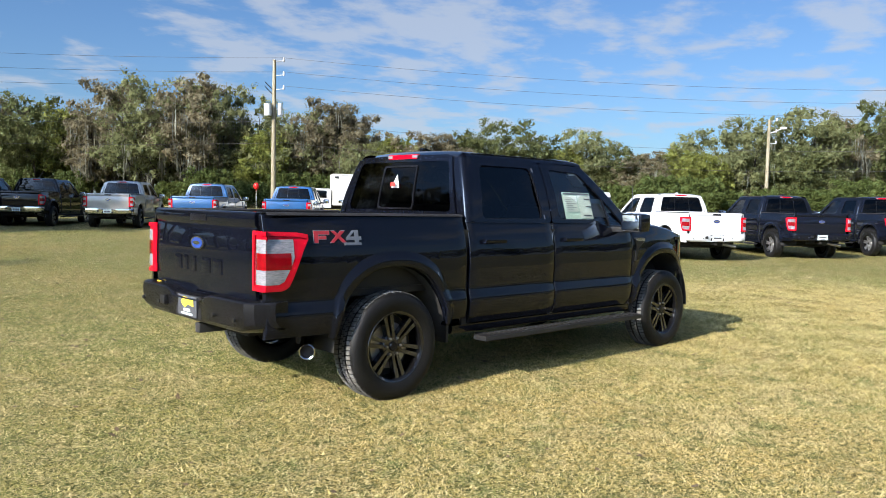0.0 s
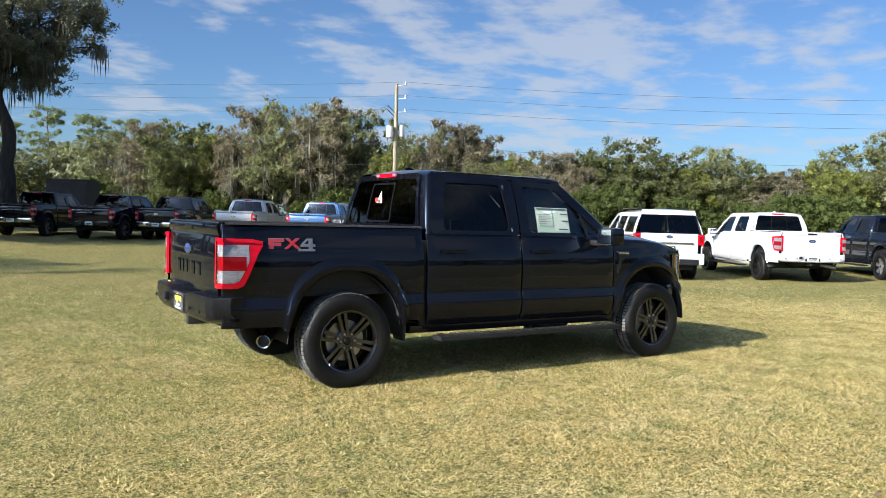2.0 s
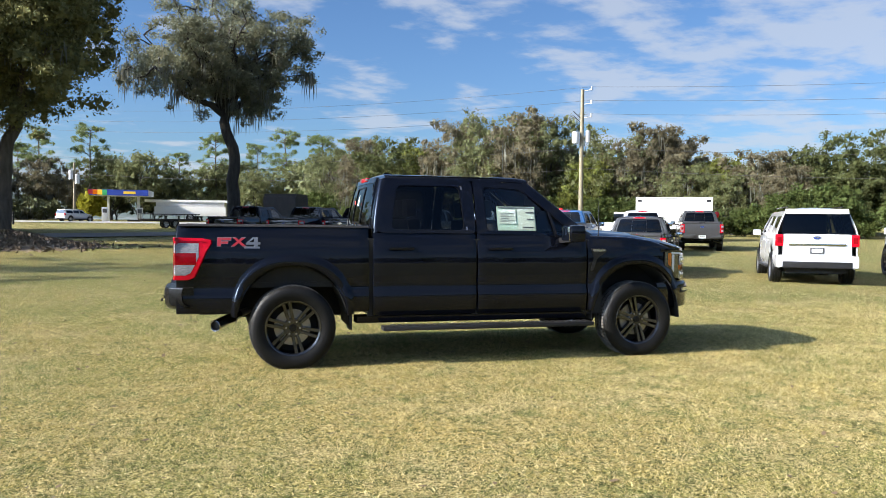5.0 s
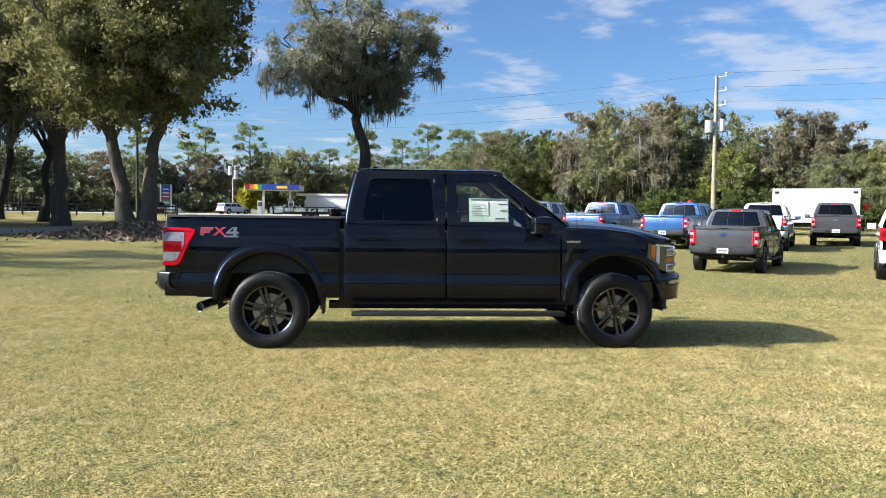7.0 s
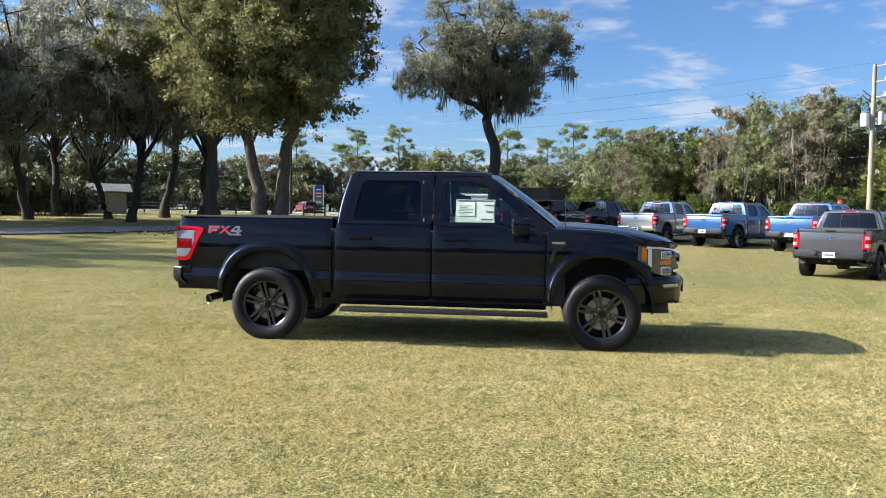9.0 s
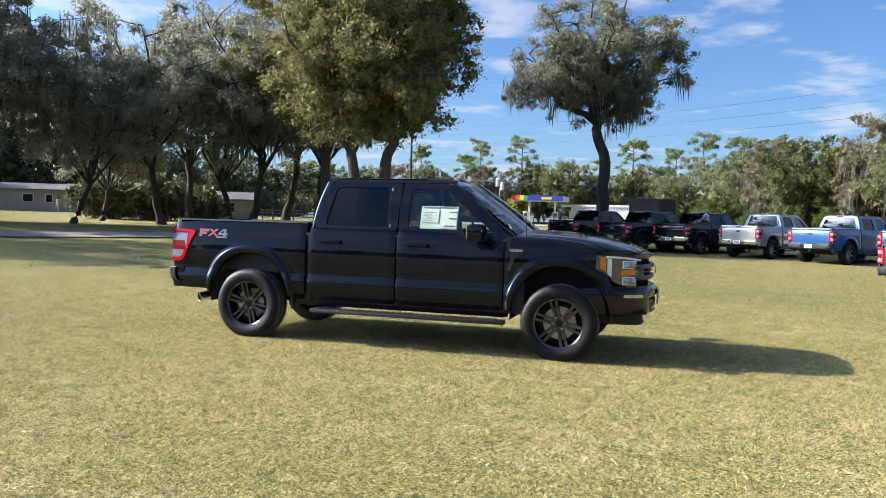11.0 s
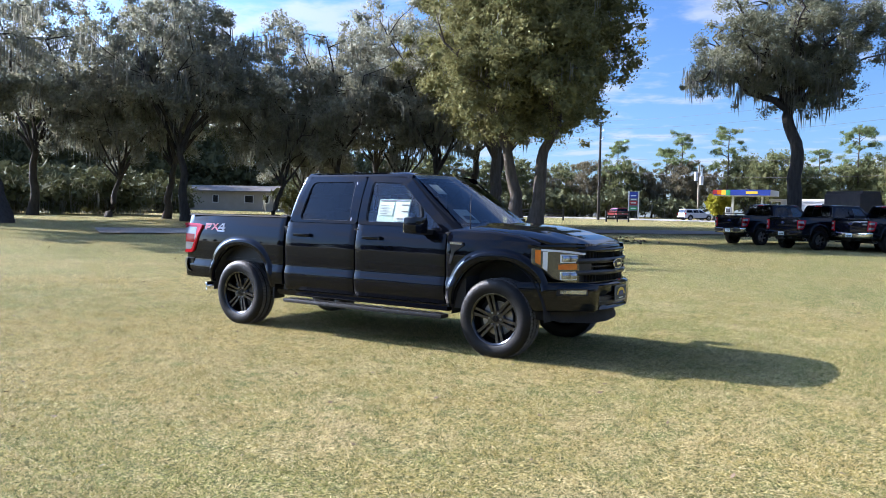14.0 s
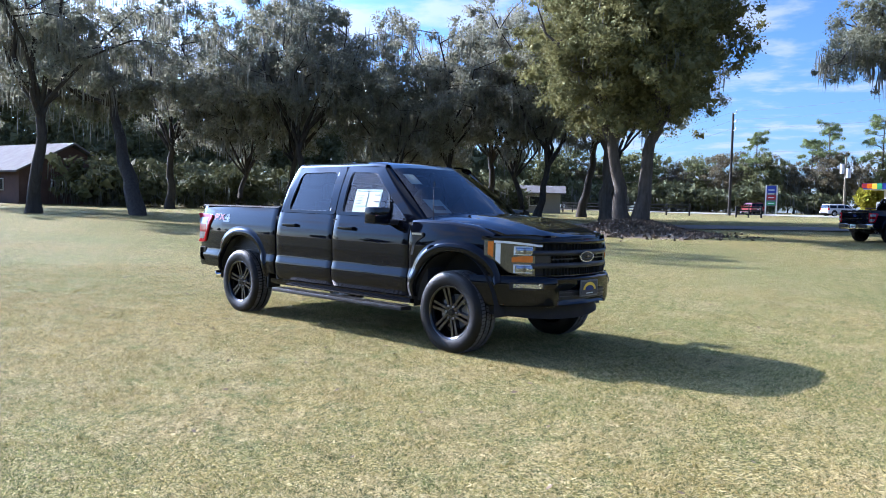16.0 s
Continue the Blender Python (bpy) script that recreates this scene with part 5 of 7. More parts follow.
    part("front_end", nose_strip(-0.9, 0.9, lambda y: (0.45, 1.10), -0.28, 20, 6, 0.04), P, t)
    hatch_x = lambda z: float(np.interp(z, [0.6, 0.95, 1.28, 1.90], [-1.10, -1.115, -1.10, -0.90]))
    hatch = part("tail_hatch", sheet(bmesh.new(), [[(hatch_x(z) + 0.03 * (abs(y) / 0.78) ** 4, y * np.interp(z, [1.2, 1.9], [1.0, 0.90]), z) for z in (0.62, 0.75, 0.90, 1.0, 1.12, 1.22, 1.29)] for y in np.linspace(-0.79, 0.79, 11)], inward=(0.03, 0, 0)), P, t)
    part("rear_window", sheet(bmesh.new(), [[(hatch_x(z) - 0.002, y * np.interp(z, [1.2, 1.9], [1.06, 0.93]), z) for z in np.linspace(1.30, 1.80, 6)] for y in np.linspace(-0.79, 0.79, 11)], inward=(0.02, 0, 0)), M["privacy_glass"], hatch)
    part("hatch_top", sheet(bmesh.new(), [[(hatch_x(z) - (0.04 if z < 1.86 else 0.0), y, z) for z in (1.80, 1.85, 1.90, 1.93)] for y in np.linspace(-0.73, 0.73, 7)]), P, hatch)
    part("hatch_strip", box_bm(-1.135, -1.10, -0.66, 0.66, 1.00, 1.05, 0.01), M["chrome"], hatch)
    emblem(hatch, (-1.118, 0, 1.20), -1, 0.10, 0.04)
    bm = bmesh.new()
    box(bm, -1.20, -0.90, -0.95, 0.95, 0.45, 0.76, 0.05)
    rb = part("rear_bumper", bm, P, t)
    part("bumper_apron", box_bm(-1.215, -1.0, -0.80, 0.80, 0.44, 0.60, 0.02), M["trim_black"], rb)
    pl = part("number_plate", box_bm(-1.135, -1.115, -0.16, 0.16, 0.80, 0.95, 0.004), M["ink"], hatch)
    part("plate_bar", box_bm(-1.14, -1.134, -0.12, 0.12, 0.83, 0.92), M["paper"], pl)
    part("underbody", box_bm(-1.0, 4.0, -0.7, 0.7, 0.30, 0.60), M["underbody"], t)
    part("cabin_floor", box_bm(-0.9, 3.0, -0.85, 0.85, 0.6, 1.15), M["interior"], t)
    return t


suv("family_car", "white long-bodied SUV with dark glass parked on grass", place(13.27, 7.14, 57, 0.90, 0.98, 0.98), "white_paint", ROW)


def wall_panel(name, x0, x1, y0, y1, z0, z1, mat, parent, label=""):
    return part(name, box_bm(x0, x1, y0, y1, z0, z1, 0.02), mat, parent, label)


M["box_white"] = surface("box_white", (0.52, 0.52, 0.49), (0.60, 0.60, 0.57), 0.45, 0, 1.2, 40, 0.05)
M["rusty_black"] = surface("rusty_black", (0.010, 0.010, 0.010), (0.04, 0.03, 0.025), 0.7, 0, 3, 60, 0.1)
M["galv"] = surface("galv", (0.45, 0.46, 0.47), (0.6, 0.6, 0.6), 0.45, 0.4, 3, 60, 0.05)
M["wood_deck"] = surface("wood_deck", (0.10, 0.075, 0.05), (0.20, 0.16, 0.11), 0.8, 0, 4, 40, 0.3, stretch=(1, 8, 8))
M["balloon_red"] = surface("balloon_red", (0.60, 0.012, 0.012), (0.7, 0.02, 0.02), 0.25, 0, 4, 40, 0.0)


def box_truck(m):
    t = thing("box_truck", "white delivery truck with a plain box body parked on grass", "truck", m, ROW)
    wall_panel("cargo_box", -2.6, 2.2, -1.15, 1.15, 0.95, 3.25, M["box_white"], t)
    for y in (-1.16, 1.16):
        wall_panel("box_rail", -2.6, 2.2, y - 0.03, y + 0.03, 0.90, 1.02, M["galv"], t)
        wall_panel("box_top_rail", -2.6, 2.2, y - 0.03, y + 0.03, 3.17, 3.27, M["galv"], t)
        for x in (-2.35, 1.95):
            wall_panel("marker_lamp", x - 0.13, x + 0.13, y - 0.04, y + 0.04, 2.92, 3.08, M["charcoal"], t)
    wall_panel("chassis", -2.5, 4.3, -0.45, 0.45, 0.60, 0.90, M["underbody"], t)
    wall_panel("rear_bumper", -2.75, -2.60, -1.0, 1.0, 0.45, 0.60, M["underbody"], t)
    wall_panel("cab", 2.3, 3.6, -1.0, 1.0, 0.70, 2.15, M["white_paint"], t)
    wall_panel("engine_cover", 3.5, 4.5, -0.95, 0.95, 0.60, 1.35, M["white_paint"], t)
    wall_panel("cab_glass", 2.6, 3.62, -1.02, 1.02, 1.45, 2.0, M["privacy_glass"], t)
    for x in (-1.2, 3.6):
        for s in (-1, 1):
            w = wheel(t, x, s * 0.95, s, M["rim_silver"], M["rim_silver"], False)
    return t


box_truck(pose(26.4, 34.6, gz(26.4, 34.6), 0, 0, 150) @ Matrix.Diagonal((0.95, 1, 0.83, 1)))


def flat_trailer(m):
    t = thing("flat_trailer", "long dark flatbed trailer with a wooden deck on grass", "trailer", m)
    for k in range(12):
        part("deck_board", box_bm(-2.8, 2.8, -1.02 + k * 0.17, -0.865 + k * 0.17, 0.72, 0.77, 0.006), M["wood_deck"], t)
    for y in (-1.05, 1.05):
        wall_panel("side_rail", -2.9, 2.9, y - 0.05, y + 0.05, 0.58, 0.80, M["rusty_black"], t)
        wall_panel("top_rail", -2.9, 2.9, y - 0.03, y + 0.03, 1.15, 1.21, M["rusty_black"], t)
        for x in np.linspace(-2.8, 2.8, 6):
            wall_panel("stake", x - 0.03, x + 0.03, y - 0.03, y + 0.03, 0.78, 1.2, M["rusty_black"], t)
        for x in (-0.5, 0.4):
            w = wheel(t, x, y * 0.95, 1 if y > 0 else -1, M["rim_silver"], M["rim_silver"], False)
            w.scale = (0.9, 0.9, 0.9)
    wall_panel("tongue", 2.8, 4.0, -0.06, 0.06, 0.55, 0.68, M["rusty_black"], t)
    return t


flat_trailer(pose(-5.2, 59.0, gz(-5.2, 59), 0, 0, 190) @ Matrix.Diagonal((0.8, 1, 1, 1)))


def camper(m):
    t = thing("camper_trailer", "long white camper trailer beyond the road", "trailer", m)
    wall_panel("lower_body", -2.6, 2.6, -1.1, 1.1, 0.55, 1.35, M["box_white"], t)
    wall_panel("roof", -3.3, 3.3, -1.15, 1.15, 1.75, 1.95, M["box_white"], t)
    wall_panel("side_window", -1.6, -0.4, -1.112, -1.08, 1.0, 1.28, M["privacy_glass"], t)
    wall_panel("canvas", -2.5, 2.5, -1.05, 1.05, 1.35, 1.76, M["galv"], t)
    for s in (-1, 1):
        w = wheel(t, 0.0, s * 1.0, s, M["rim_silver"], M["rim_silver"], False)
        w.scale = (0.8, 0.8, 0.8)
    return t


camper(pose(-5.0, 100.0, gz(-5, 100), 0, 0, 172) @ Matrix.Diagonal((1.75, 1.4, 1.5, 1)))


def dump_trailer(m):
    t = thing("box_trailer", "tall black box trailer parked behind the pickups", "trailer", m)
    wall_panel("side_wall", -2.2, 2.2, -1.1, -1.03, 0.8, 2.6, M["rusty_black"], t)
    wall_panel("side_wall", -2.2, 2.2, 1.03, 1.1, 0.8, 2.6, M["rusty_black"], t)
    wall_panel("end_wall", -2.2, -2.13, -1.05, 1.05, 0.8, 2.6, M["rusty_black"], t)
    wall_panel("end_wall", 2.13, 2.2, -1.05, 1.05, 0.8, 2.6, M["rusty_black"], t)
    wall_panel("floor", -2.2, 2.2, -1.1, 1.1, 0.65, 0.82, M["rusty_black"], t)
    for x in np.linspace(-1.8, 1.8, 6):
        wall_panel("rib", x - 0.05, x + 0.05, -1.16, -1.09, 0.8, 2.58, M["rusty_black"], t)
    wall_panel("tarp_roll", -2.25, 2.25, -0.9, 0.9, 2.55, 2.78, M["rusty_black"], t)
    for x in (-0.5, 0.5):
        for s in (-1, 1):
            wheel(t, x, s * 0.95, s, M["rim_silver"], M["rim_silver"], False)
    return t


dump_trailer(pose(3.2, 43.8, gz(3.2, 43.8), 0, 0, 150) @ Matrix.Diagonal((0.52, 0.9, 0.98, 1)))


def balloon(x, y, h):
    t = thing("balloon", "red balloon tied on a thin stick", "balloon", pose(x, y, gz(x, y)), "red balloons")
    bm = bmesh.new()
    cyl(bm, (0, 0, 0), (0, 0, h - 0.2), 0.012, seg=6)
    part("stick", bm, M["galv"], t)
    bm = bmesh.new()
    bmesh.ops.create_uvsphere(bm, u_segments=20, v_segments=14, radius=0.17)
    for v in bm.verts:
        v.co.z *= 1.15 + (0.25 if v.co.z < 0 else 0) * 0.5
        v.co.z += h
    cyl(bm, (0, 0, h - 0.27), (0, 0, h - 0.21), 0.03, 0.012, 8)
    part("bulb", bm, M["balloon_red"], t)


for bx, by, bh in ((20.0, 37.0, 1.85), (29.4, 34.0, 1.67)):
    balloon(bx, by, bh)

# ---- trees ----
M["bark"] = surface("bark", (0.040, 0.034, 0.027), (0.125, 0.108, 0.088), 0.95, 0, 2.5, 22, 0.9, stretch=(3, 3, 0.7), spec=0.2)
M["bark_dark"] = surface("bark_dark", (0.022, 0.020, 0.018), (0.066, 0.060, 0.053), 0.95, 0, 2.5, 22, 0.9, stretch=(3, 3, 0.7), spec=0.2)


def leaf_mat(name, c1, c2, rnd=0.0, tr=0.42):
    return surface(name, c1, c2, 0.75, 0, 0.35, 3.0, 0.0, spec=0.06, island=0.5, random_ob=rnd, transl=tr)


M["leaf_oak"] = leaf_mat("leaf_oak", (0.045, 0.057, 0.025), (0.16, 0.170, 0.080), 0.2)
M["leaf_lone"] = leaf_mat("leaf_lone", (0.068, 0.076, 0.047), (0.205, 0.210, 0.140), 0.0, 0.42)
M["leaf_gold"] = leaf_mat("leaf_gold", (0.058, 0.066, 0.026), (0.195, 0.188, 0.080), 0.0, 0.30)
M["leaf_dark"] = leaf_mat("leaf_dark", (0.095, 0.102, 0.076), (0.27, 0.272, 0.20), 0.0, 0.5)
M["leaf_wood"] = leaf_mat("leaf_wood", (0.031, 0.040, 0.012), (0.098, 0.110, 0.044), 0.3)
M["leaf_bright"] = leaf_mat("leaf_bright", (0.050, 0.068, 0.014), (0.155, 0.168, 0.045), 0.25)
M["leaf_brown"] = leaf_mat("leaf_brown", (0.055, 0.049, 0.028), (0.165, 0.145, 0.092), 0.3)
M["leaf_vine"] = leaf_mat("leaf_vine", (0.024, 0.038, 0.010), (0.082, 0.104, 0.032), 0.3)
M["leaf_under"] = leaf_mat("leaf_under", (0.042, 0.050, 0.024), (0.115, 0.122, 0.062), 0.2, 0.12)
M["leaf_pine"] = leaf_mat("leaf_pine", (0.060, 0.085, 0.030), (0.17, 0.205, 0.085))
M["leaf_yellow"] = leaf_mat("leaf_yellow", (0.13, 0.13, 0.01), (0.27, 0.25, 0.03))
M["moss"] = surface("moss", (0.10, 0.103, 0.083), (0.22, 0.22, 0.18), 0.9, 0, 1.0, 9, 0.0, spec=0.1, island=0.4, transl=0.45)


class Shape:
    """Collects vertices and four-cornered faces."""
    def __init__(self):
        self.v, self.f, self.n = [], [], 0

    def add(self, v, f):
        self.v.append(np.asarray(v, float))
        self.f.append(np.asarray(f, int) + self.n)
        self.n += len(v)

    def mesh(self, name, mat, parent, smooth=False):
        if not self.v:
            return None
        return mesh_np(name, np.concatenate(self.v), np.concatenate(self.f), mat, parent, smooth=smooth)


def tube(sh, pts, radii, seg=8):
    pts, radii = np.asarray(pts, float), np.asarray(radii, float)
    d = np.gradient(pts, axis=0)
    d /= np.linalg.norm(d, axis=1)[:, None] + 1e-9
    ref = np.where(np.abs(d[:, 2:3]) > 0.9, [[1.0, 0, 0]], [[0, 0, 1.0]])
    a = np.cross(d, ref)
    a /= np.linalg.norm(a, axis=1)[:, None] + 1e-9
    b = np.cross(d, a)
    th = np.linspace(0, 2 * math.pi, seg, endpoint=False)
    v = pts[:, None] + radii[:, None, None] * (np.cos(th)[None, :, None] * a[:, None] + np.sin(th)[None, :, None] * b[:, None])
    n = len(pts)
    i, k = np.meshgrid(np.arange(n - 1), np.arange(seg), indexing="ij")
    f = np.stack([i * seg + k, i * seg + (k + 1) % seg, (i + 1) * seg + (k + 1) % seg, (i + 1) * seg + k], -1).reshape(-1, 4)
    sh.add(v.reshape(-1, 3), f)


def leaves(sh, centres, size, rng, narrow=0.6):
    n = len(centres)
    a = rng.normal(size=(n, 3))
    a /= np.linalg.norm(a, axis=1)[:, None]
    b = np.cross(a, rng.normal(size=(n, 3)))
    b /= np.linalg.norm(b, axis=1)[:, None] + 1e-9
    s = size * rng.uniform(0.6, 1.4, (n, 1))
    v = np.stack([centres - a * s, centres + a * s * 0.6 + b * s * narrow, centres + a * s * 0.6 - b * s * narrow], 1).reshape(-1, 3)
    sh.add(v, np.arange(3 * n).reshape(-1, 3))


def clumps(sh, centres, radii, n_leaf, size, rng, flat=0.8, up=0.35, narrow=0.62, core=7):
    """Leaves laid over the outsides of rounded clumps, facing roughly outward, ragged at the rim."""
    w = radii ** 2
    pick = rng.choice(len(centres), n_leaf, p=w / w.sum())
    d = rng.normal(size=(n_leaf, 3))
    d[:, 2] += up
    d /= np.linalg.norm(d, axis=1)[:, None]
    lump = 1 + 0.16 * np.sin(d[:, 0] * 5 + pick * 1.7) * np.sin(d[:, 1] * 6 + pick * 2.3) + 0.12 * np.sin(d[:, 2] * 9 + pick)
    r = radii[pick] * lump * (1.08 - 0.55 * np.abs(rng.normal(0, 0.45, n_leaf)).clip(0, 1.3))
    c = centres[pick] + d * r[:, None] * [1, 1, flat] + rng.normal(0, 0.05, (n_leaf, 3))
    nrm = d + rng.normal(0, 0.65, (n_leaf, 3))
    nrm /= np.linalg.norm(nrm, axis=1)[:, None]
    a = np.cross(nrm, rng.normal(size=(n_leaf, 3)))
    a /= np.linalg.norm(a, axis=1)[:, None] + 1e-9
    b = np.cross(nrm, a)
    s = size * rng.uniform(0.6, 1.4, (n_leaf, 1))
    v = np.stack([c - a * s, c + a * s * 0.6 + b * s * narrow, c + a * s * 0.6 - b * s * narrow], 1).reshape(-1, 3)
    sh.add(v, np.arange(3 * n_leaf).reshape(-1, 3))
    # leaves in the heart of each clump, seen only as its dark inside
    n_in = n_leaf // core
    pick = rng.choice(len(centres), n_in, p=w / w.sum())
    d = rng.normal(size=(n_in, 3))
    d *= (radii[pick] * 0.62 * rng.uniform(0, 1, n_in) ** 0.4)[:, None] / np.linalg.norm(d, axis=1)[:, None]
    leaves(sh, centres[pick] + d * [1, 1, flat], size * 2.7, rng, 0.8)


def strands(sh, tops, length, width, rng):
    n = len(tops)
    L = length * rng.uniform(0.4, 1.3, (n, 1))
    a = rng.uniform(0, math.pi, n)
    w = np.stack([np.cos(a), np.sin(a), 0 * a], 1) * width * rng.uniform(0.5, 1.3, (n, 1))
    down = np.concatenate([rng.normal(0, 0.06, (n, 2)), -np.ones((n, 1))], 1) * L
    v = np.stack([tops - w * 0.6, tops + w * 0.6, tops + down * 0.55 + w, tops + down * 0.55 - w,
                  tops + down + w * 0.12, tops + down - w * 0.12], 1).reshape(-1, 3)
    k = np.arange(n)[:, None] * 6
    sh.add(v, np.concatenate([k + [[0, 1, 2, 3]], k + [[3, 2, 4, 5]]]))


def bend(p, q, rng, sag, n=7, wob=0.06):
    """A crooked line from p to q."""
    p, q = np.asarray(p, float), np.asarray(q, float)
    t = np.linspace(0, 1, n)[:, None]
    L = np.linalg.norm(q - p)
    w = rng.normal(0, wob * L, (n, 3))
    w[0] = w[-1] = 0
    w = (w + np.roll(w, 1, 0)) / 2
    w[0] = w[-1] = 0
    return p + (q - p) * t + w + np.array([0, 0, sag]) * L * (t * (1 - t))


def grow(seed, height, crown, base, trunk_r, limbs, n_leaf, leaf_size, leaf, bark="bark", n_moss=0, moss_len=1.2, twin=0, lean=(0, 0), flat=1.0, cluster=1.1, fill=0.35, fork=None, droop=0.0, core=7):
    """A broad tree: trunk, crooked limbs and branches, leaf clumps at their ends. Returns its parts as shapes."""
    rng = np.random.default_rng(seed)
    wood, crown_sh, moss_sh = Shape(), Shape(), Shape()
    fork = fork or base
    top = np.array([lean[0], lean[1], fork])
    stems = [(np.zeros(3), top)]
    if twin:
        stems = [(np.array([-0.35, 0, 0]), top + [-twin, 0, 0]), (np.array([0.35, 0.1, 0]), top + [twin, 0.3, 0.8])]
    tips, all_pts = [], []
    cz = (base + height) / 2
    for foot, head in stems:
        path = bend(foot, head, rng, 0.0, 9, 0.022)
        rad = trunk_r * (0.62 + 0.38 * np.linspace(1, 0, 9) ** 1.2)
        rad[0] *= 1.45
        rad[1] *= 1.12
        path[0, 2] = -0.3
        tube(wood, path, rad, 12)
        for k in range(limbs):
            az = 2 * math.pi * (k + rng.uniform(-0.3, 0.3)) / limbs
            el = rng.uniform(0.15, 1.0)
            r = crown * rng.uniform(0.55, 0.95) * math.cos(el * 1.05)
            z = base + (height - base) * (0.15 + 0.72 * el * rng.uniform(0.8, 1.1))
            start = path[-1 - int(rng.integers(0, 2))]
            end = np.array([head[0] + r * math.cos(az), head[1] + r * math.sin(az), z])
            lp = bend(start, end, rng, 0.25, 8)
            lr = trunk_r * 0.42 * rng.uniform(0.7, 1.1)
            tube(wood, lp, lr * np.linspace(1, 0.22, 8), 7)
            all_pts.append(lp[3:])
            tips.append(end)
            for j in range(5):
                s0 = lp[int(rng.integers(3, 8))]
                dv = rng.normal(size=3)
                dv[2] = abs(dv[2]) * 0.5 - 0.1
                e2 = s0 + dv / np.linalg.norm(dv) * crown * rng.uniform(0.22, 0.5)
                e2[2] = min(max(e2[2], base - 0.2), height)
                bp = bend(s0, e2, rng, 0.1, 5)
                tube(wood, bp, lr * 0.36 * np.linspace(1, 0.2, 5), 5)
                tips.append(e2)
                all_pts.append(bp[1:])
    tips = np.array(tips)
    extra = int(len(tips) * fill * 3)
    u = rng.normal(size=(extra, 3))
    u /= np.linalg.norm(u, axis=1)[:, None]
    rr = rng.uniform(0.45, 0.93, (extra, 1))
    shell = np.array([lean[0], lean[1], cz]) + u * rr * [crown, crown, (height - base) / 2 * flat]
    cl = np.concatenate([tips, shell])
    subs = 4
    mid = np.repeat(cl, subs, 0) + rng.normal(0, 1, (len(cl) * subs, 3)) * cluster * 0.65 * [1, 1, 0.7]
    mid[:, 2] -= droop * rng.uniform(0, 1, len(mid)) * (np.hypot(mid[:, 0] - lean[0], mid[:, 1] - lean[1]) / crown).clip(0, 1.2) ** 2
    mid[:, 2] = np.minimum(mid[:, 2], height)
    clumps(crown_sh, mid, cluster * rng.uniform(0.45, 0.95, len(mid)), n_leaf, leaf_size, rng, core=core)
    if n_moss:
        low = np.concatenate(all_pts)
        src = np.concatenate([low, cl[cl[:, 2] < base + (height - base) * 0.6]])
        site = src[rng.integers(0, len(src), max(8, n_moss // 7))] + rng.normal(0, 0.3, (max(8, n_moss // 7), 3)) * [1, 1, 0.5]
        tops = np.repeat(site, 7, 0) + rng.normal(0, 0.16, (len(site) * 7, 3))
        long_ = np.repeat(rng.uniform(0.35, 1.35, (len(site), 1)), 7, 0)
        strands(moss_sh, tops, moss_len * long_, 0.034, rng)
    return wood, crown_sh, moss_sh


def tree(name, label, m, shapes, leaf, bark="bark", group="", kind="", category="tree"):
    t = thing(name, label, category, m, group, kind)
    wood, crown_sh, moss_sh = shapes
    wood.mesh("trunk", M[bark], t, True)
    crown_sh.mesh("crown", M[leaf], t)
    mo = moss_sh.mesh("hanging_moss", M["moss"], t)
    if mo:
        tagged(mo, kind="stuff")
    return t


def copy_at(ob, m):
    """A copy whose size is that of the pose m, whatever the size of the first one."""
    return copy_thing(ob, m @ Matrix.Diagonal((*(1 / v for v in ob.scale), 1)))


def stand(x, y, turn=0.0, s=1.0, dz=0.0, sz=None):
    return pose(x, y, gz(x, y) + dz - 0.05, 0, 0, turn) @ Matrix.Diagonal((s, s, sz or s, 1))


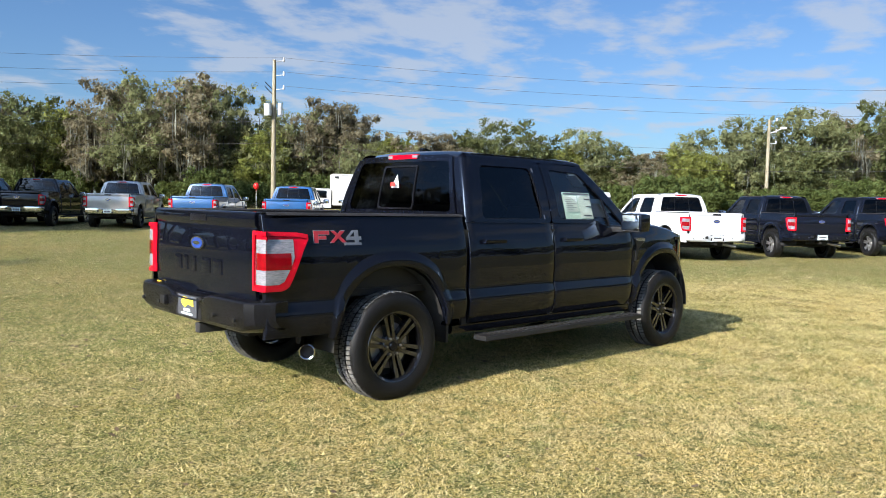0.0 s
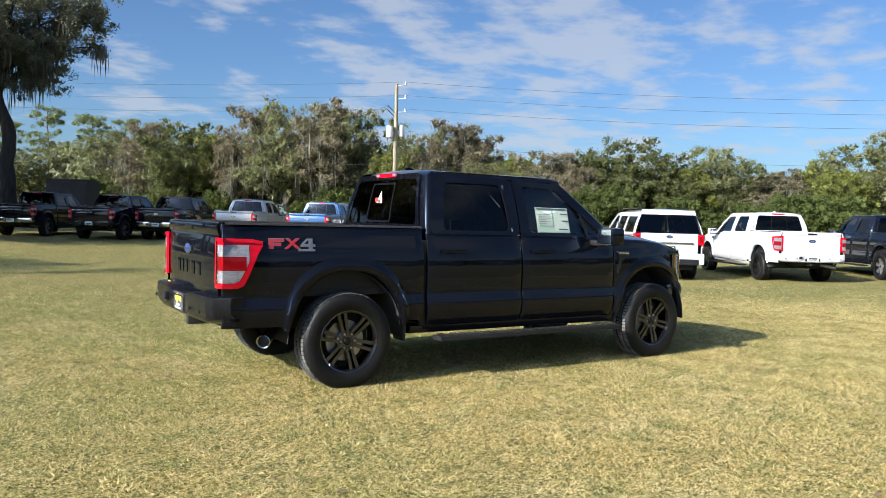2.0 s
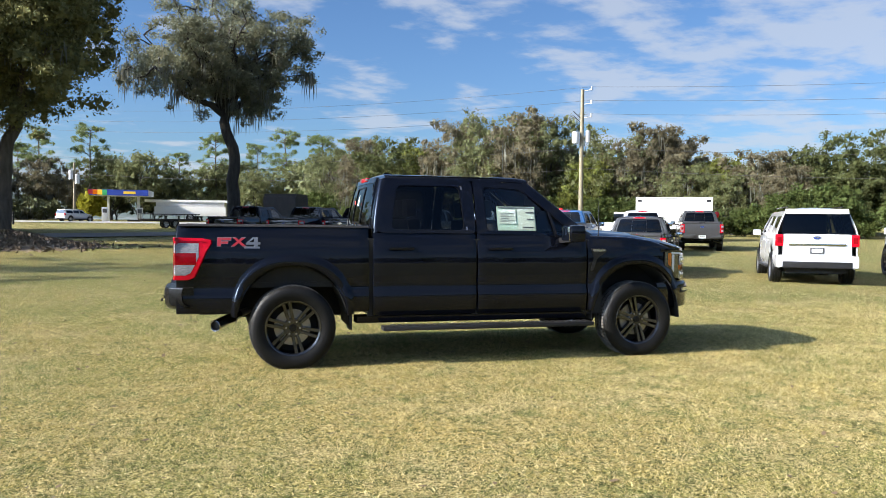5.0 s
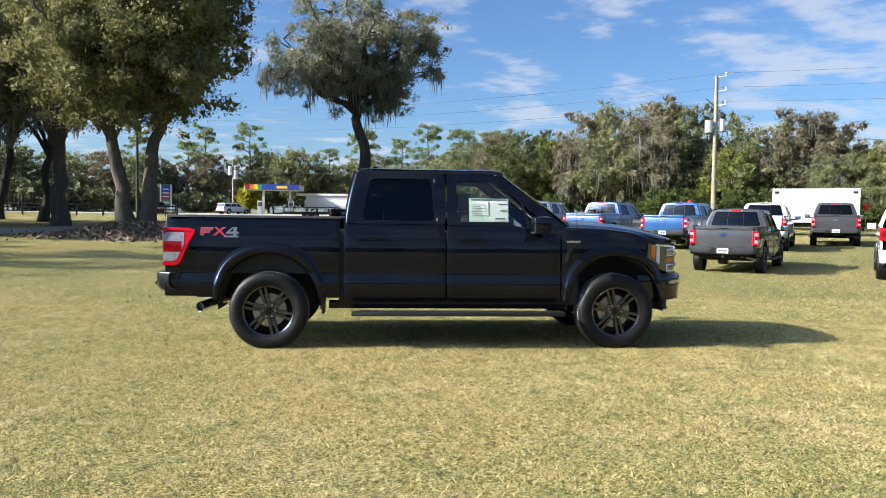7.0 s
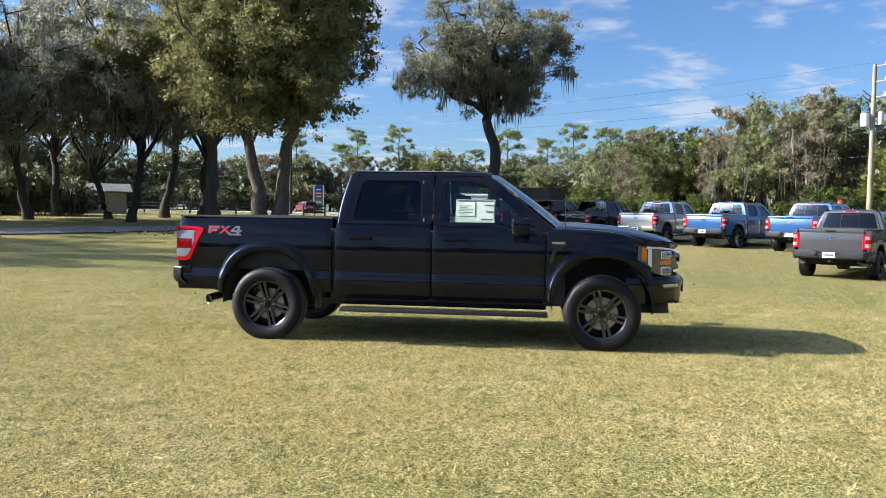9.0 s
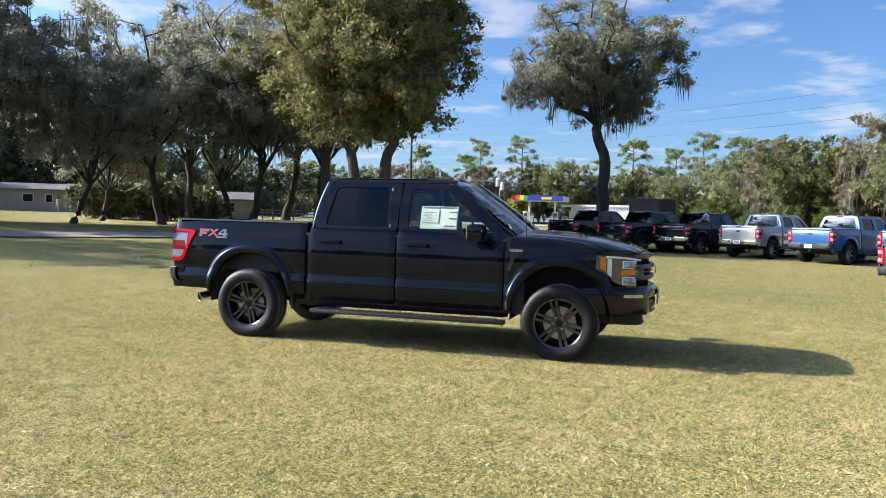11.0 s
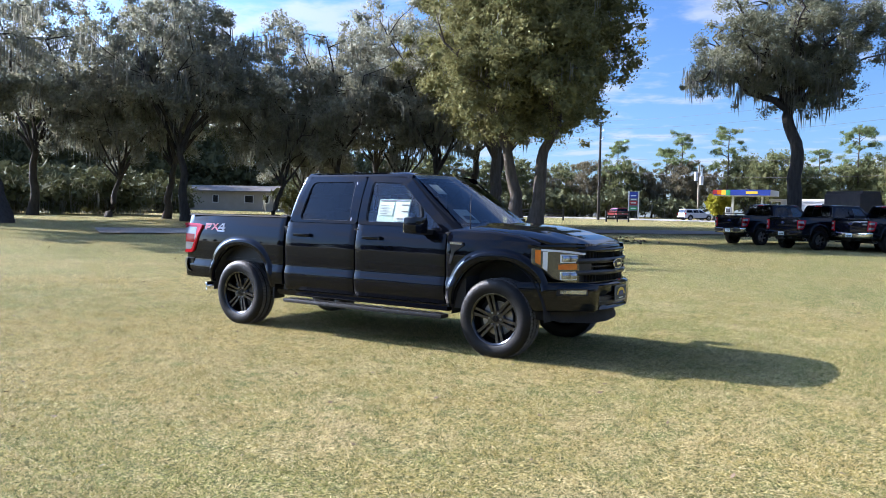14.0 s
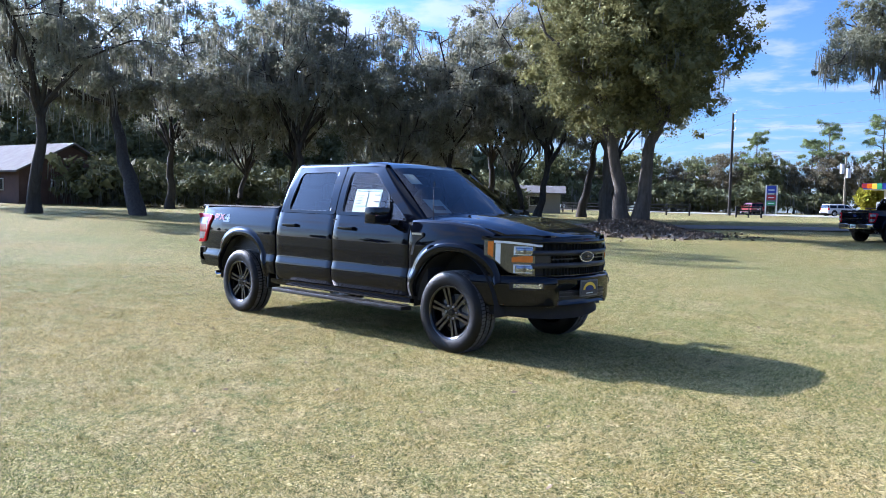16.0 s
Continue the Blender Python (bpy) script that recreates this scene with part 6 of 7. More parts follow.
def limbed(seed, trunk, trunk_r, ends, n_leaf, leaf_size, n_moss, moss_len, cluster=0.62, moss_low=0.55):
    """An old oak of a known habit: a crooked trunk, limbs to given ends, twigs and leaf clumps along them."""
    rng = np.random.default_rng(seed)
    wood, crown_sh, moss_sh = Shape(), Shape(), Shape()
    tp = np.array(trunk, float)
    t = np.linspace(0, 1, 14)
    u = np.linspace(0, 1, len(tp))
    path = np.stack([np.interp(t, u, tp[:, k]) for k in range(3)], 1)
    path[1:-1] += rng.normal(0, 0.05, (12, 3))
    rad = trunk_r * np.linspace(1.0, 0.62, 14)
    rad[:2] *= (1.45, 1.12)
    tube(wood, path, rad, 14)
    mids, drape = [], []
    for e in np.array(ends, float):
        lp = bend(path[-1 - int(rng.integers(0, 3))], e, rng, 0.22 if e[2] < 12 else 0.05, 10, 0.05)
        lr = trunk_r * rng.uniform(0.34, 0.52)
        tube(wood, lp, lr * np.linspace(1, 0.15, 10), 8)
        drape.append(lp[3:])
        for k in range(8):
            p = lp[int(rng.integers(4, 10))]
            dv = rng.normal(size=3) * [1, 1, 0.75]
            q = p + dv / np.linalg.norm(dv) * rng.uniform(0.8, 2.1)
            bp = bend(p, q, rng, 0.1, 6, 0.07)
            tube(wood, bp, lr * 0.3 * np.linspace(1, 0.15, 6), 5)
            drape.append(bp[2:])
            mids.append(q + rng.normal(0, 0.5, (5, 3)))
        mids.append(lp[6:] + rng.normal(0, 0.4, (4, 3)))
    mids = np.concatenate(mids)
    clumps(crown_sh, mids, cluster * rng.uniform(0.40, 1.05, len(mids)), n_leaf, leaf_size, rng, 0.75, core=26)
    low = np.concatenate(drape)
    cut = np.quantile(low[:, 2], moss_low)
    low = low[low[:, 2] < cut]
    site = low[rng.integers(0, len(low), n_moss // 9)] + rng.normal(0, 0.25, (n_moss // 9, 3))
    tops = np.repeat(site, 9, 0) + rng.normal(0, 0.15, (len(site) * 9, 3))
    strands(moss_sh, tops, moss_len * np.repeat(rng.uniform(0.3, 1.4, (len(site), 1)), 9, 0), 0.035, rng)
    return wood, crown_sh, moss_sh


# the three trees that stand out
LONE = [(-6.3, 0.5, 10.9), (-4.6, -2.2, 10.5), (-5.6, 1.5, 13.2), (-3.6, -1.5, 15.2), (-1.4, 1.0, 17.2), (1.4, -0.6, 17.8), (2.9, 1.2, 15.2), (3.2, -1.6, 13.2), (4.5, 0.4, 11.0), (4.1, -0.8, 12.4),
        (1.3, 0.2, 8.9), (-1.0, 4.6, 13.4), (0.6, -4.4, 13.8), (-2.6, -3.6, 12.4), (-2.4, 3.2, 15.6), (0.4, 0.4, 13.2), (-2.2, 0.0, 12.6)]
tree("oak_tree", "tall oak with a bare lower trunk and hanging grey moss", stand(-0.3, 45.0),
     limbed(11, [(0.3, 0, -0.3), (0.1, 0, 3.0), (0.2, 0, 5.6), (-0.4, 0, 7.4), (-0.5, 0, 8.6)], 0.46, LONE, 88000, 0.068, 2200, 1.15), "leaf_lone", "bark_dark")
tree("oak_tree", "broad golden-green oak with two stems on a leaf mound", stand(-10.2, 27.6, 20, dz=0.6), grow(23, 16.8, 5.0, 4.0, 0.38, 10, 170000, 0.066, "leaf_gold", n_moss=900, moss_len=0.9, twin=1.1, fork=4.3, cluster=0.80, fill=0.85, droop=2.4), "leaf_gold")
tree("oak_tree", "golden-green oak with a pale upright trunk", stand(-18.0, 38.4), grow(37, 18.5, 5.8, 5.6, 0.50, 10, 100000, 0.074, "leaf_gold", n_moss=1800, moss_len=1.3, fork=5.2, cluster=0.80, fill=0.45, droop=1.2), "leaf_gold")

# the grove of mossy oaks
GROVE = "mossy oaks of the grove"
grove_kinds = []
for k, (h, c, b, r, ln) in enumerate(((18, 7.5, 5.0, 0.34, (0.5, 0)), (16, 7.0, 4.2, 0.29, (-1.0, 0.4)), (20, 8.0, 6.0, 0.38, (0.8, -0.5)), (14, 7.0, 3.4, 0.27, (1.2, 0.6)))):
    grove_kinds.append(grow(101 + k, h, c, b, r, 9, 34000, 0.090, "leaf_dark", n_moss=2000, moss_len=1.3, lean=ln, cluster=0.74, fill=0.22, droop=2.2, core=22))
protos = []
GROVE_AT = [(-38.3, 9.9, 2, 40), (-47.7, 23.1, 0, 0), (-42.8, 25.8, 3, 70), (-39.8, 28.5, 1, 200), (-35.3, 26.7, 0, 250),
            (-32.6, 31.6, 3, 20), (-36.2, 38.4, 3, 310), (-29.4, 36.4, 1, 100), (-33.1, 44.9, 0, 160), (-27.2, 42.0, 3, 220), (-23.2, 37.7, 1, 280),
            (-26.4, 48.5, 2, 45), (-58.0, 12.0, 0, 190), (-22.0, 45.5, 0, 10)]
for x, y, k, turn in GROVE_AT:
    mm = stand(x, y, turn, {(-36.2, 38.4): 0.72, (-32.6, 31.6): 0.82, (-42.8, 25.8): 0.9}.get((x, y), 1.0))
    got = [p for p in protos if p[0] == k]
    if got:
        copy_at(got[0][1], mm)
    else:
        protos.append((k, tree("oak_tree", "dark live oak hung with long grey moss", mm, grove_kinds[k], "leaf_dark", "bark_dark", GROVE)))
# one that leans hard over the lawn's edge
rngL = np.random.default_rng(5)
lw, lc, lm = Shape(), Shape(), Shape()
tube(lw, bend((0, 0, -0.3), (-5.5, 1.0, 7.0), rngL, -0.10, 12, 0.012), 0.46 * np.linspace(1.2, 0.5, 12), 12)
for k in range(7):
    e = np.array([-5.5, 1, 7.0]) + rngL.normal(0, 1, 3) * [3.2, 2.5, 1.6] + [0, 0, 1.5]
    tube(lw, bend((-5.5, 1.0, 7.0), e, rngL, 0.1, 6), 0.2 * np.linspace(1, 0.2, 6), 6)
    clumps(lc, e + rngL.normal(0, 1.0, (9, 3)), rngL.uniform(0.5, 0.9, 9), 3200, 0.095, rngL)
    strands(lm, e + rngL.normal(0, 0.9, (90, 3)), 1.5, 0.034, rngL)
tree("oak_tree", "leaning mossy oak at the edge of the lawn", stand(-35.2, 14.6), (lw, lc, lm), "leaf_dark", "bark_dark")

# woods behind the field
WOODS = "trees of the wood edge"
kinds = [("leaf_wood", grow(201, 9.6, 3.9, 0.7, 0.26, 6, 15000, 0.082, "", fill=0.62, cluster=0.62)),
         ("leaf_brown", grow(202, 10.0, 3.8, 1.2, 0.28, 6, 14000, 0.080, "", fill=0.5, cluster=0.62, n_moss=500, moss_len=1.5)),
         ("leaf_oak", grow(203, 10.6, 4.4, 0.8, 0.30, 7, 16000, 0.086, "", fill=0.62, cluster=0.72, n_moss=300, moss_len=1.2)),
         ("leaf_wood", grow(204, 8.2, 3.6, 0.8, 0.22, 6, 14000, 0.080, "", fill=0.75, cluster=0.62)),
         ("leaf_brown", grow(205, 9.0, 3.2, 2.4, 0.20, 10, 9000, 0.070, "", fill=0.12, cluster=0.5, n_moss=900, moss_len=1.5)),
         ("leaf_oak", grow(206, 10.0, 4.8, 1.0, 0.26, 7, 1800, 0.42, "", fill=0.5, cluster=1.0)),
         ("leaf_under", grow(207, 9.6, 4.4, 0.5, 0.22, 6, 3600, 0.21, "", fill=0.7, cluster=0.85)),
         ("leaf_bright", grow(208, 7.0, 3.0, 0.3, 0.16, 6, 13000, 0.078, "", fill=0.8, cluster=0.55)),
         ("leaf_oak", grow(209, 10.4, 4.3, 0.6, 0.28, 6, 5000, 0.15, "", fill=0.6, cluster=0.8))]
woods = []
for mat, sh in kinds:
    woods.append((mat, sh, [], float(np.percentile(np.concatenate(sh[1].v)[:, 2], 99.7))))


def plant(k, x, y, turn, s, sz=None, label="leafy tree at the edge of the wood"):
    mat, sh, made, _ = woods[k]
    mm = stand(x, y, turn, s, 0, sz)
    if made:
        copy_at(made[0], mm)
    else:
        made.append(tree("tree", label, mm, sh, mat, "bark_dark", WOODS))


rw_ = random.Random(4)
CX, CY = 2.0, -6.0
# angle along the edge, height, kind of each tree that breaks the skyline
EDGE = [(7.5, 13.0, 2), (10.5, 12.4, 0), (13.6, 11.6, 3), (16.6, 10.6, 2), (19.6, 10.2, 0), (22.2, 9.4, 4), (24.4, 9.3, 2), (27.4, 8.7, 2), (30.6, 7.9, 2), (33.2, 6.0, 7), (35.8, 5.6, 1), (38.0, 6.2, 0),
        (40.2, 7.6, 2), (42.0, 6.0, 7), (44.0, 6.9, 0), (46.4, 8.2, 0), (49.4, 7.2, 3), (52.4, 7.0, 1), (55.2, 6.6, 7), (57.8, 8.6, 1), (60.2, 9.6, 1), (62.3, 8.8, 2), (64.6, 6.6, 7), (67.0, 10.9, 2),
        (69.6, 11.2, 1), (72.2, 11.3, 2), (74.8, 10.9, 1), (77.2, 8.6, 7), (79.4, 9.4, 0), (81.6, 9.8, 1), (83.8, 9.2, 2)]
for ang, hh, kind in EDGE:
    d = np.interp(ang, [6, 30, 50, 66, 80, 84], [74, 66, 64, 68, 78, 92]) + rw_.uniform(-1.5, 2.5)
    a = radians(ang)
    sz_ = hh / woods[kind][3]
    plant(kind, CX + d * math.cos(a), CY + d * math.sin(a), rw_.uniform(0, 360), 0.55 + 0.45 * sz_, sz_)
# lower trees between and behind them
ang = 6.0
while ang < 84:
    hh = np.interp(ang, [6, 14, 22, 30, 36, 41, 46, 50, 55, 60, 65, 70, 76, 84], [10.5, 9.2, 7.0, 6.2, 4.6, 5.2, 6.0, 5.8, 5.6, 7.4, 6.0, 8.6, 7.2, 7.6])
    d = np.interp(ang, [6, 30, 50, 66, 80, 84], [72, 63, 61, 65, 76, 90]) + rw_.uniform(-1, 7)
    a = radians(ang)
    kind = rw_.choice([0, 3, 7, 1] if ang < 52 else [1, 2, 1, 4])
    plant(kind, CX + d * math.cos(a), CY + d * math.sin(a), rw_.uniform(0, 360), hh / woods[kind][3] * rw_.uniform(0.85, 1.02))
    ang += rw_.uniform(3.0, 4.4)
# a darker second row closes the wood
ang = 5.0
while ang < 86:
    hh = np.interp(ang, [6, 14, 22, 30, 41, 50, 58, 62, 65, 76, 84], [11.0, 9.2, 7.2, 6.0, 4.8, 6.0, 7.8, 7.6, 8.6, 7.6, 7.4])
    d = np.interp(ang, [6, 30, 50, 66, 80, 84], [84, 76, 74, 78, 90, 104]) + rw_.uniform(-2, 3)
    a = radians(ang)
    plant(6, CX + d * math.cos(a), CY + d * math.sin(a), rw_.uniform(0, 360), hh / woods[6][3] * rw_.uniform(0.92, 1.06))
    ang += rw_.uniform(2.3, 3.2)
# low vine-grown edge in front of the wood
vine = grow(301, 4.0, 2.8, 0.2, 0.08, 5, 8000, 0.092, "", fill=0.9, cluster=0.5)
vine_made = []
ang = 7.0
while ang < 86:
    depth = np.interp(ang, [6, 30, 50, 66, 86], [64, 57, 56, 61, 84]) + rw_.uniform(-1.5, 1.5)
    a = radians(ang)
    mm = stand(CX + depth * math.cos(a), CY + depth * math.sin(a), rw_.uniform(0, 360), rw_.uniform(0.5, 1.05) * np.interp(ang, [7, 20, 30, 50, 66], [1.0, 0.9, 0.8, 0.95, 0.95]))
    if vine_made:
        copy_at(vine_made[0], mm)
    else:
        vine_made.append(tree("bush", "vine-grown thicket at the edge of the wood", mm, vine, "leaf_vine", "bark_dark", "thicket along the field", category="bush"))
    ang += rw_.uniform(2.2, 3.2)


# far pines and woods beyond the road
def pine(seed, height):
    rng = np.random.default_rng(seed)
    w, c = Shape(), Shape()
    tr_ = bend((0, 0, -0.3), (rng.normal(0, 0.4), rng.normal(0, 0.4), height), rng, 0, 10, 0.008)
    tube(w, tr_, 0.24 * np.linspace(1.1, 0.25, 10), 8)
    for k in range(32):
        z = height * rng.uniform(0.50, 1.0)
        p = np.array([np.interp(z, tr_[:, 2], tr_[:, 0]), np.interp(z, tr_[:, 2], tr_[:, 1]), z])
        az, L = rng.uniform(0, 6.28), height * 0.17 * (1.25 - (z / height) ** 3 * 0.7) * rng.uniform(0.6, 1.1)
        e = p + np.array([math.cos(az) * L, math.sin(az) * L, L * rng.uniform(0.05, 0.5)])
        tube(w, bend(p, e, rng, 0.1, 4), 0.05 * np.linspace(1, 0.3, 4), 5)
        clumps(c, e + rng.normal(0, 0.5, (4, 3)) * [1, 1, 0.4], np.array([0.62, 0.5, 0.42, 0.5]), 330, 0.14, rng, 0.7, 0.3, 0.25, core=60)
    return w, c, Shape()


pines = []
for k, (px, py, s) in enumerate(((-2.0, 116, 1.0), (4.0, 120, 0.92), (8.5, 114, 1.05), (13.5, 112, 1.0), (17.5, 108, 0.95), (21.0, 110, 0.9), (25, 104, 0.85), (-20.5, 118, 1.05), (-27.0, 116, 1.0), (-31, 121, 0.86), (-8, 122, 0.8), (-36, 112, 0.9))):
    mm = stand(px, py, k * 71, s * 0.80)
    if k < 3:
        pines.append(tree("pine_tree", "tall thin pine with a high open crown", mm, pine(401 + k, 16.5), "leaf_pine", "bark", "pines beyond the road"))
    else:
        copy_at(pines[k % 3], mm)
ang = 80.0
while ang < 128:
    a = radians(ang)
    depth = np.interp(ang, [80, 86, 100, 112, 128], [104, 116, 124, 128, 120]) + rw_.uniform(-3, 6)
    plant(rw_.choice([8, 8, 4, 1, 8]), CX + depth * math.cos(a), CY + depth * math.sin(a), rw_.uniform(0, 360), rw_.uniform(0.80, 1.05))
    ang += rw_.uniform(1.7, 2.4)
ang = 78.0
while ang < 130:
    a = radians(ang)
    depth = np.interp(ang, [80, 86, 100, 112, 128], [114, 126, 134, 138, 126]) + rw_.uniform(-2, 4)
    plant(6, CX + depth * math.cos(a), CY + depth * math.sin(a), rw_.uniform(0, 360), rw_.uniform(0.62, 0.85))
    ang += rw_.uniform(2.2, 3.0)
# a yellow shrub by the filling station
tree("bush", "bright yellow-leaved shrub beyond the road", stand(-17.5, 101), grow(77, 4.0, 1.3, 0.8, 0.1, 6, 1500, 0.22, "", fill=0.8, cluster=0.5), "leaf_yellow", "bark_dark", category="bush")
# woods that close the place behind the houses and behind the walk
ang = 128.0
while ang < 366:
    a = radians(ang)
    # those behind the walk are out of view, added for the paint to reflect
    depth = (np.interp(ang, [128, 150, 178, 188, 215, 228, 345, 366], [114, 110, 112, 260, 260, 72, 72, 80])) + rw_.uniform(-3, 4)
    plant(6 if ang < 185 or ang > 222 else 5, CX + depth * math.cos(a), CY + depth * math.sin(a), rw_.uniform(0, 360), rw_.uniform(0.72, 0.94) * np.interp(ang, [128, 140, 178, 188], [1.1, 1.5, 1.5, 1.0]))
    ang += rw_.uniform(3.2, 4.4)

for k in range(17):
    a = radians(130 + 3.1 * k)
    plant(8, CX + 124 * math.cos(a), CY + 124 * math.sin(a), 47 * k, 1.55 + 0.25 * (k % 3))
# dark understorey behind the grove and beyond the road
under = grow(302, 3.6, 3.4, 0.1, 0.07, 5, 2600, 0.17, "", fill=0.9, cluster=0.6, n_moss=500, moss_len=1.4)
under_made = []
for k in range(46):
    ang = 104 + 74 * (k % 23) / 22 + rw_.uniform(-1, 1)
    depth = (78 if k < 23 else 66) + rw_.uniform(-4, 4)
    if 131 < ang < 141 or 157 < ang < 165:
        continue
    if ang < 122:
        depth = 118 + rw_.uniform(-4, 4)
    a = radians(ang)
    mm = stand(CX + depth * math.cos(a), CY + depth * math.sin(a), rw_.uniform(0, 360), rw_.uniform(0.8, 1.3))
    if under_made:
        copy_at(under_made[0], mm)
    else:
        under_made.append(tree("bush", "dark leafy undergrowth beneath the trees", mm, under, "leaf_under", "bark_dark", "undergrowth", category="bush"))

# ---- road, poles, wires, buildings ----
M["asphalt"] = surface("asphalt", (0.13, 0.122, 0.108), (0.23, 0.215, 0.19), 0.95, 0, 0.5, 30, 0.2, spec=0.05)
M["road_pale"] = surface("road_pale", (0.24, 0.235, 0.22), (0.34, 0.33, 0.31), 0.95, 0, 0.3, 20, 0.1, spec=0.08)
M["litter"] = surface("litter", (0.055, 0.040, 0.026), (0.17, 0.125, 0.08), 0.95, 0, 2.0, 18, 0.8, island=0.3)
M["pole_wood"] = surface("pole_wood", (0.13, 0.115, 0.075), (0.24, 0.21, 0.145), 0.9, 0, 2, 20, 0.3, stretch=(4, 4, 0.4))
M["wire"] = surface("wire", (0.03, 0.03, 0.032), (0.06, 0.06, 0.06), 0.6, 0, 2, 20, 0.0)
M["brick_brown"] = surface("brick_brown", (0.06, 0.035, 0.028), (0.11, 0.065, 0.05), 0.9, 0, 1.5, 12, 0.2)
M["shingle"] = surface("shingle", (0.10, 0.097, 0.094), (0.17, 0.165, 0.16), 0.95, 0, 1.5, 14, 0.3, spec=0.04)
M["siding"] = surface("siding", (0.24, 0.22, 0.18), (0.32, 0.29, 0.24), 0.8, 0, 1.2, 12, 0.1)
M["sign_blue"] = surface("sign_blue", (0.015, 0.035, 0.22), (0.02, 0.05, 0.28), 0.4, 0, 2, 20, 0.0)
M["sign_yellow"] = surface("sign_yellow", (0.75, 0.45, 0.02), (0.8, 0.5, 0.03), 0.4, 0, 2, 20, 0.0)
M["sign_green"] = surface("sign_green", (0.03, 0.25, 0.08), (0.04, 0.3, 0.1), 0.4, 0, 2, 20, 0.0)


def strip(name, line, width, mat, lift, label, category):
    """A paved band along a line in the plan, laid just over the ground."""
    line = np.array(line, float)
    t = np.linspace(0, 1, 60)
    u = np.linspace(0, 1, len(line))
    pts = np.stack([np.interp(t, u, line[:, 0]), np.interp(t, u, line[:, 1])], 1)
    for _ in range(6):
        pts[1:-1] = (pts[:-2] + pts[1:-1] * 2 + pts[2:]) / 4
    d = np.gradient(pts, axis=0)
    d /= np.linalg.norm(d, axis=1)[:, None]
    nrm = np.stack([-d[:, 1], d[:, 0]], 1)
    v = []
    cols = 7
    for p, q in zip(pts, nrm):
        for c in np.linspace(-0.5, 0.5, cols):
            x, y = p + q * c * width
            v.append((x, y, gz(x, y) + lift))
    f = [(i * cols + j, i * cols + j + 1, (i + 1) * cols + j + 1, (i + 1) * cols + j) for i in range(59) for j in range(cols - 1)]
    return tagged(mesh_np(name, v, f, mat, smooth=True), label, category, kind="structure")


strip("road", [(-160, 84), (-90, 84), (-50, 84), (-10, 85), (30, 88), (70, 96)], 11, M["road_pale"], 0.06, "pale asphalt road beyond the grove", "road")
strip("driveway", [(-26, 14), (-20, 24), (-14, 36), (-7, 42), (2, 48), (8, 62), (9, 82)], 5.5, M["asphalt"], 0.05, "worn grey asphalt drive under the oaks", "driveway")

# leaf mound under the twin oak
rngm = np.random.default_rng(9)
mv, mf = [], []
for i in range(9):
    for k in range(28):
        r, a = i / 8 * 4.6, 2 * math.pi * k / 28
        x, y = -10.2 + r * math.cos(a) * 1.15, 27.6 + r * math.sin(a)
        mv.append((x, y, gz(x, y) + 0.70 * math.exp(-(r / 2.3) ** 2) - 0.05 + 0.05 * noise.noise(Vector((x, y, 3)))))
for i in range(8):
    for k in range(28):
        mf.append((i * 28 + k, (i + 1) * 28 + k, (i + 1) * 28 + (k + 1) % 28, i * 28 + (k + 1) % 28))
mound = thing("leaf_mound", "low brown mound of fallen leaves and bark round the oak", "mound", kind="structure")
mesh_np("mound_soil", mv, mf, M["litter"], mound, smooth=True)
lit = Shape()
rr = np.abs(rngm.normal(0, 2.0, 5000))
aa = rngm.uniform(0, 6.283, 5000)
lx, ly = -10.2 + rr * np.cos(aa) * 1.15, 27.6 + rr * np.sin(aa)
lz = np.array([gz(x, y) for x, y in zip(lx, ly)]) + 0.70 * np.exp(-(rr / 2.3) ** 2)
leaves(lit, np.stack([lx, ly, lz], 1), 0.13, rngm)
tagged(lit.mesh("fallen_leaves", M["litter"], mound), kind="stuff")


def wire_between(p, q, sag, r=0.012):
    p, q = np.array(p, float), np.array(q, float)
    t = np.linspace(0, 1, 25)[:, None]
    pts = p + (q - p) * t
    pts[:, 2] -= (4 * sag * t * (1 - t))[:, 0]
    sh = Shape()
    tube(sh, pts, np.full(25, r), 5)
    return sh


LINE = [(-72.4, 111.9), (-25.0, 75.5), (22.4, 39.1), (69.8, 2.7), (117.2, -33.7)]


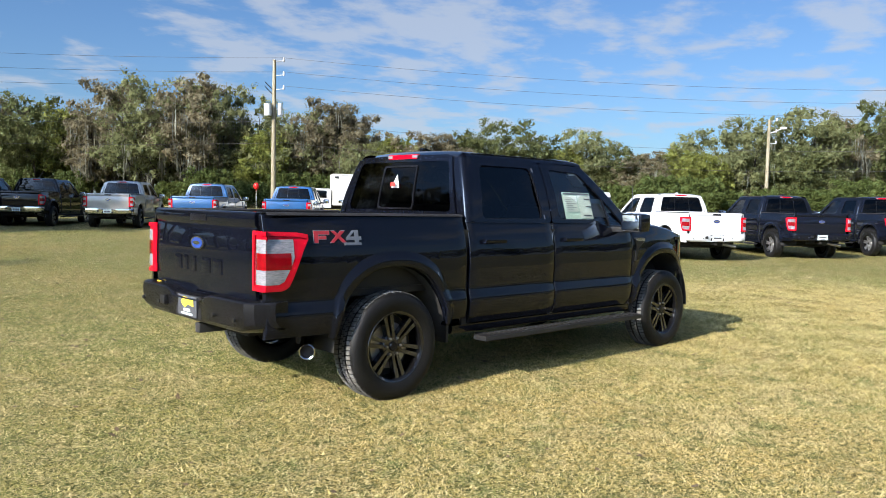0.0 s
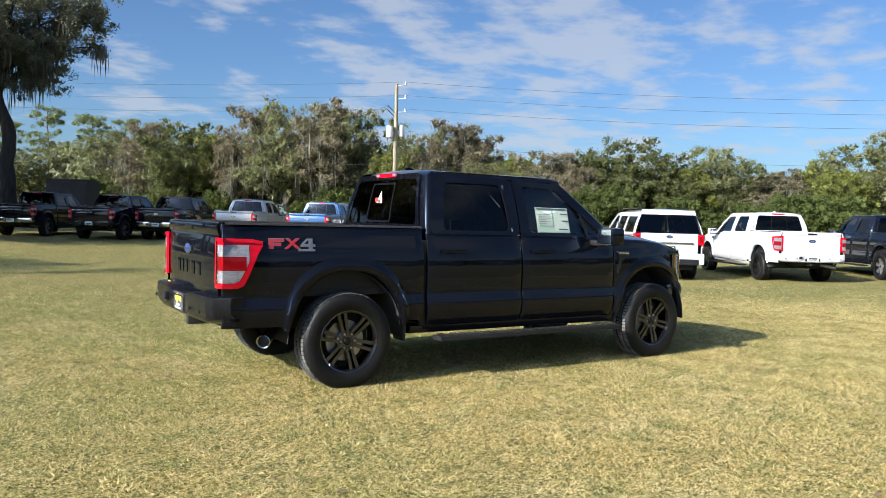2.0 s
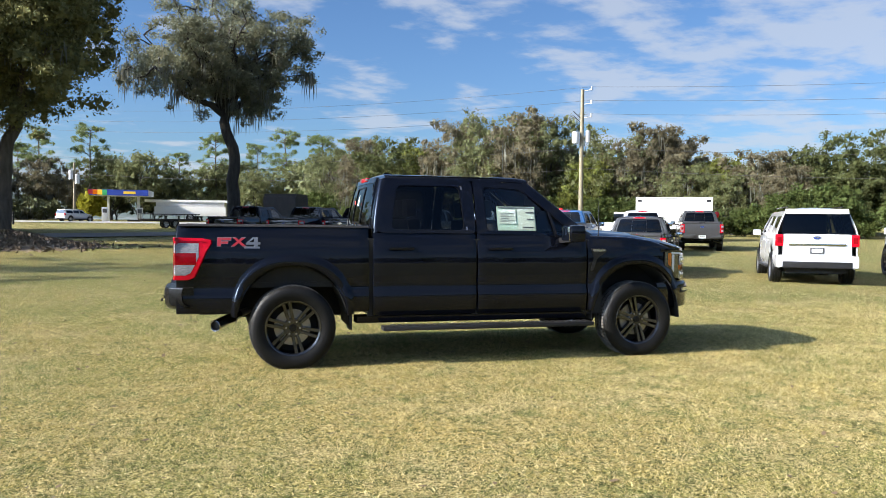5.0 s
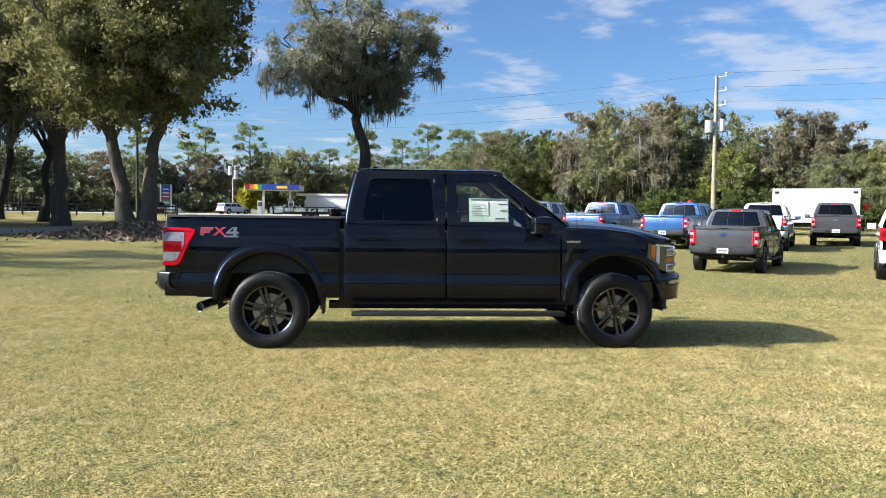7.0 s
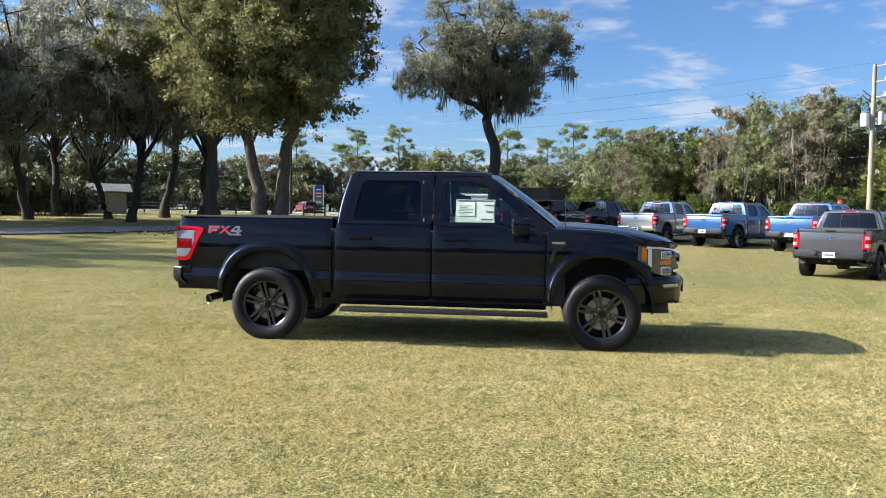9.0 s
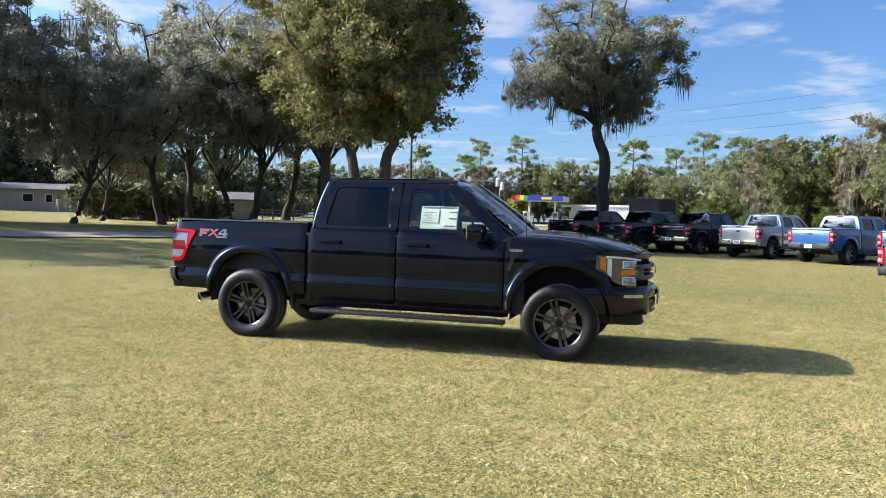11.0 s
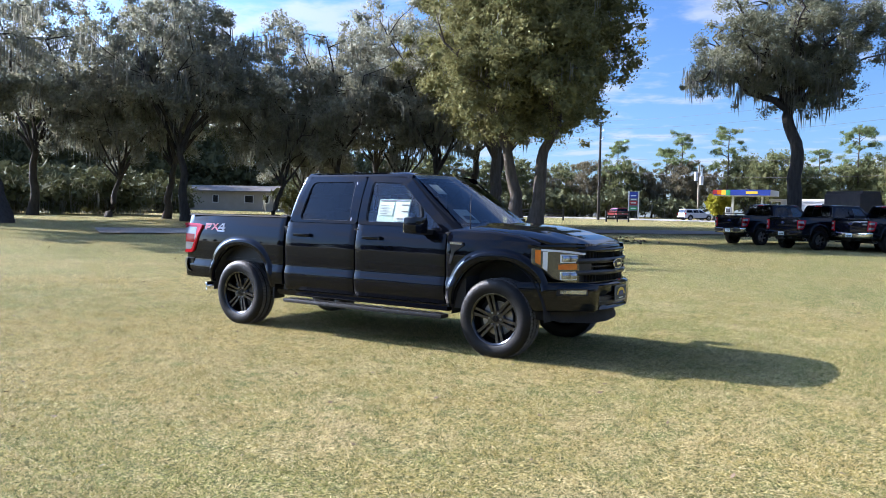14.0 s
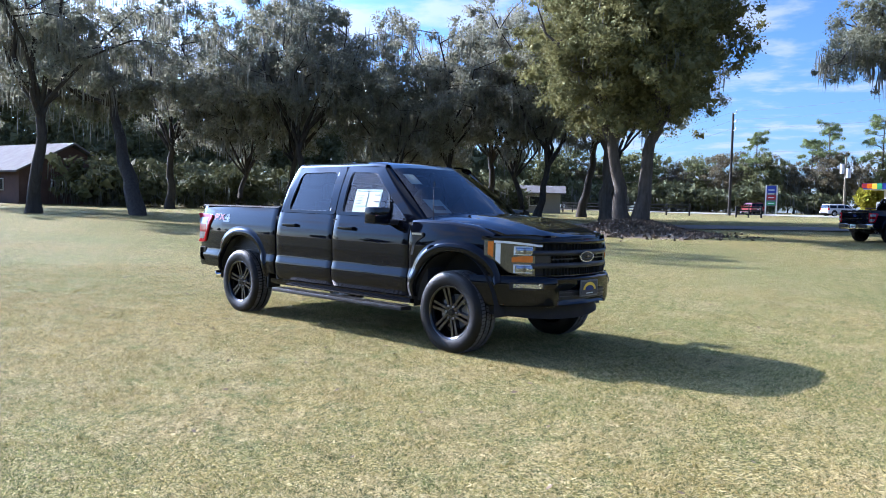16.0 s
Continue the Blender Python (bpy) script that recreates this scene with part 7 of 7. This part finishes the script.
def utility_pole(x, y, h, transformer, mat):
    t = thing("utility_pole", "tall wooden power pole with insulators" + (" and a grey transformer" if transformer else ""), "utility pole", pose(x, y, gz(x, y)), "power line")
    bm = bmesh.new()
    cyl(bm, (0, 0, -0.3), (0, 0, h), 0.17, 0.11, 14)
    part("pole", bm, mat, t)
    for k, z in enumerate((h - 0.1, h - 1.0, h - 1.9)):
        bm = bmesh.new()
        cyl(bm, (0, 0, z), (0.45, -0.35, z + 0.05), 0.025, seg=8)
        arm = part("insulator_arm", bm, M["galv"], t)
        bm = bmesh.new()
        lathe(bm, [(0.001, z + 0.0), (0.05, z + 0.02), (0.07, z + 0.1), (0.05, z + 0.16), (0.07, z + 0.2), (0.03, z + 0.28), (0.001, z + 0.28)], 10, "z", (0.48, -0.37, 0))
        part("insulator", bm, M["galv"], arm)
    if transformer:
        for dx, dy, zz in ((-0.42, 0.05, h - 3.6), (0.42, -0.05, h - 3.5)):
            bm = bmesh.new()
            cyl(bm, (dx, dy, zz), (dx, dy, zz + 0.75), 0.24 if dx < 0 else 0.16, seg=18)
            part("transformer", bm, M["galv"], t)
            part("bracket", box_bm(min(0, dx), max(0, dx), dy - 0.03, dy + 0.03, zz + 0.3, zz + 0.38), M["galv"], t)
        for z in (h - 1.6, h - 1.9):
            bm = bmesh.new()
            cyl(bm, (0, 0, z - 0.4), (-0.55, 0.2, z + 0.15), 0.03, seg=8)
            part("fuse_arm", bm, M["charcoal"], t)
    return t


for k, (x, y) in enumerate(LINE):
    utility_pole(x, y, 10.0 if k != 1 else 11.0, k == 2, M["pole_wood"] if k != 1 else M["bark_dark"])
lamp_post = utility_pole(57.5, 22.5, 8.0, False, M["pole_wood"])
bm = bmesh.new()
cyl(bm, (0, 0, 6.9), (0.75, -0.75, 7.35), 0.035, seg=8)
lamp_arm = part("lamp_arm", bm, M["galv"], lamp_post)
bm = bmesh.new()
box(bm, 0.62, 1.02, -1.02, -0.62, 7.28, 7.46, 0.06)
part("lamp_head", bm, M["box_white"], lamp_arm)
for k in range(len(LINE) - 1):
    (ax, ay), (bx2, by2) = LINE[k], LINE[k + 1]
    ha, hb = gz(ax, ay) + (10.0 if k != 1 else 11.0), gz(bx2, by2) + (10.0 if k + 1 != 1 else 11.0)
    for dz, sag in ((0.15, 1.0), (-0.75, 1.0), (-1.65, 1.0), (-3.9, 1.2), (-5.3, 1.2)):
        sh = wire_between((ax + 0.45, ay - 0.35, ha + dz), (bx2 + 0.45, by2 - 0.35, hb + dz), sag, 0.009)
        tagged(sh.mesh("power_wire", M["wire"], None, True), "thin sagging overhead power wire", "wire", "overhead wires")


def fence_rail(m, n=1, group="black rail fences"):
    t = thing("rail_fence", "short black three-rail wooden fence on grass", "fence", m, group)
    for k in range(n + 1):
        part("post", box_bm(k * 2.4 - 0.07, k * 2.4 + 0.07, -0.07, 0.07, -0.1, 1.15, 0.01), M["trim_black"], t)
    part("post", box_bm(1.2 - 0.05, 1.2 + 0.05, -0.05, 0.05, -0.1, 1.1, 0.01), M["trim_black"], t)
    for z in (0.35, 0.68, 1.0):
        part("rail", box_bm(-0.05, n * 2.4 + 0.05, -0.09, -0.05, z - 0.06, z + 0.06, 0.006), M["trim_black"], t)


fence_rail(pose(-20.9, 67.2, gz(-20, 67), 0, 0, 42))
fence_rail(pose(-40, 66, gz(-40, 66), 0, 0, 5), 6)

# filling station
st = thing("station_canopy", "filling-station canopy with a blue and rainbow fascia", "canopy", pose(-13.4, 97.4, gz(-13, 97), 0, 0, 178) @ Matrix.Diagonal((0.88, 1, 0.92, 1)))
wall_panel("roof_slab", -3.9, 3.9, -2.6, 2.6, 3.55, 4.30, M["box_white"], st)
part("fascia", box_bm(-3.92, 3.92, 2.60, 2.64, 3.53, 4.32), M["sign_blue"], st)
for k, mt in enumerate(("sign_green", "sign_yellow", "amber_lens", "badge_red")):
    part("fascia_stripe", box_bm(3.9 - 0.62 * (4 - k) + 0.15, 3.9 - 0.62 * (3 - k) + 0.15, 2.641, 2.66, 3.55 + 0.05 * k, 4.29), M[mt], st)
part("fascia_bar", box_bm(-2.2, -0.6, 2.641, 2.66, 3.75, 4.1), M["sign_yellow"], st)
for x in (-2.2, 1.9):
    wall_panel("column", x - 0.15, x + 0.15, -0.15, 0.15, -0.1, 3.56, M["box_white"], st)
    pm = thing("fuel_pump", "grey and white fuel pump under the canopy", "fuel pump", pose(-13.4 - x, 96.2, gz(-13, 97)), "fuel pumps")
    wall_panel("pump_body", -0.35, 0.35, -0.3, 0.3, 0.0, 1.8, M["galv"], pm)
    wall_panel("pump_screen", -0.25, 0.25, -0.33, -0.29, 1.1, 1.6, M["ink"], pm)

sg = thing("price_sign", "tall filling-station price sign on two white posts", "sign", pose(-26.7, 92.5, gz(-26, 92), 0, 0, 14) @ Matrix.Diagonal((0.78, 0.8, 0.88, 1)))
for x in (-0.8, 0.8):
    part("post", box_bm(x - 0.11, x + 0.11, -0.11, 0.11, -0.2, 4.2, 0.01), M["box_white"], sg)
part("panel", box_bm(-0.72, 0.72, -0.16, 0.16, 1.2, 4.15, 0.01), M["badge_grey"], sg)
for z0, z1, mt in ((3.1, 4.08, "sign_blue"), (2.1, 2.75, "badge_red"), (1.35, 1.85, "sign_green")):
    part("sign_field", box_bm(-0.66, 0.66, -0.175, -0.155, z0, z1), M[mt], sg)
for z in (2.95, 2.42, 1.6, 3.5):
    part("sign_bar", box_bm(-0.45, 0.45, -0.185, -0.17, z - 0.07, z + 0.07), M["paper"], sg)

gs = thing("roadside_sign", "small green and white sign on a thin post", "sign", pose(20.4, 82.9, gz(20.4, 82.9), 0, 0, -18))
bm = bmesh.new()
cyl(bm, (0, 0.05, -0.2), (0, 0.05, 2.2), 0.035, seg=10)
part("post", bm, M["galv"], gs)
panel = part("panel", box_bm(-0.38, 0.38, -0.02, 0.02, 1.45, 2.3, 0.008), M["box_white"], gs)
for z0, z1 in ((1.50, 1.78), (2.02, 2.16)):
    part("sign_field", box_bm(-0.34, 0.34, -0.028, -0.018, z0, z1), M["sign_green"], panel)

lp = thing("lamp_pole", "grey street pole with a transformer beside the road", "pole", pose(-18.0, 91.5, gz(-18, 91)))
bm = bmesh.new()
cyl(bm, (0, 0, -0.3), (0, 0, 7.0), 0.15, 0.11, 12)
part("pole", bm, M["pole_wood"], lp)
for dx, z in ((-0.35, 5.0), (0.3, 4.5)):
    bm = bmesh.new()
    cyl(bm, (dx, 0, z), (dx, 0, z + 1.1), 0.26, seg=14)
    part("transformer", bm, M["galv"], lp)


def house(name, label, m, w, d, h, roof_h, wall, windows):
    t = thing(name, label, "house", m)
    bm = bmesh.new()
    for y0, y1, x0, x1 in ((-d / 2, -d / 2 + 0.2, -w / 2, w / 2), (d / 2 - 0.2, d / 2, -w / 2, w / 2), (-d / 2 + 0.2, d / 2 - 0.2, -w / 2, -w / 2 + 0.2), (-d / 2 + 0.2, d / 2 - 0.2, w / 2 - 0.2, w / 2)):
        box(bm, x0, x1, y0, y1, -0.2, h)
    for x in (-w / 2, w / 2 - 0.2):
        prism(bm, [(-d / 2, h), (d / 2, h), (0, h + roof_h)], lambda u, v: Vector((x, u, v)), (0.2, 0, 0))
    part("wall", bm, M[wall], t)
    for s in (-1, 1):
        bm = bmesh.new()
        e = 0.5
        prism(bm, [(0, h + roof_h + 0.12), (s * (d / 2 + e), h - roof_h * 2 * e / d + 0.02), (s * (d / 2 + e), h - roof_h * 2 * e / d + 0.16), (0, h + roof_h + 0.28)], lambda u, v: Vector((-w / 2 - 0.5, u, v)), (w + 1.0, 0, 0))
        part("roof_slope", bm, M["shingle"], t)
    for x, y, wx, zc in windows:
        wn_ = part("window", box_bm(x - wx / 2, x + wx / 2, y - 0.05, y + 0.05, zc - 0.5, zc + 0.5, 0.01), M["box_white"], t)
        part("pane", box_bm(x - wx / 2 + 0.07, x + wx / 2 - 0.07, y - 0.06, y + 0.06, zc - 0.43, zc + 0.43), M["satin_black"], wn_)
    return t


house("brick_house", "dark brick bungalow with a grey shingle roof under oaks", pose(-64.6, 19.3, gz(-62, 19), 0, 0, 10), 11, 9, 2.7, 2.2, "brick_brown", [(5.55, 1.5, 0.12, 1.6), (5.55, -1.8, 0.12, 1.6), (-1.5, -4.52, 1.5, 1.5), (2.5, -4.52, 1.5, 1.5)])
house("mobile_home", "long beige mobile home with a low pale roof", pose(-71.0, 62.5, gz(-71, 62), 0, 0, 25), 19, 4.5, 2.5, 0.5, "siding", [(-5, -2.27, 0.8, 1.5), (-1, -2.27, 0.8, 1.5), (3.5, -2.27, 1.2, 1.5), (5.8, -2.27, 0.8, 1.5)])
house("shed", "small beige garden shed beyond the grove", pose(-38.0, 58.0, gz(-38, 58), 0, 0, 35), 5, 3.6, 2.0, 0.5, "siding", [(0, -1.82, 1.2, 1.2)])

# vehicles on the road, seen small between the trunks
suv("family_car", "dark red car standing on the far road", pose(-25.6, 84.5, gz(-25, 84) + 0.06, 0, 0, 130) @ Matrix.Diagonal((0.70, 0.80, 0.70, 1)), "red_paint", "cars on the road")
suv("family_car", "white car standing on the far road", pose(-18.0, 86.5, gz(-18, 86) + 0.06, 0, 0, 50) @ Matrix.Diagonal((0.70, 0.80, 0.70, 1)), "white_paint", "cars on the road")
